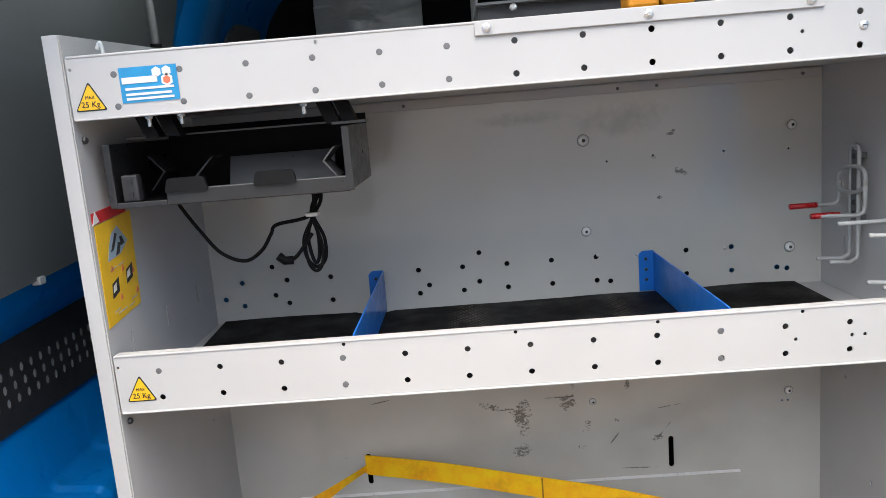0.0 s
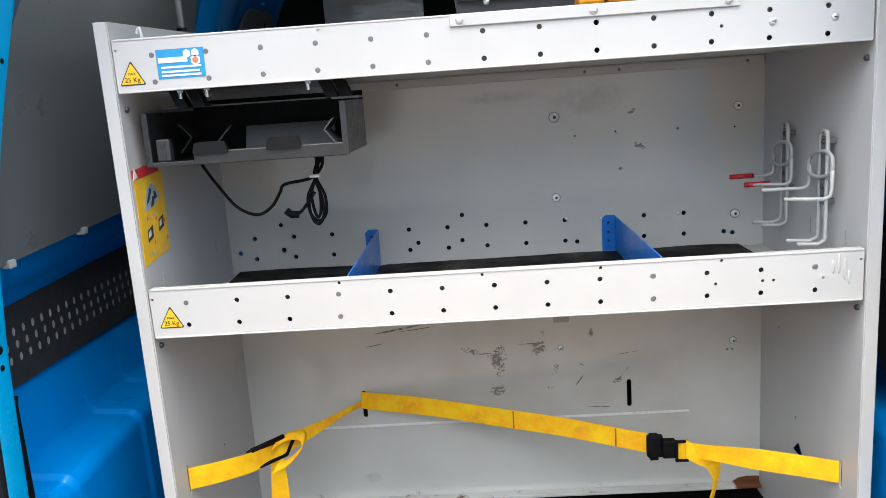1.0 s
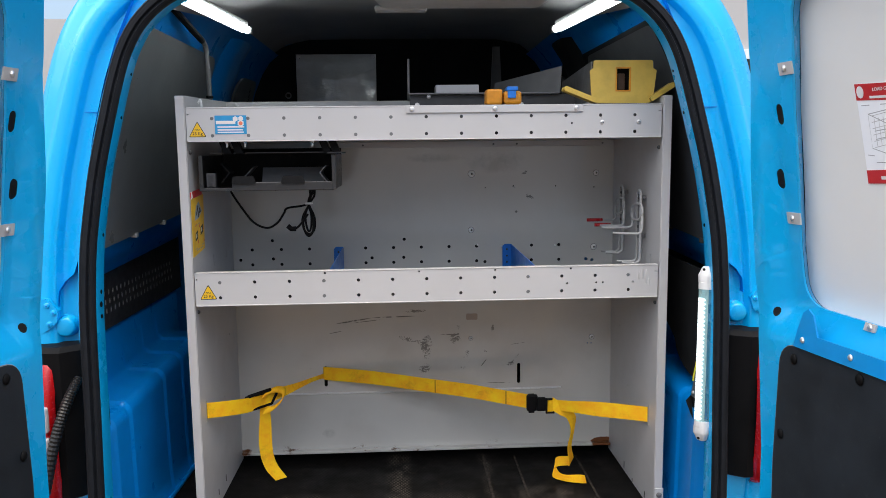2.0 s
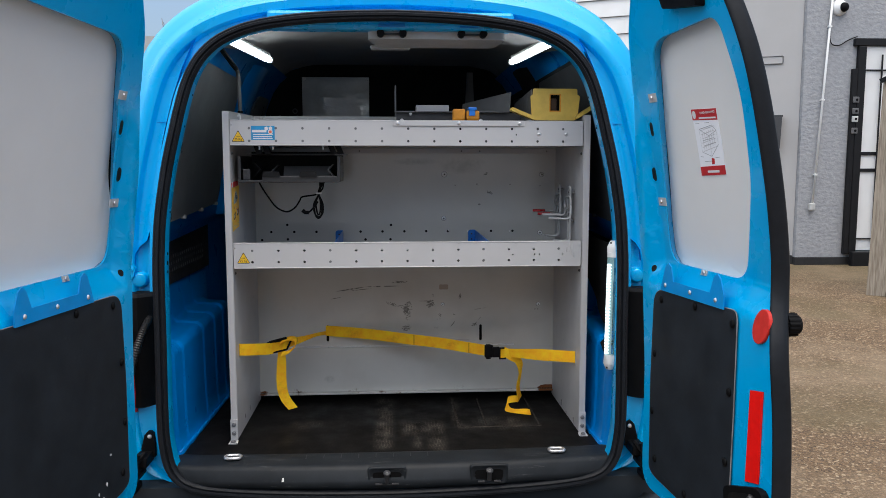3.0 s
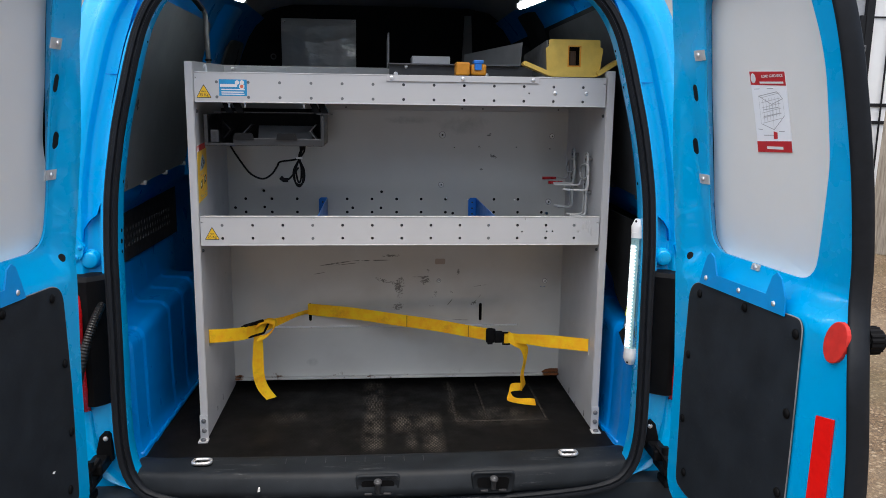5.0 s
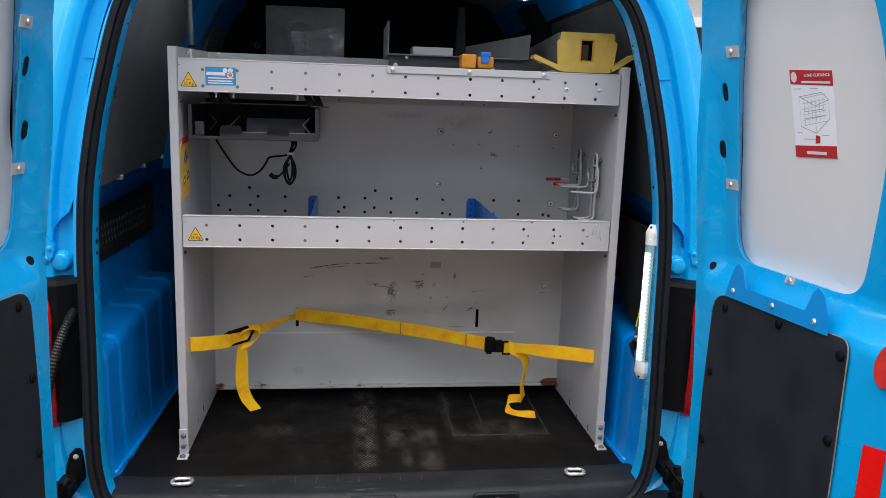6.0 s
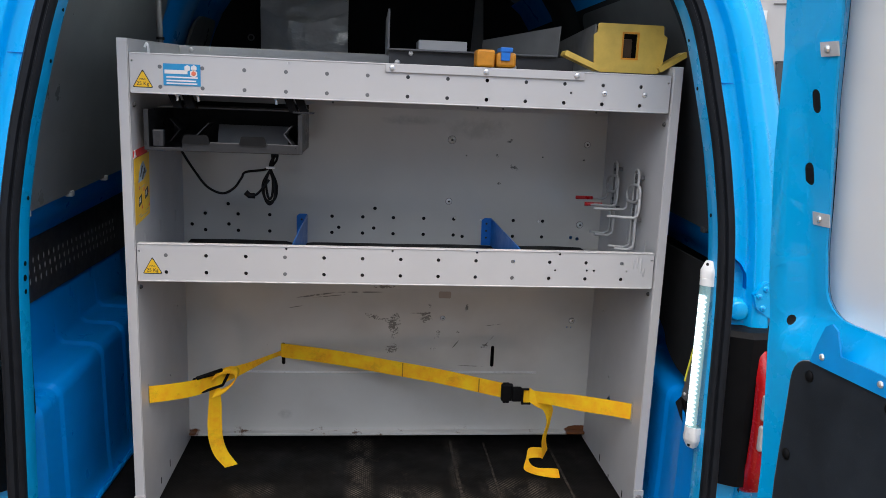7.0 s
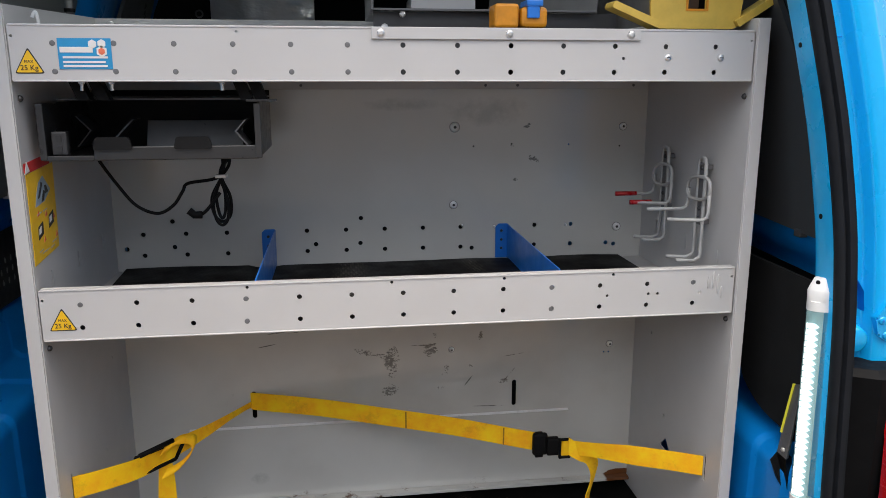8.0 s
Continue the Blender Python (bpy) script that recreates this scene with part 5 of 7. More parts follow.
def side_panel(x_in, sx):
    """A folded steel side: web with slots, front flange and back flange."""
    z0, z1 = FLOOR + 0.006, (1.523 if sx < 0 else 1.516)
    rim = [(x_in, 0.0, z0), (x_in, 0.395, z0), (x_in, 0.395, z1 + 0.012), (x_in, 0.0, z1)]
    holes = []
    for y, z in ((0.063, 1.148), (0.180, 1.150), (0.308, 1.152)):
        holes.append([(x_in, y + p.x, z + p.y) for p in slot_loop((0, -0.012), (0, 0.012), 0.0018)])
    holes.append([(x_in, 0.050 + p.x, (0.822 if sx < 0 else 0.782) + p.y) for p in slot_loop((0, -0.022), (0, 0.022), 0.003)])
    for y, z in ((0.30, 0.94), (0.22, 0.80)):
        holes.append([(x_in, y + 0.003 * math.cos(k * math.pi / 4), z + 0.003 * math.sin(k * math.pi / 4)) for k in range(8)])
    if sx > 0:
        holes.append([(x_in, q.x, q.y) for q in rounded([(0.180, 0.735, 0.004), (0.232, 0.735, 0.004), (0.206, 0.760, 0.004)], 3)])
    p = part("side_panel", plate([rim] + holes, (sx * 0.002, 0, 0)), grey_paint, rack, "grey powder-coated steel side panel")
    part("front_flange", box(bmesh.new(), min(x_in + sx * 0.001, x_in + sx * 0.019), max(x_in + sx * 0.001, x_in + sx * 0.019), -0.003, 0.0025, z0, z1, bevel=0.001), grey_paint, p)
    part("return_flange", boxed(min(x_in + sx * 0.017, x_in + sx * 0.019), max(x_in + sx * 0.017, x_in + sx * 0.019), 0.0028, 0.02, z0, z1), grey_paint, p)
    for y, z in ((0.063, 1.148), (0.180, 1.150), (0.308, 1.152)):
        part("slot_shadow", boxed(min(x_in + sx * 0.004, x_in + sx * 0.006), max(x_in + sx * 0.004, x_in + sx * 0.006), y - 0.012, y + 0.012, z - 0.022, z + 0.022), black_plastic, p)
    zs = 0.822 if sx < 0 else 0.782
    part("slot_shadow", boxed(min(x_in + sx * 0.004, x_in + sx * 0.006), max(x_in + sx * 0.004, x_in + sx * 0.006), 0.035, 0.065, zs - 0.03, zs + 0.03), black_plastic, p)
    for y, z, h in (((0.192, 0.600, 0.008), (0.118, 0.597, 0.007)) if sx < 0 else ((0.236, 0.583, 0.009), (0.164, 0.570, 0.006), (0.066, 0.580, 0.008))):
        part("base_slot", boxed(min(x_in, x_in - sx * 0.0006), max(x_in, x_in - sx * 0.0006), y - 0.002, y + 0.002, z - h, z + h), black_plastic, p)
    # foot bracket with bolts
    fx = x_in + sx * 0.010
    bm = box(bmesh.new(), fx - 0.0105, fx + 0.0105, -0.007, -0.0035, FLOOR + 0.002, FLOOR + 0.068, bevel=0.0012)
    box(bm, fx - 0.0125, fx + 0.0125, -0.030, -0.0035, FLOOR, FLOOR + 0.004, bevel=0.0012)
    foot = part("foot_bracket", bm, grey_paint, rack, "grey foot bracket bolted to the floor")
    for z in (0.052, 0.026):
        part("bolt", dome(bmesh.new(), (fx, -0.007, FLOOR + z), (0, -1, 0), 0.0065, 0.005, 10), dull_zinc, foot)
    part("bolt", dome(bmesh.new(), (fx, -0.02, FLOOR + 0.004), (0, 0, 1), 0.0075, 0.006, 10), dull_zinc, foot)
    for z in (1.405, 1.058):
        part("shelf_bolt", dome(bmesh.new(), (x_in - sx * 0.0005, 0.018, z), (-sx, 0, 0), 0.0045, 0.005, 8), black_metal, p)


side_panel(XL, -1)
side_panel(XR, 1)

# back panel
holes = []
for z in (1.147, 1.107):
    for k in range(14):
        x = -0.389 + PITCH * k - (0.0745 if z < 1 else 0)
        if -0.25 < x < -0.20 or 0.20 < x < 0.23:
            continue
        if z > 1.12 and x > 0.42:
            continue
        holes.append((x, z))
    holes.append((-0.466, z))
for x, z in ((-0.412, 1.171), (-0.497, 1.120), (-0.411, 1.122), (-0.149, 1.120), (-0.064, 1.120), (-0.062, 1.169), (0.155, 1.104), (0.447, 1.104)):
    holes.append((x, z))
loops = [[(XL, BACK, 0.585), (XR, BACK, 0.585), (XR, BACK, 1.534), (XL, BACK, 1.534)]]
loops += [circle_xz(x, z, 0.0044, BACK, 10) for x, z in holes if x < 0.49]
for x, z, h in ((0.247, 0.792, 0.024), (-0.282, 0.796, 0.024)):
    loops.append([(x + p.x, BACK, z + p.y) for p in slot_loop((0, -h), (0, h), 0.0045)])
for x, z in ((0.157, 1.304), (0.232, 1.308), (0.346, 1.306), (0.45, 1.302), (0.438, 0.872), (0.448, 0.872)):
    loops.append(circle_xz(x, z, 0.002, BACK, 6))
backp = part("back_panel", plate(loops, (0, 0.002, 0)), scuffed, rack, "grey steel back panel with black scuffs and rust")
for x, z, r in ((0.120, 1.341, 0.0098), (0.118, 1.191, 0.0080), (0.115, 0.893, 0.006), (0.455, 1.340, 0.0078), (0.451, 1.140, 0.0086), (0.449, 0.890, 0.0072), (0.345, 1.146, 0.003), (0.20, 1.146, 0.003), (0.135, 1.15, 0.0026)):
    bolt = part("bolt", dome(bmesh.new(), (x, BACK - 0.0004, z), (0, -1, 0), r * 0.92, 0.004, 12), bolt_zinc, backp)
    if r > 0.0045:
        part("washer", prism(bmesh.new(), circle_xz(x, z, r * 1.05, BACK - 0.0006, 14), (0, 0.0005, 0)), dark_grey, bolt)
        part("bolt_socket", dome(bmesh.new(), (x + 0.0003, BACK - 0.0036, z), (0, -1, 0), r * 0.36, 0.0012, 8), black_metal, bolt)
# pressed crease and folded bottom edge
# the crease's bright colour is a painted highlight
part("crease", prism(bmesh.new(), [(-0.410, BACK - 0.0004, 0.7510), (-0.410, BACK - 0.0045, 0.7475), (-0.410, BACK - 0.0004, 0.7455)], (0.775, 0, 0)), bolt_zinc, backp, "pressed crease coloured pale for its highlight")
part("bottom_fold", box(bmesh.new(), XL + 0.002, XR - 0.002, BACK - 0.020, BACK - 0.001, 0.584, 0.591, bevel=0.001, seg=1), scuffed, backp, "bottom fold with chipped paint and rust")


def lip(z0, z1, tiny, rows_at, shift):
    """The upright front of a shelf, with its two rows of holes."""
    h = z1 - z0
    loops = [[(XL + 0.002, 0.0, z0), (XR - 0.003, 0.0, z0), (XR - 0.003, 0.0, z1), (XL + 0.002, 0.0, z1)]]
    for k in range(13):
        for f in rows_at:
            loops.append(circle_xz(X0 + (PITCH + shift) * k, z0 + f * h, 0.0037, 0.0, 12))
    for x, f in tiny:
        loops.append(circle_xz(x, z0 + f * h, 0.0024, 0.0, 8))
    for x in (XL + 0.006, XR - 0.007):
        loops.append(circle_xz(x, z0 + 0.8 * h, 0.002, 0.0, 6))
    return plate(loops, (0, 0.002, 0))


def shelf(z0, z1, tiny, name, rows_at, shift):
    bm = boxed(XL + 0.001, XR - 0.001, 0.002, BACK - 0.001, z0 + 0.001, z0 + 0.003)
    s = part("shelf", bm, grey_paint, rack, name)
    front = part("shelf_lip", lip(z0, z1, tiny, rows_at, shift), grey_paint, s, "grey upright lip with two rows of holes")
    part("rolled_edge", box(bmesh.new(), XL + 0.003, XR - 0.004, -0.001, 0.014, z1 - 0.002, z1 + 0.001, bevel=0.001), grey_paint, s)
    part("bottom_roll", box(bmesh.new(), XL + 0.003, XR - 0.004, -0.0015, 0.004, z0 - 0.0015, z0 + 0.001, bevel=0.001), grey_paint, s)
    return s


low = shelf(1.075, 1.147, [(-0.235, 0.93), (-0.030, 0.93), (0.137, 0.93), (0.305, 0.93), (0.297, 0.47), (0.362, 0.48), (0.377, 0.48), (0.445, 0.48)], "grey steel middle shelf", (0.70, 0.24), 0.0001)
top = shelf(1.428, 1.498, [(-0.230, 0.91), (0.304, 0.44)], "grey steel top shelf", (0.675, 0.165), 0.0007)
loops = [[(XL + 0.004, BACK - 0.004, 1.431), (XR - 0.004, BACK - 0.004, 1.431), (XR - 0.004, BACK - 0.004, 1.531), (XL + 0.004, BACK - 0.004, 1.531)]]
loops += [circle_xz(x, z, 0.0035, BACK - 0.004, 10) for x, z in ((-0.335, 1.524), (-0.183, 1.522), (-0.445, 1.526))]
upstand = part("back_upstand", plate(loops, (0, 0.002, 0)), grey_paint, top)
part("bolt", dome(bmesh.new(), (-0.489, BACK - 0.004, 1.525), (0, -1, 0), 0.0055, 0.004, 10), steel, upstand)
# top fold of the back panel under the shelf, with its small bolts
fold = part("top_fold", box(bmesh.new(), XL + 0.003, XR - 0.003, BACK - 0.006, BACK - 0.0005, 1.412, 1.4275, bevel=0.001, seg=1), grey_paint, backp)
for x in (-0.166, 0.178, 0.240, 0.470):
    part("bolt", dome(bmesh.new(), (x, BACK - 0.006, 1.419), (0, -1, 0), 0.0028, 0.003, 8), dull_zinc, fold)

# screws that fill some of the holes
screw = part("screw", dome(bmesh.new(), (0, 0, 0), (0, -1, 0), 0.0037, 0.0006, 12), dull_zinc, low)
screw.location = (X0 + 3 * PITCH, 0.0, 1.075 + 0.70 * 0.072)
for k, z, s in ((3, 1.075 + 0.235 * 0.072, low), (9, 1.075 + 0.70 * 0.072, low), (9, 1.075 + 0.235 * 0.072, low), (0, 1.075 + 0.70 * 0.072, low), (12, 1.075 + 0.70 * 0.072, low)):
    again(screw, (X0 + k * PITCH, 0.0, z), s)
for k in (0, 1, 2, 3, 4, 5):
    for f in (0.675, 0.165):
        again(screw, (X0 + k * (PITCH + 0.0007), 0.0, 1.428 + f * 0.070), top)
for x in (0.370, 0.450):
    pan = part("pan_screw", dome(bmesh.new(), (x, 0.0, 1.428 + 0.46 * 0.07), (0, -1, 0), 0.0052, 0.003, 12), steel, top)
    part("screw_slot", boxed(x - 0.0024, x + 0.0024, -0.0034, -0.0028, 1.4597, 1.4607), black_metal, pan)

# knocked, dented end of the middle lip
for x, z, h in ((0.458, 1.124, 0.010), (0.466, 1.128, 0.014), (0.474, 1.121, 0.017), (0.480, 1.108, 0.010)):
    bm = bmesh.new()
    dome(bm, (0, 0, 0), (0, -1, 0), 1.0, 0.5, 10)
    for v in bm.verts:
        v.co = Vector((x + v.co.x * 0.0022, v.co.y * 0.003, z + v.co.z * h))
    part("dent", bm, grey_paint, low, "", True)

# repair strip riveted to the top lip
bm = box(bmesh.new(), -0.053, 0.327, -0.0035, -0.0005, 1.483, 1.499, bevel=0.0008)
strip = part("repair_strip", bm, grey_paint, top, "pale metal strip riveted along the top lip")
for x in (-0.040, 0.137, 0.312):
    part("rivet", dome(bmesh.new(), (x, -0.0035, 1.491), (0, -1, 0), 0.0055, 0.004, 10), steel, strip)

# warning triangles and maker's sticker
def warning(x, z, parent):
    h = 0.0165
    loop = rounded([(x - 0.0185, z - h, 0.002), (x + 0.0185, z - h, 0.002), (x, z + h, 0.002)], 4)
    y = -0.0006
    t = part("warning_label", prism(bmesh.new(), [(p.x, y, p.y) for p in loop], (0, 0.0005, 0)), ink, parent, "yellow triangle label reading MAX 25 Kg")
    loop = rounded([(x - 0.0163, z - h + 0.0014, 0.0015), (x + 0.0163, z - h + 0.0014, 0.0015), (x, z + h - 0.0030, 0.0015)], 4)
    part("yellow_face", prism(bmesh.new(), [(p.x, y - 0.0004, p.y) for p in loop], (0, 0.0003, 0)), label_yellow, t)
    words("text", "25 Kg", 0.0092, (x, y - 0.0007, z - 0.0095), (90, 0, 0), ink, t)
    words("text", "MAX", 0.0052, (x, y - 0.0007, z - 0.0015), (90, 0, 0), ink, t)


warning(-0.4915, 1.4535, top)
warning(-0.486, 1.1055, low)
st = part("maker_sticker", boxed(-0.455, -0.389, -0.0008, -0.0002, 1.4425, 1.4815), label_blue, top, "blue maker's sticker with white bars and hexagons")
part("bar", boxed(-0.4525, -0.412, -0.0014, -0.0009, 1.4635, 1.4705), paper_white, st)
for z, x1 in ((1.4575, -0.389), (1.4515, -0.392), (1.4465, -0.390)):
    part("bar", boxed(-0.4495, x1 - 0.005, -0.0014, -0.0009, z - 0.0013, z + 0.0013), paper_white, st)
for x, z, r, mt in ((-0.412, 1.4742, 0.0058, paper_white), (-0.4005, 1.4748, 0.0056, paper_white), (-0.401, 1.4650, 0.0072, paper_white), (-0.401, 1.4650, 0.0045, orange_ink)):
    y = -0.0014 if mt is paper_white else -0.0018
    part("hexagon", prism(bmesh.new(), [(x + r * math.cos(k * math.pi / 3 + 0.5), y, z + r * math.sin(k * math.pi / 3 + 0.5)) for k in range(6)], (0, 0.0003, 0)), mt, st)

# yellow instruction label inside the left-hand panel
loop = [(XL + 0.0012, y, z) for y, z in ((0.008, 1.305), (0.108, 1.312), (0.100, 1.190), (0.006, 1.180))]
ins = part("instruction_label", prism(bmesh.new(), loop, (-0.0008, 0, 0)), label_yellow, rack, "peeling yellow instruction label with small drawings")
part("red_corner", prism(bmesh.new(), [(XL + 0.0018, y, z) for y, z in ((0.004, 1.306), (0.095, 1.312), (0.090, 1.326), (0.004, 1.320))], (-0.001, 0, 0)), label_red, ins)
part("torn_corner", prism(bmesh.new(), [(XL + 0.0024, y, z) for y, z in ((0.003, 1.306), (0.020, 1.309), (0.012, 1.322))], (-0.001, 0, 0)), paper_white, ins)
rnd = random.Random(4)
def mark(name, loop, lift, mt):
    part(name, prism(bmesh.new(), [(XL + lift, y, z) for y, z in loop], (-0.0003, 0, 0)), mt, ins)


mark("drawing_panel", [(0.028, 1.258), (0.062, 1.262), (0.088, 1.276), (0.064, 1.298), (0.046, 1.290), (0.036, 1.276)], 0.0016, drawing_blue)
for lp in ([(0.038, 1.268), (0.046, 1.270), (0.060, 1.288), (0.054, 1.290)], [(0.050, 1.262), (0.060, 1.264), (0.066, 1.276), (0.060, 1.278)], [(0.066, 1.272), (0.078, 1.274), (0.072, 1.284), (0.066, 1.284)]):
    mark("drawing", lp, 0.0020, ink)
for y, z in ((0.026, 1.212), (0.068, 1.222)):
    mark("drawing_frame", [(y, z), (y + 0.020, z + 0.006), (y + 0.022, z + 0.024), (y + 0.003, z + 0.018)], 0.0017, ink)
    mark("drawing_face", [(y + 0.003, z + 0.007), (y + 0.012, z + 0.0095), (y + 0.013, z + 0.0185), (y + 0.005, z + 0.015)], 0.0021, paper_white)
for y, z in ((0.030, 1.244), (0.044, 1.206), (0.058, 1.240), (0.086, 1.232), (0.090, 1.205)):
    mark("warning_mark", [(y, z), (y + 0.009, z + 0.002), (y + 0.005, z + 0.009)], 0.0017, orange_ink)
for i in range(7):
    y, z = 0.02 + 0.06 * rnd.random(), 1.19 + 0.012 * rnd.random() + (0.055 if i > 4 else 0)
    part("bar", prism(bmesh.new(), [(XL + 0.0017, y, z), (XL + 0.0017, y + 0.016, z + 0.002), (XL + 0.0017, y + 0.016, z + 0.0035), (XL + 0.0017, y, z + 0.0015)], (-0.0003, 0, 0)), grey_ink, ins)

# rubber mat on the middle shelf
bm = bmesh.new()
n = 60
ra, rb = [], []
for i in range(n + 1):
    u = i / n
    x = -0.495 + 0.948 * u
    wob = 0.004 * noise.noise(Vector((u * 6, 0, 0)))
    ra.append((x + (0.0 if i else 0.012), 0.006, 1.0845))
    rb.append((x, 0.372 + wob + (-0.010 if u < 0.3 else 0), 1.0845 + 0.005 * max(0, noise.noise(Vector((u * 5, 3, 0)))) + (0.004 if u < 0.25 else 0)))
mid_r = [tuple((np.array(a) + np.array(b)) / 2 * np.array((1, 1, 0)) + np.array((0, 0, 1.0845))) for a, b in zip(ra, rb)]
loft(bm, [[(x, y, z - 0.0065) for x, y, z in rb], rb, mid_r, ra, [(x, y, z - 0.0065) for x, y, z in ra]], close=False)
tagged(part("shelf_mat", bm, mat_rubber), "black rubber mat lying on the middle shelf", "mat")


def divider(x, sx):
    d = thing("shelf_divider", (x, 0.2, 1.078), "blue steel shelf divider bolted to the back", "divider", "shelf dividers")
    bm = bmesh.new()
    loop = [(0.012, 1.082), (0.012, 1.144), (0.022, 1.148), (BACK - 0.002, 1.150), (BACK - 0.002, 1.082)]
    prism(bm, [(x, y, z) for y, z in loop], (0.002, 0, 0))
    part("blade", bm, blue_plate, d)
    lp = rounded([(x - 0.024, 1.084, 0.001), (x + 0.002, 1.084, 0.001), (x + 0.002, 1.152, 0.004), (x - 0.018, 1.152, 0.006), (x - 0.024, 1.146, 0.004)], 3)
    f = part("flange", prism(bmesh.new(), [(p.x, BACK - 0.0015, p.y) for p in lp], (0, -0.002, 0)), blue_plate, d)
    for z in (1.138, 1.120, 1.103):
        part("bolt", dome(bmesh.new(), (x - 0.012, BACK - 0.0035, z), (0, -1, 0), 0.0028, 0.002, 8), black_metal, f)
    return d


divider(-0.226, -1)
divider(0.226, 1)


# ---------------------------------------------------------------- wire hooks
def wire_hook(y, reach, tips, drop):
    g = thing("wire_hook", (XR - 0.004, y, 1.22), "grey wire double hook" + (" with red dipped tips" if tips else "") + " on the side panel", "hook", "tool hooks")
    x = XR - 0.016
    r = 0.0031
    bm = bmesh.new()
    lo = [(x, y - 0.012, 1.157 + drop), (x, y - 0.012, 1.306 + drop), (x, y - 0.009, 1.314 + drop), (x, y, 1.316 + drop), (x, y + 0.009, 1.314 + drop), (x, y + 0.012, 1.306 + drop), (x, y + 0.012, 1.157 + drop)]
    pts = [(x - 0.042, y - 0.015, 1.149 + drop), (x - 0.012, y - 0.014, 1.147 + drop), (x - 0.002, y - 0.013, 1.152 + drop)] + lo + [(x - 0.002, y + 0.013, 1.152 + drop), (x - 0.012, y + 0.014, 1.147 + drop), (x - 0.046, y + 0.016, 1.149 + drop)]
    part("wire_frame", tube(bm, pts, r, 8), white_wire, g, "", True)
    bm = bmesh.new()
    ov = []
    for k in range(24):
        c, s = math.cos(k * math.pi / 12), math.sin(k * math.pi / 12)
        c, s = math.copysign(abs(c) ** 0.75, c), math.copysign(abs(s) ** 0.75, s)
        ov.append((x - 0.005, y + 0.040 * c, 1.266 + drop - 0.004 * c + 0.019 * s))
    part("oval_ring", tube(bm, ov, r, 8, closed=True), white_wire, g, "", True)
    for dy, dz, ds in ((-0.038, -0.003, 0.014 if not tips else 0.005), (0.036, 0.004, 0.004 if not tips else 0.0)):
        bm = bmesh.new()
        tip = (x - reach + ds + 0.009, y + dy * 0.8, 1.222 + drop + dz + 0.002)
        pts = [(x - 0.004, y + dy, 1.262 + drop), (x - 0.004, y + dy, 1.236 + drop + dz), (x - 0.006, y + dy, 1.226 + drop + dz), (x - 0.014, y + dy, 1.222 + drop + dz), tip]
        part("prong", tube(bm, pts, r, 8), white_wire, g, "", True)
        if tips:
            a = Vector(tip)
            part("tip", rod(bmesh.new(), a + Vector((-0.004, 0, 0)), a + Vector((0.036, 0, 0)), 0.0042, 10), red_dip, g, "red dipped vinyl tip", True)
    bm = box(bmesh.new(), x - 0.001, x + 0.001, y - 0.008, y + 0.008, 1.205 + drop, 1.308 + drop, bevel=0.0008)
    for z in (1.21, 1.30):
        box(bm, x + 0.0005, XR - 0.001, y - 0.006, y + 0.006, z + drop - 0.004, z + drop + 0.004, bevel=0.0008)
    part("fixing_plate", bm, dull_zinc, g)
    for z in (1.299, 1.285, 1.232, 1.216):
        part("screw", dome(bmesh.new(), (x - 0.001, y, z + drop), (-1, 0, 0), 0.004, 0.003, 8), black_metal, g)


wire_hook(0.248, 0.086, True, -0.005)
wire_hook(0.104, 0.092, False, -0.010)


# ---------------------------------------------------------------- black tray under the top shelf
tray = thing("equipment_tray", (-0.353, 0.15, 1.322), "black steel equipment tray hung under the top shelf", "tray")
TX0, TX1, TY0, TY1, TZ0, TZ1 = -0.498, -0.211, 0.030, 0.235, 1.322, 1.398
part("tray_floor", boxed(TX0, TX1, TY0, TY1, TZ0, TZ0 + 0.002), tray_paint, tray)
# this black imitates the shade deep inside the grey tray
part("tray_back", boxed(TX0, TX1, TY1 - 0.002, TY1, TZ0 + 0.002, TZ1 + 0.015), rubber, tray, "inner back coloured black for the tray's shade")
part("tray_roof", boxed(TX0 + 0.02, TX1, TY0 + 0.015, TY1, TZ1 + 0.004, TZ1 + 0.006), tray_paint, tray)
for x, sx in ((TX0, 1), (TX1 - 0.002, -1)):
    bm = bmesh.new()
    prism(bm, [(x, TY0, TZ0 + 0.002), (x, TY1 - 0.002, TZ0 + 0.002), (x, TY1 - 0.002, TZ1), (x, TY0 + 0.008, TZ1), (x, TY0, TZ1 - 0.008)], (0.002, 0, 0))
    s = part("tray_side", bm, tray_paint, tray)
    part("side_hem", box(bmesh.new(), x - 0.003, x + 0.006, TY0 - 0.003, TY0 + 0.001, TZ0, TZ1, bevel=0.001), tray_paint, s)
bm = box(bmesh.new(), TX0, TX0 + 0.066, TY0 - 0.002, TY0 + 0.001, TZ0 - 0.001, TZ0 + 0.006, bevel=0.0008)
box(bm, TX0 + 0.066, TX1, TY0 - 0.002, TY0 + 0.001, TZ0 - 0.001, TZ0 + 0.018, bevel=0.0015)
part("front_lip", bm, tray_paint, tray)
for x in (-0.406, -0.300):
    bm = bmesh.new()
    lp = rounded([(x - 0.026, TZ0 + 0.014, 0.003), (x + 0.026, TZ0 + 0.014, 0.003), (x + 0.022, TZ0 + 0.031, 0.006), (x - 0.022, TZ0 + 0.031, 0.006)], 4)
    prism(bm, [(p.x, TY0 - 0.006, p.y) for p in lp], (0, 0.006, 0))
    part("pad", bm, rubber, tray, "soft black rubber pad")
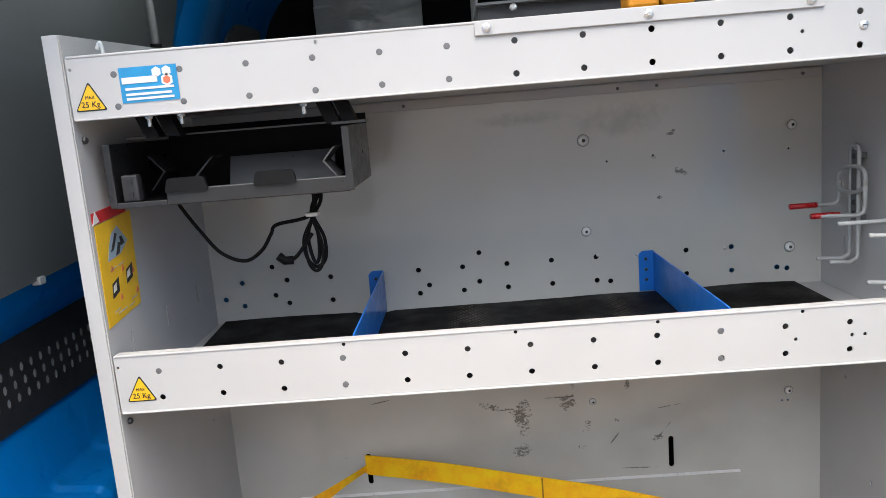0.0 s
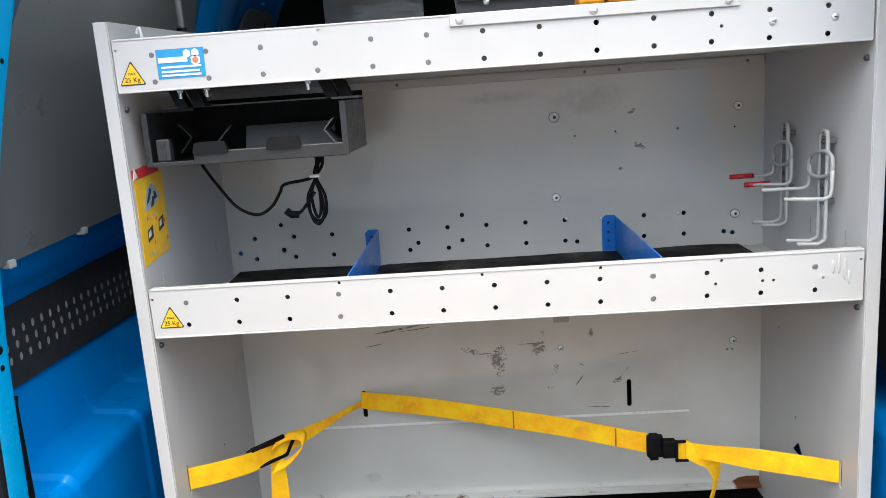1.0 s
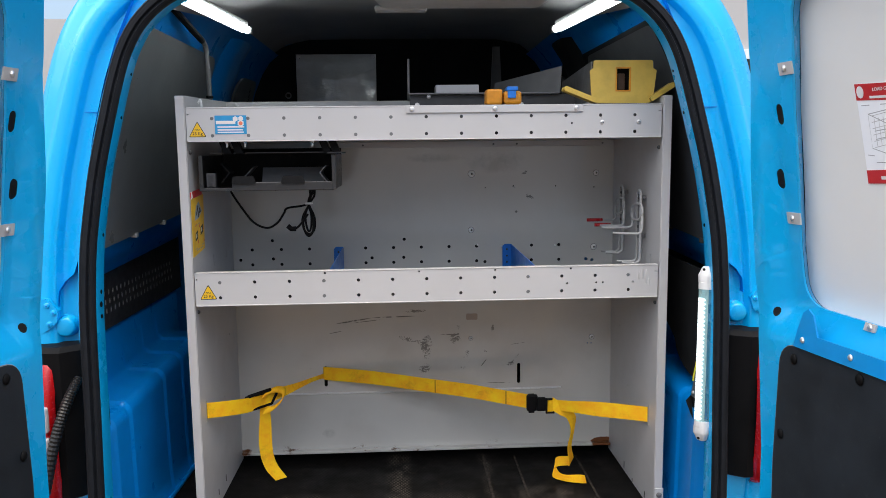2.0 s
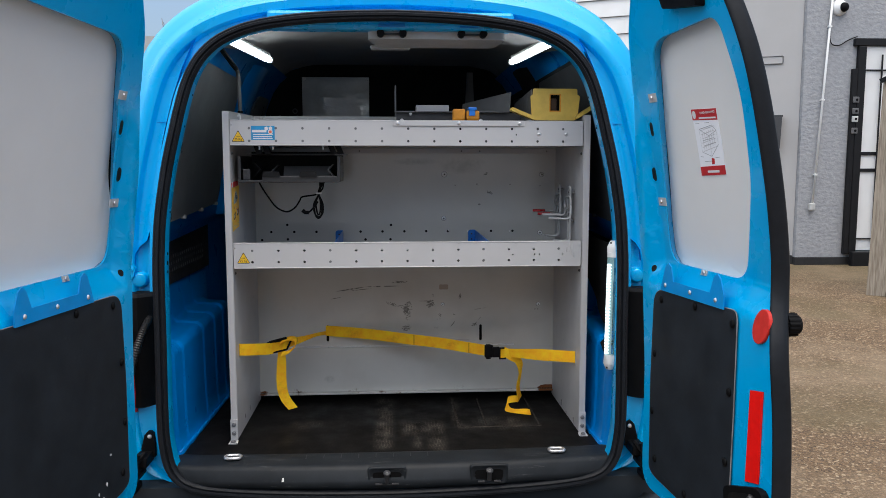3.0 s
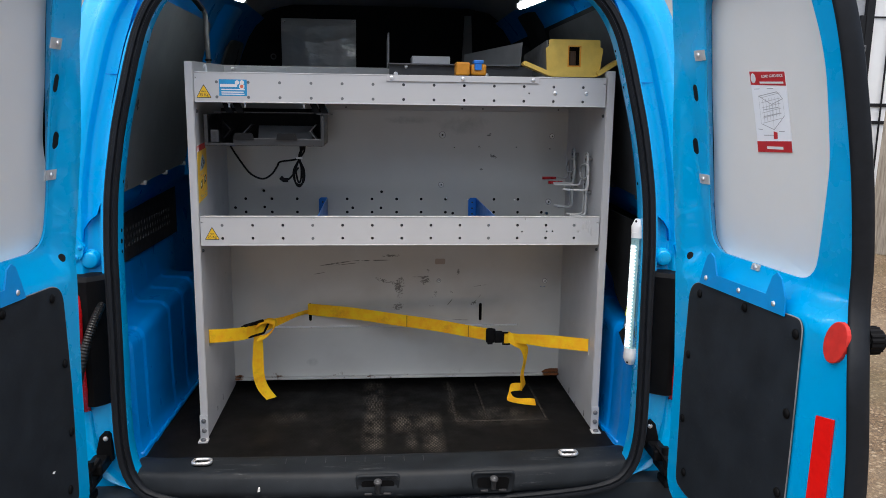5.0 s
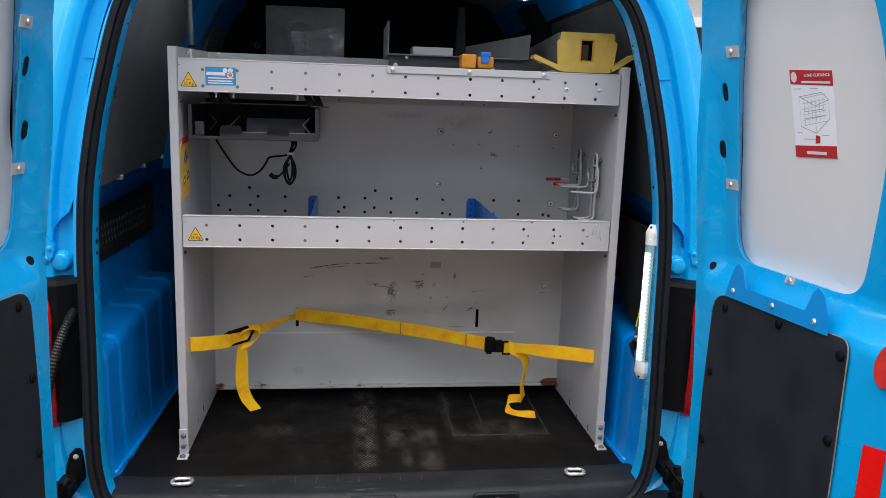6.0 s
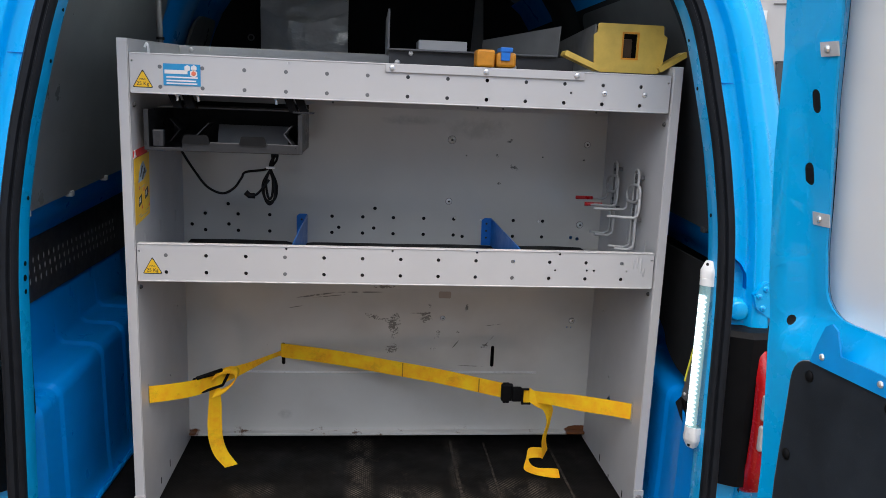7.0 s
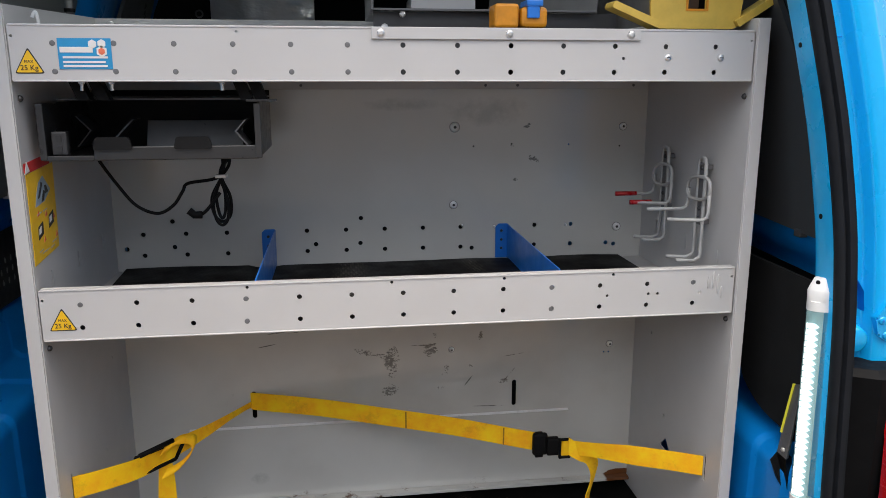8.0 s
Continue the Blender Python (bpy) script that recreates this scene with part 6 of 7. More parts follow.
part("latch_box", box(bmesh.new(), TX0 + 0.010, TX0 + 0.030, TY0 + 0.006, TY0 + 0.020, TZ0 + 0.006, TZ0 + 0.038, bevel=0.002), black_metal, tray, "grey sliding latch")
for z in (TZ0 + 0.014, TZ0 + 0.029):
    part("latch_hole", boxed(TX0 + 0.0165, TX0 + 0.0235, TY0 + 0.0045, TY0 + 0.0055, z - 0.004, z + 0.004), tray_paint, tray)
bm = bmesh.new()
prism(bm, [(-0.445, 0.10, TZ0 + 0.002), (-0.445, 0.15, TZ0 + 0.002), (-0.40, 0.15, TZ0 + 0.05), (-0.40, 0.11, TZ0 + 0.05)], (0.003, 0, 0))
part("inner_bracket", bm, tray_paint, tray)
bm = bmesh.new()
prism(bm, [(-0.385, 0.125, TZ0 + 0.004), (-0.245, 0.125, TZ0 + 0.004), (-0.245, 0.145, TZ0 + 0.047), (-0.385, 0.145, TZ0 + 0.047)], (0, 0.003, 0))
part("inner_plate", bm, plate_grey, tray, "mid grey inner plate")
for pts in (((-0.232, 0.05, TZ0 + 0.052), (-0.246, 0.05, TZ0 + 0.036), (-0.230, 0.05, TZ0 + 0.016)), ((-0.462, 0.06, TZ0 + 0.058), (-0.444, 0.06, TZ0 + 0.038), (-0.462, 0.06, TZ0 + 0.016))):
    bm = bmesh.new()
    rings = [[Vector(p) + Vector((dx, dy, 0)) for dx, dy in ((0, 0), (0.0025, 0), (0.0025, 0.05), (0, 0.05))] for p in pts]
    vs = loft(bm, rings)
    bm.faces.new(vs[0][::-1])
    bm.faces.new(vs[-1])
    # left spring in black, its right-hand twin in grey
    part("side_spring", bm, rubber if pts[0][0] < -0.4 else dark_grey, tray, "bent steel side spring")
for x in (-0.445, -0.420, -0.232, -0.212):
    bm = bmesh.new()
    prism(bm, [(x, 0.025, TZ1 + 0.004), (x + 0.016, 0.025, TZ1 + 0.004), (x + 0.006, 0.025, 1.427), (x - 0.010, 0.025, 1.427)], (0, 0.02, 0))
    part("hanger", bm, black_plastic, tray, "black hanger strap")
part("hanger_tab", boxed(-0.225, -0.185, 0.022, 0.045, TZ1 + 0.002, TZ1 + 0.005), tray_paint, tray)
for x in (-0.436, -0.398, -0.255):
    bm = rod(bmesh.new(), (x, 0.02, 1.4265), (x, 0.02, 1.415), 0.0026, 8)
    dome(bm, (x, 0.02, 1.4265), (0, 0, -1), 0.0048, 0.004, 6)
    part("hanger_bolt", bm, steel, tray)

# black cable that hangs from the tray
cable = thing("cable", (-0.30, 0.12, 1.24), "thin black cable coiled and tied under the tray", "cable")
line = smooth_path([(-0.450, 0.12, 1.322), (-0.446, 0.12, 1.310), (-0.424, 0.12, 1.275), (-0.400, 0.12, 1.244), (-0.370, 0.12, 1.231), (-0.346, 0.12, 1.243), (-0.331, 0.12, 1.264), (-0.322, 0.12, 1.276), (-0.281, 0.12, 1.283), (-0.262, 0.12, 1.300), (-0.258, 0.12, 1.322)], 7)
part("cable_run", tube(bmesh.new(), line, 0.0025, 8), black_plastic, cable, "", True)
for k, (dx, dz) in enumerate(((0, 0), (0.004, 0.010), (-0.003, 0.004))):
    line = smooth_path([(-0.268 + dx, 0.118 + 0.004 * k, 1.322), (-0.271, 0.118 + 0.004 * k, 1.290), (-0.286 + dx, 0.118 + 0.004 * k, 1.250 + dz), (-0.284 + dx, 0.118 + 0.004 * k, 1.222 + dz), (-0.275, 0.118 + 0.004 * k, 1.211 + dz), (-0.266 - dx, 0.118 + 0.004 * k, 1.222 + dz), (-0.265 - dx, 0.118 + 0.004 * k, 1.250 + dz), (-0.274, 0.118 + 0.004 * k, 1.290), (-0.258 - dx, 0.118 + 0.004 * k, 1.322)], 7)
    part("coil", tube(bmesh.new(), line, 0.0025, 8), black_plastic, cable, "", True)
line = smooth_path([(-0.275, 0.114, 1.262), (-0.287, 0.112, 1.246), (-0.300, 0.110, 1.232), (-0.312, 0.110, 1.228)], 6)
part("cable_end", tube(bmesh.new(), line, 0.0025, 8), black_plastic, cable, "", True)
part("plug", tube(bmesh.new(), [(-0.303, 0.110, 1.229), (-0.314, 0.110, 1.229), (-0.322, 0.110, 1.236)], 0.0058, 10), black_plastic, cable, "black moulded plug", True)
part("cable_tie", box(bmesh.new(), -0.281, -0.265, 0.112, 0.132, 1.284, 1.289, bevel=0.001), white_plastic, cable, "white cable tie")
cable.location.x -= 0.006


# ---------------------------------------------------------------- yellow lashing strap
strap = thing("lashing_strap", (0.0, 0.3, 0.79), "soiled yellow webbing strap with black buckle across the rack", "strap")
WID = 0.036


def web(name, pts, wides, per=8, label=""):
    P = smooth_path(pts, per)
    W = smooth_path([Vector(w) for w in wides], per)
    return part(name, ribbon(bmesh.new(), P, W, 0.0016), strap_web, strap, label)


up = (0, 0, WID)
web("webbing", [(-0.515, 0.048, 0.824), (-0.48, 0.085, 0.815), (-0.44, 0.135, 0.805), (-0.405, 0.19, 0.800)], [up, up, (0.002, 0, WID), (0.004, 0, WID * 0.9)])
web("webbing", [(-0.425, 0.165, 0.801), (-0.385, 0.212, 0.806), (-0.350, 0.262, 0.806), (-0.315, 0.32, 0.806), (-0.292, 0.372, 0.800), (-0.285, 0.386, 0.797)], [(0.0, 0.004, WID * 0.7), (0, 0.01, WID * 0.72), (0.0, 0.014, WID * 0.45), (0.004, 0.012, WID * 0.3), (0.004, 0, WID * 0.35), (0.004, 0, WID * 0.4)])
web("webbing", [(-0.288, 0.384, 0.806), (-0.272, 0.376, 0.806), (-0.15, 0.338, 0.803), (-0.02, 0.296, 0.794), (0.10, 0.256, 0.786), (0.20, 0.220, 0.776), (0.245, 0.203, 0.772)], [(0, 0, WID * 0.9), up, up, up, up, up, up])
web("webbing", [(0.285, 0.185, 0.767), (0.33, 0.160, 0.772), (0.40, 0.120, 0.776), (0.46, 0.083, 0.780), (0.502, 0.054, 0.783)], [(0, 0, WID * 0.95), (0, -0.004, WID * 0.8), up, up, up])
for x, y, z in ((0.012, 0.2845, 0.792), (0.19, 0.2225, 0.777)):
    part("stitching", boxed(x - 0.0012, x + 0.0012, y - 0.0016, y - 0.0004, z - 0.017, z + 0.017), seam_thread, strap, "brown stitched seam")
# left ladder lock with loop
bm = bmesh.new()
for a, b in (((-0.446, 0.134, 0.823), (-0.380, 0.205, 0.820)), ((-0.440, 0.142, 0.788), (-0.396, 0.192, 0.788)), ((-0.446, 0.134, 0.823), (-0.440, 0.142, 0.788)), ((-0.380, 0.205, 0.820), (-0.396, 0.192, 0.788))):
    rod(bm, a, b, 0.0032, 8)
rod(bm, (-0.440, 0.136, 0.825), (-0.396, 0.184, 0.827), 0.0042, 8)
part("ladder_lock", bm, black_plastic, strap, "black plastic ladder lock", True)
loop = smooth_path([(-0.410, 0.165, 0.818), (-0.388, 0.190, 0.824), (-0.368, 0.205, 0.816), (-0.368, 0.198, 0.800), (-0.385, 0.172, 0.786), (-0.408, 0.15, 0.782)], 6)
part("webbing_loop", ribbon(bmesh.new(), loop, [(0.006, 0.018, 0.010)] * len(loop), 0.0016), strap_web, strap, "", True)
# stiff hanging tail that curls at its end
pts = [(-0.410, 0.178, 0.786), (-0.411, 0.180, 0.745), (-0.413, 0.182, 0.700), (-0.411, 0.184, 0.660), (-0.400, 0.184, 0.626), (-0.378, 0.182, 0.597)]
web("tail", pts, [(0.022, 0.004, 0), (0.028, 0.004, 0), (0.031, 0.004, 0.001), (0.031, 0.003, 0.005), (0.029, 0.002, 0.010), (0.028, 0.001, 0.008)])
# side-release buckle
bm = box(bmesh.new(), 0.238, 0.266, 0.186, 0.198, 0.751, 0.793, bevel=0.004)
box(bm, 0.262, 0.285, 0.176, 0.190, 0.754, 0.788, bevel=0.003)
for z in (0.749, 0.790):
    box(bm, 0.243, 0.258, 0.188, 0.199, z - 0.003, z + 0.004, bevel=0.0015)
bk = part("buckle", bm, black_plastic, strap, "black plastic side-release buckle")
for x in (0.284, 0.302):
    part("buckle_bar", boxed(x, x + 0.004, 0.174, 0.181, 0.748, 0.787, bevel=0.001), black_plastic, bk)
part("buckle_rim", boxed(0.284, 0.306, 0.1745, 0.180, 0.783, 0.787, bevel=0.001), black_plastic, bk)
part("buckle_rim", boxed(0.284, 0.306, 0.1745, 0.180, 0.748, 0.752, bevel=0.001), black_plastic, bk)
pts = [(0.300, 0.170, 0.775), (0.325, 0.168, 0.758), (0.348, 0.175, 0.738), (0.354, 0.185, 0.70), (0.350, 0.20, 0.65), (0.358, 0.215, 0.605), (0.352, 0.235, 0.598), (0.325, 0.245, 0.590), (0.318, 0.225, 0.570), (0.335, 0.195, FLOOR + 0.010), (0.372, 0.185, FLOOR + 0.010), (0.390, 0.190, FLOOR + 0.006)]
web("tail", pts, [(0, 0, 0.034), (0.012, 0, 0.024), (0.022, 0.004, 0.008), (0.010, 0.008, 0.0), (0.012, 0.012, 0), (0.014, 0.016, 0.012), (0.006, 0.020, 0.016), (0.004, 0.022, 0.016), (0.016, 0.018, 0.010), (0.008, 0.026, 0.004), (0.004, 0.026, 0.010), (0, 0.02, 0.012)], 7)


# ---------------------------------------------------------------- things on the top shelf
caddy = thing("tool_caddy", (0.42, 0.1, 1.431), "yellow plastic tool caddy on the top shelf", "caddy")
bm = bmesh.new()
lp = rounded([(0.354, 1.502, 0.014), (0.488, 1.502, 0.014), (0.496, 1.572, 0.003), (0.488, 1.577, 0.002), (0.487, 1.594, 0.004), (0.357, 1.594, 0.004), (0.356, 1.577, 0.002), (0.349, 1.572, 0.003)], 4)
win = [(0.408, 1.530), (0.436, 1.530), (0.436, 1.576), (0.408, 1.576)]
front = part("front_panel", creased(plate([[(p.x, 0.028, p.y) for p in lp], [(x, 0.028, z) for x, z in win]], (0, 0.005, 0)), 30), yellow_plastic, caddy)
part("window_frame", plate([[(x, 0.0265, z) for x, z in ((0.405, 1.527), (0.439, 1.527), (0.439, 1.579), (0.405, 1.579))], [(x, 0.0265, z) for x, z in win]], (0, 0.002, 0)), yellow_dark, front)
part("latch_tongue", box(bmesh.new(), 0.411, 0.428, 0.034, 0.050, 1.530, 1.566, bevel=0.002), brown_plastic, front, "dark brown latch tongue in the window")
part("block", boxed(0.358, 0.486, 0.052, 0.056, 1.506, 1.590), black_plastic, caddy)
part("base", boxed(0.36, 0.48, 0.034, 0.33, 1.431, 1.503, bevel=0.004), dark_grey, caddy)
for x in (0.352, 0.489):
    bm = bmesh.new()
    prism(bm, [(x, 0.034, 1.507), (x, 0.34, 1.507), (x, 0.34, 1.575), (x, 0.034, 1.592)], (0.003, 0, 0))
    part("side_panel", bm, dark_grey, caddy, "dark grey sheet side")
for a, b in (((0.292, 1.535), (0.362, 1.507)), ((0.536, 1.543), (0.482, 1.509))):
    d = (Vector((b[0] - a[0], 0, b[1] - a[1]))).normalized()
    n = Vector((-d.z, 0, d.x)) * 0.0052
    p, q = Vector((a[0], 0.022, a[1])), Vector((b[0], 0.022, b[1]))
    bm = bmesh.new()
    lp = rounded([((p + n).x, (p + n).z, 0.004), ((q + n).x, (q + n).z, 0.002), ((q - n).x, (q - n).z, 0.002), ((p - n).x, (p - n).z, 0.004)], 4)
    prism(bm, [(v.x, 0.018, v.y) for v in lp], (0, 0.034, 0))
    part("arm", bm, yellow_plastic, caddy, "yellow angled arm")

channel = thing("metal_channel", (0.13, 0.2, 1.431), "dark grey folded metal channel lying on the top shelf", "channel")
part("upright_flange", boxed(-0.047, -0.043, 0.12, 0.36, 1.531, 1.610, bevel=0.001), dark_grey, channel)
part("channel_floor", boxed(-0.043, 0.300, 0.12, 0.36, 1.531, 1.534), dark_grey, channel)
part("channel_web", boxed(-0.043, 0.340, 0.135, 0.14, 1.431, 1.530), black_metal, channel)
bm = bmesh.new()
prism(bm, [(0.300, 0.12, 1.531), (0.304, 0.12, 1.592), (0.180, 0.36, 1.575), (0.176, 0.36, 1.531)], (0.002, 0, 0))
part("side_flange", bm, dark_grey, channel)
part("screw", dome(bmesh.new(), (0.0, 0.118, 1.525), (0, -1, 0), 0.005, 0.005, 8), steel, channel)
for x in (-0.026, 0.215):
    part("screw", dome(bmesh.new(), (x, 0.135, 1.507), (0, -1, 0), 0.006, 0.004, 8), steel, channel)
tagged(part("grey_block", box(bmesh.new(), 0.018, 0.120, 0.17, 0.25, 1.534, 1.556, bevel=0.002), grey_paint), "small grey metal block in the channel", "block")

clampy = thing("amber_clip", (0.16, 0.04, 1.431), "amber plastic clip with a blue insert behind the lip", "clip")
part("jaw", box(bmesh.new(), 0.122, 0.157, 0.025, 0.07, 1.501, 1.534, bevel=0.004), yellow_dark, clampy)
part("jaw", box(bmesh.new(), 0.160, 0.199, 0.025, 0.07, 1.501, 1.530, bevel=0.006), yellow_dark, clampy)
# made-up base, black to darken the hole in front of it
part("clip_base", box(bmesh.new(), 0.124, 0.197, 0.027, 0.068, 1.431, 1.5005, bevel=0.003), black_plastic, clampy, "black base added so the lip hole looks dark")
bm = box(bmesh.new(), 0.168, 0.186, 0.020, 0.05, 1.514, 1.537, bevel=0.002)
box(bm, 0.166, 0.190, 0.018, 0.060, 1.530, 1.539, bevel=0.002)
part("insert", bm, blue_plate, clampy, "blue plastic insert")

pole = thing("bent_pole", (-0.560, 0.33, 1.431), "bent grey steel pole standing behind the top shelf", "pole")
part("upright", tube(bmesh.new(), smooth_path([(-0.559, 0.40, 1.40), (-0.561, 0.40, 1.55), (-0.564, 0.40, 1.660), (-0.565, 0.388, 1.682), (-0.566, 0.355, 1.690)], 7), 0.0065, 10), dark_grey, pole, "", True)
part("collar", rod(bmesh.new(), (-0.561, 0.40, 1.545), (-0.561, 0.40, 1.551), 0.009), black_plastic, pole)
part("arm", rod(bmesh.new(), (-0.566, 0.37, 1.687), (-0.572, 0.15, 1.728), 0.008), black_plastic, pole)
bm = tube(bmesh.new(), smooth_path([(-0.494, 0.06, 1.44), (-0.496, 0.06, 1.506), (-0.499, 0.06, 1.518), (-0.503, 0.06, 1.511)], 5), 0.0023, 8)
tagged(part("wire_peg", bm, white_plastic), "white bent peg behind the top lip", "peg")
bm = tube(bmesh.new(), smooth_path([(0.545, 0.42, 1.30), (0.556, 0.42, 1.60), (0.556, 0.42, 1.72)], 5), 0.012, 8)
tagged(part("grey_strut", bm, dark_grey), "dark grey strut behind the rack", "strut")

pouch = thing("document_pouch", (-0.313, 1.36, 1.6), "grey vinyl pouch hung on the bulkhead", "pouch")
bm = bmesh.new()
rows_p = []
for j in range(9):
    v = j / 8
    rows_p.append([(-0.466 + 0.306 * i / 12 + 0.004 * (1 - v) * math.sin(i), 1.372 - 0.010 * math.sin(math.pi * i / 12) * (1 - v) - 0.003 * math.sin(i * 1.7 + j), 1.40 + (1.775 - 1.40) * v) for i in range(13)])
loft(bm, rows_p, close=False)
part("back_sheet", bm, vinyl, pouch, "", True)
bm = bmesh.new()
rows_p = []
for j in range(9):
    v = j / 8
    rows_p.append([(-0.464 + 0.302 * i / 12, 1.352 - 0.022 * math.sin(math.pi * i / 12) * (0.4 + 0.6 * v) - 0.005 * math.sin(i * 2.1 + j * 0.9), 1.40 + (1.725 - 0.05 * math.sin(math.pi * i / 12) - 1.40) * v) for i in range(13)])
loft(bm, rows_p, close=False)
part("front_pocket", bm, vinyl, pouch, "sagging front pocket", True)
for x in (-0.455, -0.172):
    part("eyelet", dome(bmesh.new(), (x, 1.366, 1.765), (0, -1, 0), 0.008, 0.004, 10), steel, pouch)


# ---------------------------------------------------------------- lamps
def strip_light(sx):
    a, b = Vector((CX + sx * 0.456, 0.010, 1.723)), Vector((CX + sx * 0.417, 0.475, 1.730))
    g = thing("strip_light", (a + b) / 2, "lit white strip light under the roof lining", "strip light", "roof lights")
    part("diffuser", tube(bmesh.new(), [a, b], 0.0100, 12), led_white, g, "glowing white diffuser", True)
    d = (b - a).normalized()
    for p, q in ((a - d * 0.02, a), (b, b + d * 0.02)):
        part("end_cap", tube(bmesh.new(), [p, q], 0.0125, 4), white_plastic, g, "", True)
    # unseen shield added so the diffuser doesn't brighten the side wall
    bm = bmesh.new()
    o, h = Vector((sx * 0.0125, 0, -0.008)), Vector((0, 0, 0.026))
    prism(bm, [a + o, b + o, b + o + h, a + o + h], (sx * 0.003, 0, 0))
    part("reflector", bm, white_plastic, g, "white shield added to keep lamp light off the wall")
    part("mount", tube(bmesh.new(), [a + Vector((0, 0.02, 0.013)), b + Vector((0, -0.02, 0.013))], 0.008, 8), white_plastic, g)


strip_light(-1)
strip_light(1)

lampt = thing("led_tube_lamp", (0.566, -0.135, 0.97), "lit clear LED tube lamp with white end caps on the pillar", "tube lamp")
A, B = Vector((0.552, -0.148, 0.798)), Vector((0.564, -0.120, 1.160))
ax = (B - A).normalized()
U0 = Vector((-0.85, -0.53, 0))
U0 = (U0 - ax * U0.dot(ax)).normalized()
W0 = ax.cross(U0)


def half_tube(bm, r, a0, a1, n=10):
    rings = [[p + (U0 * math.cos(a0 + (a1 - a0) * k / n) + W0 * math.sin(a0 + (a1 - a0) * k / n)) * r for k in range(n + 1)] for p in (A + ax * 0.04, B - ax * 0.045)]
    loft(bm, rings, close=False)
    return bm


part("led_board", half_tube(bmesh.new(), 0.0120, -1.9, 0.9), led_board, lampt, "white board behind the chips", True)
chip = bmesh.new()
prism(chip, [U0 * 0.0125 + W0 * w + ax * h for w, h in ((-0.0100, -0.0036), (0.0015, -0.0040), (0.0045, -0.0022), (0.0072, 0.0), (0.0045, 0.0022), (0.0015, 0.0040), (-0.0100, 0.0036))], U0 * 0.0012)
first = part("led_chip", chip, led_tube, lampt, "")
s0, step = 0.048, 0.0088
first.location = A + ax * s0
for k in range(1, int(((B - A).length - 0.1) / step)):
    again(first, A + ax * (s0 + k * step), lampt)
cover = part("clear_cover", half_tube(bmesh.new(), 0.0165, 0, 2 * math.pi, 20), tube_clear, lampt, "clear ribbed tube cover", True)
for k in range(0, int(((B - A).length - 0.1) / step)):
    c = A + ax * (s0 + k * step)
    if k == 0:
        rib = part("cover_rib", tube(bmesh.new(), [(U0 * math.cos(t * math.pi / 6) + W0 * math.sin(t * math.pi / 6)) * 0.0167 for t in range(3, 9)], 0.0011, 5), tube_clear, cover, "", True)
        rib.location = c
    else:
        again(rib, c, cover)
for p, q, e in ((A + ax * 0.042, A, -1), (B - ax * 0.047, B, 1)):
    bm = bmesh.new()
    w, u = U0, W0
    rings = []
    for t, r, k in ((0, 0.0172, 1.0), (0.28, 0.0172, 1.0), (0.30, 0.0172, 0.7), (0.60, 0.0172, 0.6), (0.63, 0.0166, 0.55), (0.96, 0.0100, 0.5), (1.0, 0.0085, 0.5)):
        ring = []
        for i in range(20):
            c, d = math.cos(i * math.pi / 10), math.sin(i * math.pi / 10)
            c, d = math.copysign(abs(c) ** k, c), math.copysign(abs(d) ** k, d)
            ring.append(p + (q - p) * t + (u * c + w * d) * r * (1.0 if k == 1.0 else 0.93))
        rings.append(ring)
    vs = loft(bm, rings)
    bm.faces.new(vs[0][::-1])
    bm.faces.new(vs[-1])
    cap = part("end_cap", creased(bm, 30), white_plastic, lampt, "white end cap", True)
    part("cap_hole", dome(bmesh.new(), p + (q - p) * 0.86 + U0 * 0.0118, U0, 0.0032, 0.0006, 10), rubber, cap)

gadget = thing("hand_tool", (0.56, -0.08, 0.80), "grey hand tool with a yellow edge beside the wheel arch", "tool")
bm = prism(bmesh.new(), [(0.575, -0.066, 0.977), (0.562, -0.066, 0.898), (0.557, -0.066, 0.867), (0.553, -0.098, 0.870), (0.565, -0.098, 0.987)], (0.007, 0.004, 0))
bmesh.ops.bevel(bm, geom=list(bm.edges), offset=0.0012, segments=1, affect="EDGES")
part("case", bm, plate_grey, gadget)
part("yellow_edge", tube(bmesh.new(), [(0.5755, -0.0665, 0.978), (0.5625, -0.0665, 0.900)], 0.0032, 6), lemon_plastic, gadget, "thin yellow edge")
part("screw", dome(bmesh.new(), (0.5555, -0.085, 0.880), (-0.8, -0.4, 0), 0.004, 0.003, 8), steel, gadget)
bm = prism(bmesh.new(), [(0.545, -0.070, 0.857), (0.556, -0.068, 0.868), (0.553, -0.098, 0.870), (0.562, -0.100, 0.800), (0.568, -0.072, 0.796)], (0.014, 0.008, 0))
part("grip", bm, black_plastic, gadget, "black plastic holder")


# ---------------------------------------------------------------- the yard's things
pipe = thing("conduit_pipe", (WX + 0.2, WY - 0.03, GZ + 1.0), "white plastic conduit down the roughcast wall", "conduit")
part("pipe", rod(bmesh.new(), (WX + 0.150, WY - 0.03, GZ + 0.68), (WX + 0.285, WY - 0.03, GZ + 3.4), 0.0115), white_plastic, pipe, "", True)
for z in (0.98, 1.78, 2.55):
    part("pipe_clip", boxed(WX + 0.100 + 0.050 * z, WX + 0.134 + 0.050 * z, WY - 0.044, WY, GZ + z, GZ + z + 0.018), white_plastic, pipe)
part("socket", box(bmesh.new(), WX + 0.118, WX + 0.178, WY - 0.05, WY, GZ + 0.60, GZ + 0.68, bevel=0.012), grey_plastic, pipe)
cctv = thing("dome_camera", (WX + 0.35, WY - 0.06, GZ + 2.76), "white dome security camera on the wall", "security camera")
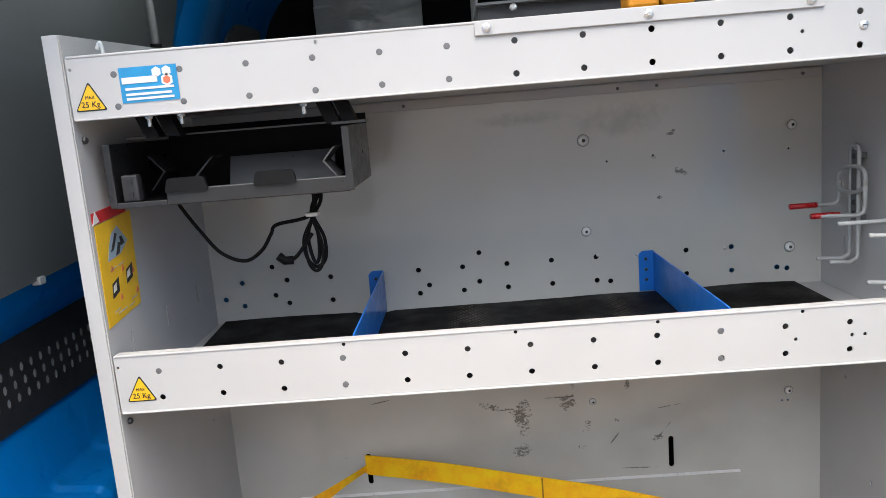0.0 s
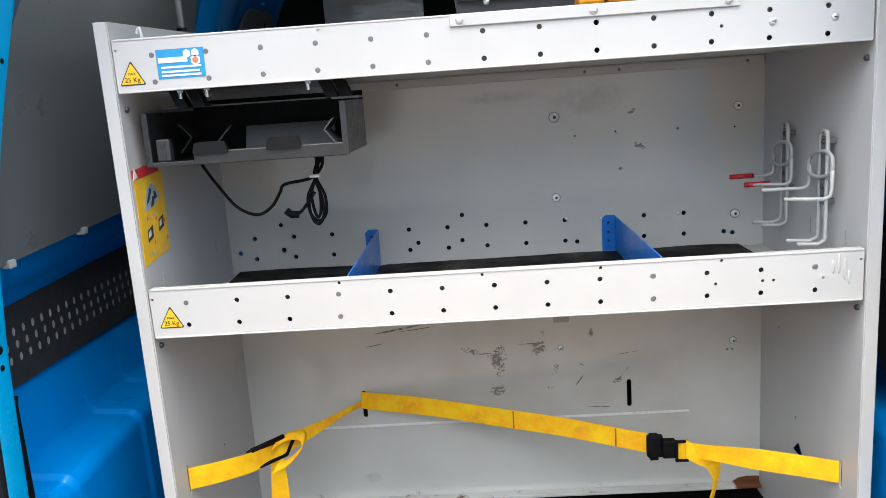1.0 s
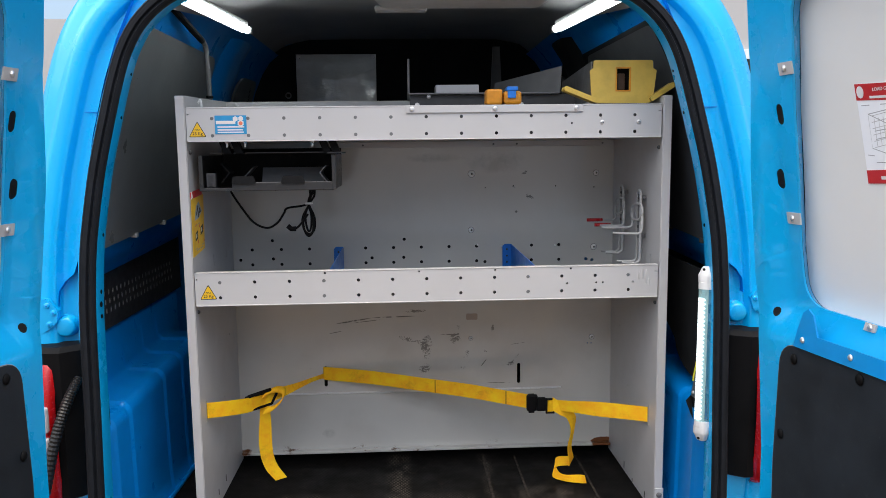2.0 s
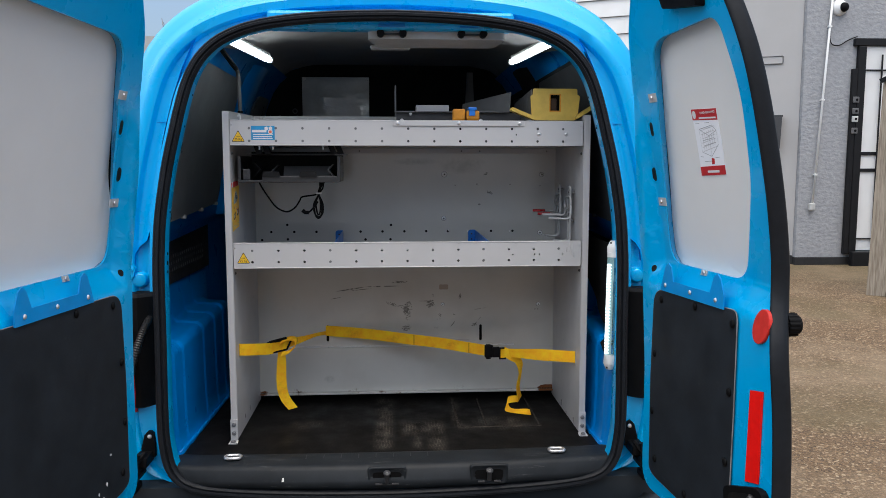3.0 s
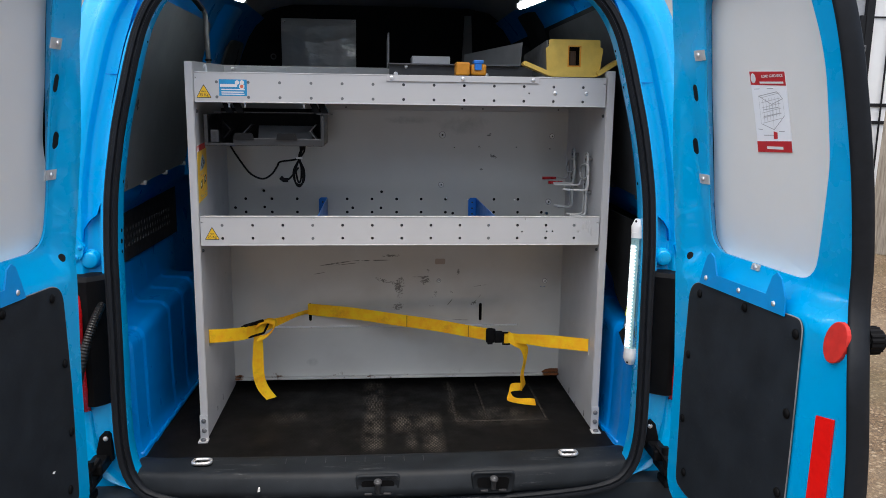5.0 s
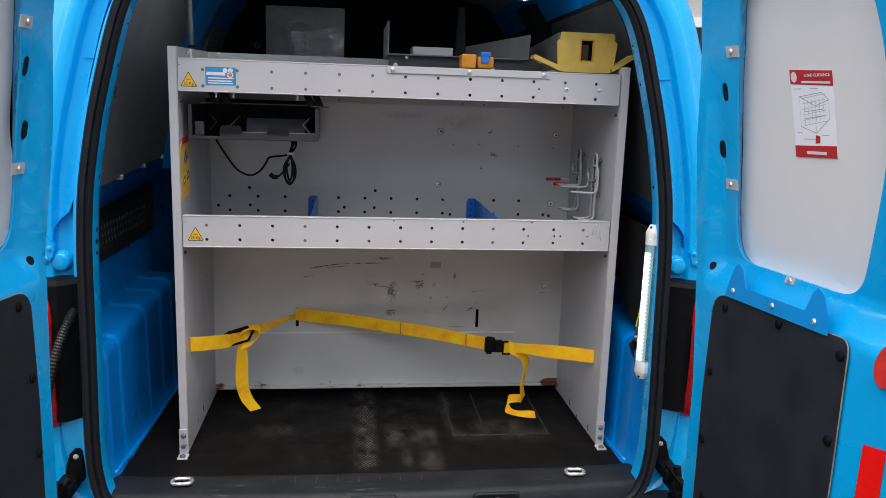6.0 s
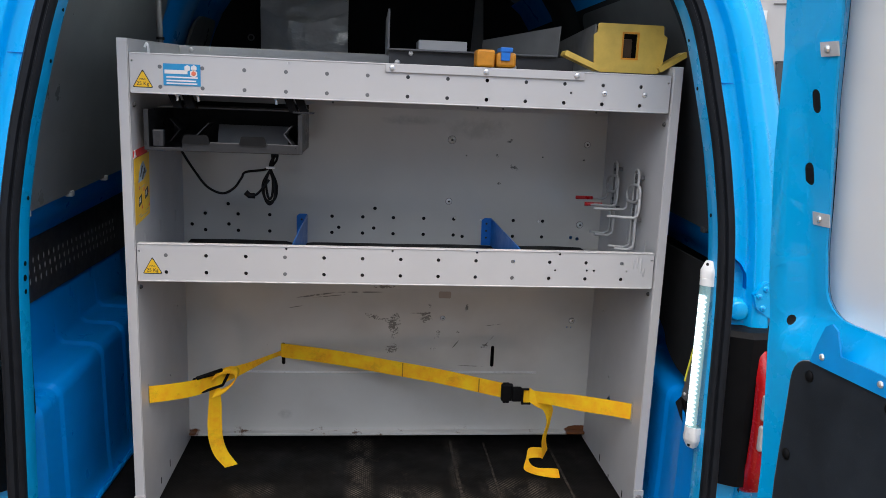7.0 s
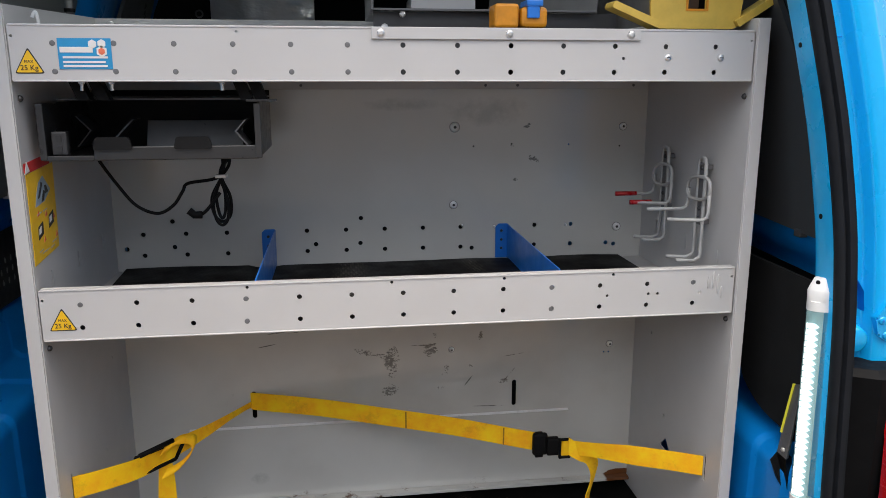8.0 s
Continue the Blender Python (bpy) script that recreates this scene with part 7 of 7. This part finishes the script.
part("collar", dome(bmesh.new(), (WX + 0.35, WY, GZ + 2.76), (0, -1, 0), 0.085, 0.06, 18), white_plastic, cctv, "", True)
part("lens", dome(bmesh.new(), (WX + 0.37, WY - 0.055, GZ + 2.755), (0.3, -1, 0), 0.05, 0.045, 16), black_plastic, cctv, "", True)
part("lead", tube(bmesh.new(), smooth_path([(WX + 0.255, WY - 0.02, GZ + 2.72), (WX + 0.250, WY - 0.02, GZ + 2.50), (WX + 0.275, WY - 0.02, GZ + 2.385), (WX + 0.36, WY - 0.02, GZ + 2.365), (WX + 0.46, WY - 0.02, GZ + 2.42), (WX + 0.56, WY - 0.02, GZ + 2.46)], 6), 0.006, 6), rubber, cctv, "", True)

door1 = tagged(new("door_1"), "white panelled house door in a black frame", "door", kind="structure")
door1.location = (WX + 1.1, WY, GZ)
DX = WX + 0.53
part("jamb", box(bmesh.new(), DX + 0.045, DX + 0.13, WY - 0.05, WY + 0.05, GZ + 0.12, GZ + 2.358, bevel=0.008), crate_frame, door1)
part("jamb", box(bmesh.new(), DX + 1.25, DX + 1.42, WY - 0.05, WY + 0.05, GZ + 0.12, GZ + 2.358, bevel=0.008), crate_frame, door1)
part("lintel", box(bmesh.new(), DX, DX + 1.42, WY - 0.05, WY + 0.05, GZ + 2.36, GZ + 2.44, bevel=0.008), crate_frame, door1)
part("threshold", box(bmesh.new(), DX + 0.05, DX + 1.40, WY - 0.12, WY - 0.052, GZ - 0.1, GZ + 0.15, bevel=0.008), crate_frame, door1)
part("leaf", box(bmesh.new(), DX + 0.132, DX + 1.248, WY - 0.02, WY - 0.003, GZ + 0.16, GZ + 2.357), white_door, door1, "white painted door leaf")
for z in (1.02, 1.20, 2.10, 0.28):
    part("bar", box(bmesh.new(), DX + 0.134, DX + 1.246, WY - 0.036, WY - 0.022, GZ + z, GZ + z + (0.035 if 0.9 < z < 1.5 else 0.014), bevel=0.003), crate_frame, door1)
for x in (0.30, 0.72):
    part("bar", box(bmesh.new(), DX + x, DX + x + 0.016, WY - 0.052, WY - 0.038, GZ + 0.20, GZ + 2.27, bevel=0.003), crate_frame, door1)
part("bell_board", box(bmesh.new(), DX - 0.01, DX + 0.044, WY - 0.045, WY - 0.002, GZ + 0.12, GZ + 2.12, bevel=0.004), crate_frame, door1)
for z in (1.46, 1.585, 1.67, 1.79):
    bell = part("bell_push", box(bmesh.new(), DX - 0.004, DX + 0.066, WY - 0.065, WY - 0.051, GZ + z - 0.032, GZ + z + 0.032, bevel=0.006), plate_grey if z != 1.585 else grey_plastic, door1)
    part("bell_button", dome(bmesh.new(), (DX + 0.038, WY - 0.065, GZ + z), (0, -1, 0), 0.014, 0.006, 12), black_plastic, bell)

mail = thing("mailbox", (WX - 0.33, WY + 0.1, GZ + 1.2), "dark grey wall mailbox on the pale wall", "mailbox")
bm = bmesh.new()
prism(bm, [(WX - 0.37, WY + 0.235, GZ + 1.27), (WX - 0.18, WY + 0.14, GZ + 1.27), (WX - 0.17, WY + 0.135, GZ + 1.61), (WX - 0.37, WY + 0.235, GZ + 1.61)], (-0.03, -0.10, 0))
part("case", bm, mailbox_grey, mail)
bm = bmesh.new()
prism(bm, [(WX - 0.38, WY + 0.2355, GZ + 1.612), (WX - 0.155, WY + 0.152, GZ + 1.612), (WX - 0.19, WY + 0.04, GZ + 1.612), (WX - 0.415, WY + 0.152, GZ + 1.612)], (0, 0, 0.02))
part("lid", bm, black_metal, mail)
plaque = thing("wall_plaque", (WX - 0.30, WY + 0.19, GZ + 2.2), "pale blank plaque with a raised rim on the smooth wall", "plaque")
U = Vector((-2.2, 1.1, 0)).normalized()
N = Vector((-0.447, -0.894, 0))
at_wall = lambda s, z, out=0.0: Vector((WX, WY + 0.05, 0)) + U * s + N * out + Vector((0, 0, GZ + z))
part("panel", prism(bmesh.new(), [at_wall(0.19, 2.19, 0.004), at_wall(0.50, 2.19, 0.004), at_wall(0.50, 2.27, 0.004), at_wall(0.19, 2.27, 0.004)], N * 0.006), smooth_render, plaque)
for a, b in ((at_wall(0.19, 2.19), at_wall(0.50, 2.19)), (at_wall(0.19, 2.27), at_wall(0.50, 2.27)), (at_wall(0.19, 2.19), at_wall(0.19, 2.27))):
    part("rim", rod(bmesh.new(), a + N * 0.011, b + N * 0.011, 0.006, 8), dark_grey, plaque)

win1 = tagged(new("window_1"), "white framed window in the smooth wall", "window", kind="structure")
win1.location = at_wall(0.9, 1.6)
for s0, s1, z0, z1 in ((0.55, 0.66, 1.0, 2.12), (1.20, 1.31, 1.0, 2.12), (0.66, 1.20, 2.02, 2.12), (0.66, 1.20, 1.0, 1.10)):
    part("window_frame", prism(bmesh.new(), [at_wall(s0, z0, 0.003), at_wall(s1, z0, 0.003), at_wall(s1, z1, 0.003), at_wall(s0, z1, 0.003)], N * 0.05), white_door, win1)
part("pane", prism(bmesh.new(), [at_wall(0.66, 1.10, 0.004), at_wall(1.20, 1.10, 0.004), at_wall(1.20, 2.02, 0.004), at_wall(0.66, 2.02, 0.004)], N * 0.012), window_glass, win1)
part("window_sill", prism(bmesh.new(), [at_wall(0.50, 0.95, 0.003), at_wall(1.36, 0.95, 0.003), at_wall(1.36, 0.998, 0.003), at_wall(0.50, 0.998, 0.003)], N * 0.09), white_door, win1)

clad = tagged(new("wall_boarded"), "white painted board cladding on the upper wall", "wall", kind="structure")
clad.location = at_wall(1.9, 3.4)
first = None
for k in range(15):
    if first is None:
        o = at_wall(1.35, 2.42)
        bm = prism(bmesh.new(), [N * 0.004, N * 0.035, N * 0.014 + Vector((0, 0, 0.193)), N * 0.004 + Vector((0, 0, 0.193))], U * 1.12)
        first = part("board", bm, white_door, clad)
        first.location = o
    else:
        again(first, o + Vector((0, 0, 0.2 * k)), clad)

# bare tree far behind the van
tree = thing("bare_tree", (-5.1, 14.0, 0.35), "bare leafless tree behind the yard", "tree")
rnd = random.Random(11)
twigs = bmesh.new()


def branch(bm, p, d, length, r, depth):
    q = p + d * length
    mid = (p + q) / 2 + Vector((rnd.uniform(-1, 1), rnd.uniform(-1, 1), rnd.uniform(-0.3, 0.6))) * length * 0.06
    tube(bm, [p, mid, q], r, 5)
    if depth:
        for k in range(4 if depth > 2 else 3):
            t = rnd.uniform(0.45, 1.0)
            w = (d + Vector((rnd.uniform(-1, 1), rnd.uniform(-1, 1), rnd.uniform(-0.2, 0.7))) * 0.75).normalized()
            branch(bm, p + (q - p) * t, w, length * rnd.uniform(0.55, 0.75), r * 0.55, depth - 1)


part("trunk", tube(bmesh.new(), [(-5.1, 14.0, 0.3), (-5.08, 14.0, 1.6), (-5.02, 14.0, 3.2)], 0.11, 8), bark, tree, "", True)
for k in range(5):
    branch(twigs, Vector((-5.04, 14.0, 2.1 + 0.25 * k)), Vector((math.cos(k * 2.4) * 0.7, math.sin(k * 2.4) * 0.7, 0.8)).normalized(), 0.95, 0.04, 3)
part("crown", twigs, bark, tree, "bare limbs and fine twigs")

crate = thing("timber_gate", (4.6, 4.1, 0.2), "weathered timber gate panel standing in the yard", "gate")
for i in range(6):
    x = 4.21 + i * 0.125
    y = 4.33 - i * 0.10
    z0 = ground_height(y)
    bm = bmesh.new()
    a = Vector((0.118, -0.094, 0))
    n = Vector((0.03, 0.04, 0))
    prism(bm, [Vector((x, y, z0)), Vector((x, y, z0)) + a, Vector((x, y, z0)) + a + n, Vector((x, y, z0)) + n], (0.05 + 0.01 * math.sin(i * 3), 0.01, 1.90 + 0.02 * math.sin(i * 5)))
    part("board", bm, timber, crate)
part("top_cap", prism(bmesh.new(), [(4.23, 4.32, 2.10), (4.44, 4.15, 2.22), (4.96, 3.70, 2.22), (4.96, 3.70, 2.26), (4.43, 4.15, 2.26), (4.21, 4.33, 2.13)], (0.03, 0.04, 0)), crate_frame, crate, "black capping along the top")
tagged(part("stone_block", box(bmesh.new(), 4.12, 4.5, 3.55, 3.80, ground_height(3.7) - 0.02, ground_height(3.7) + 0.10, bevel=0.03), stone), "pale rough stone block on the yard", "stone")
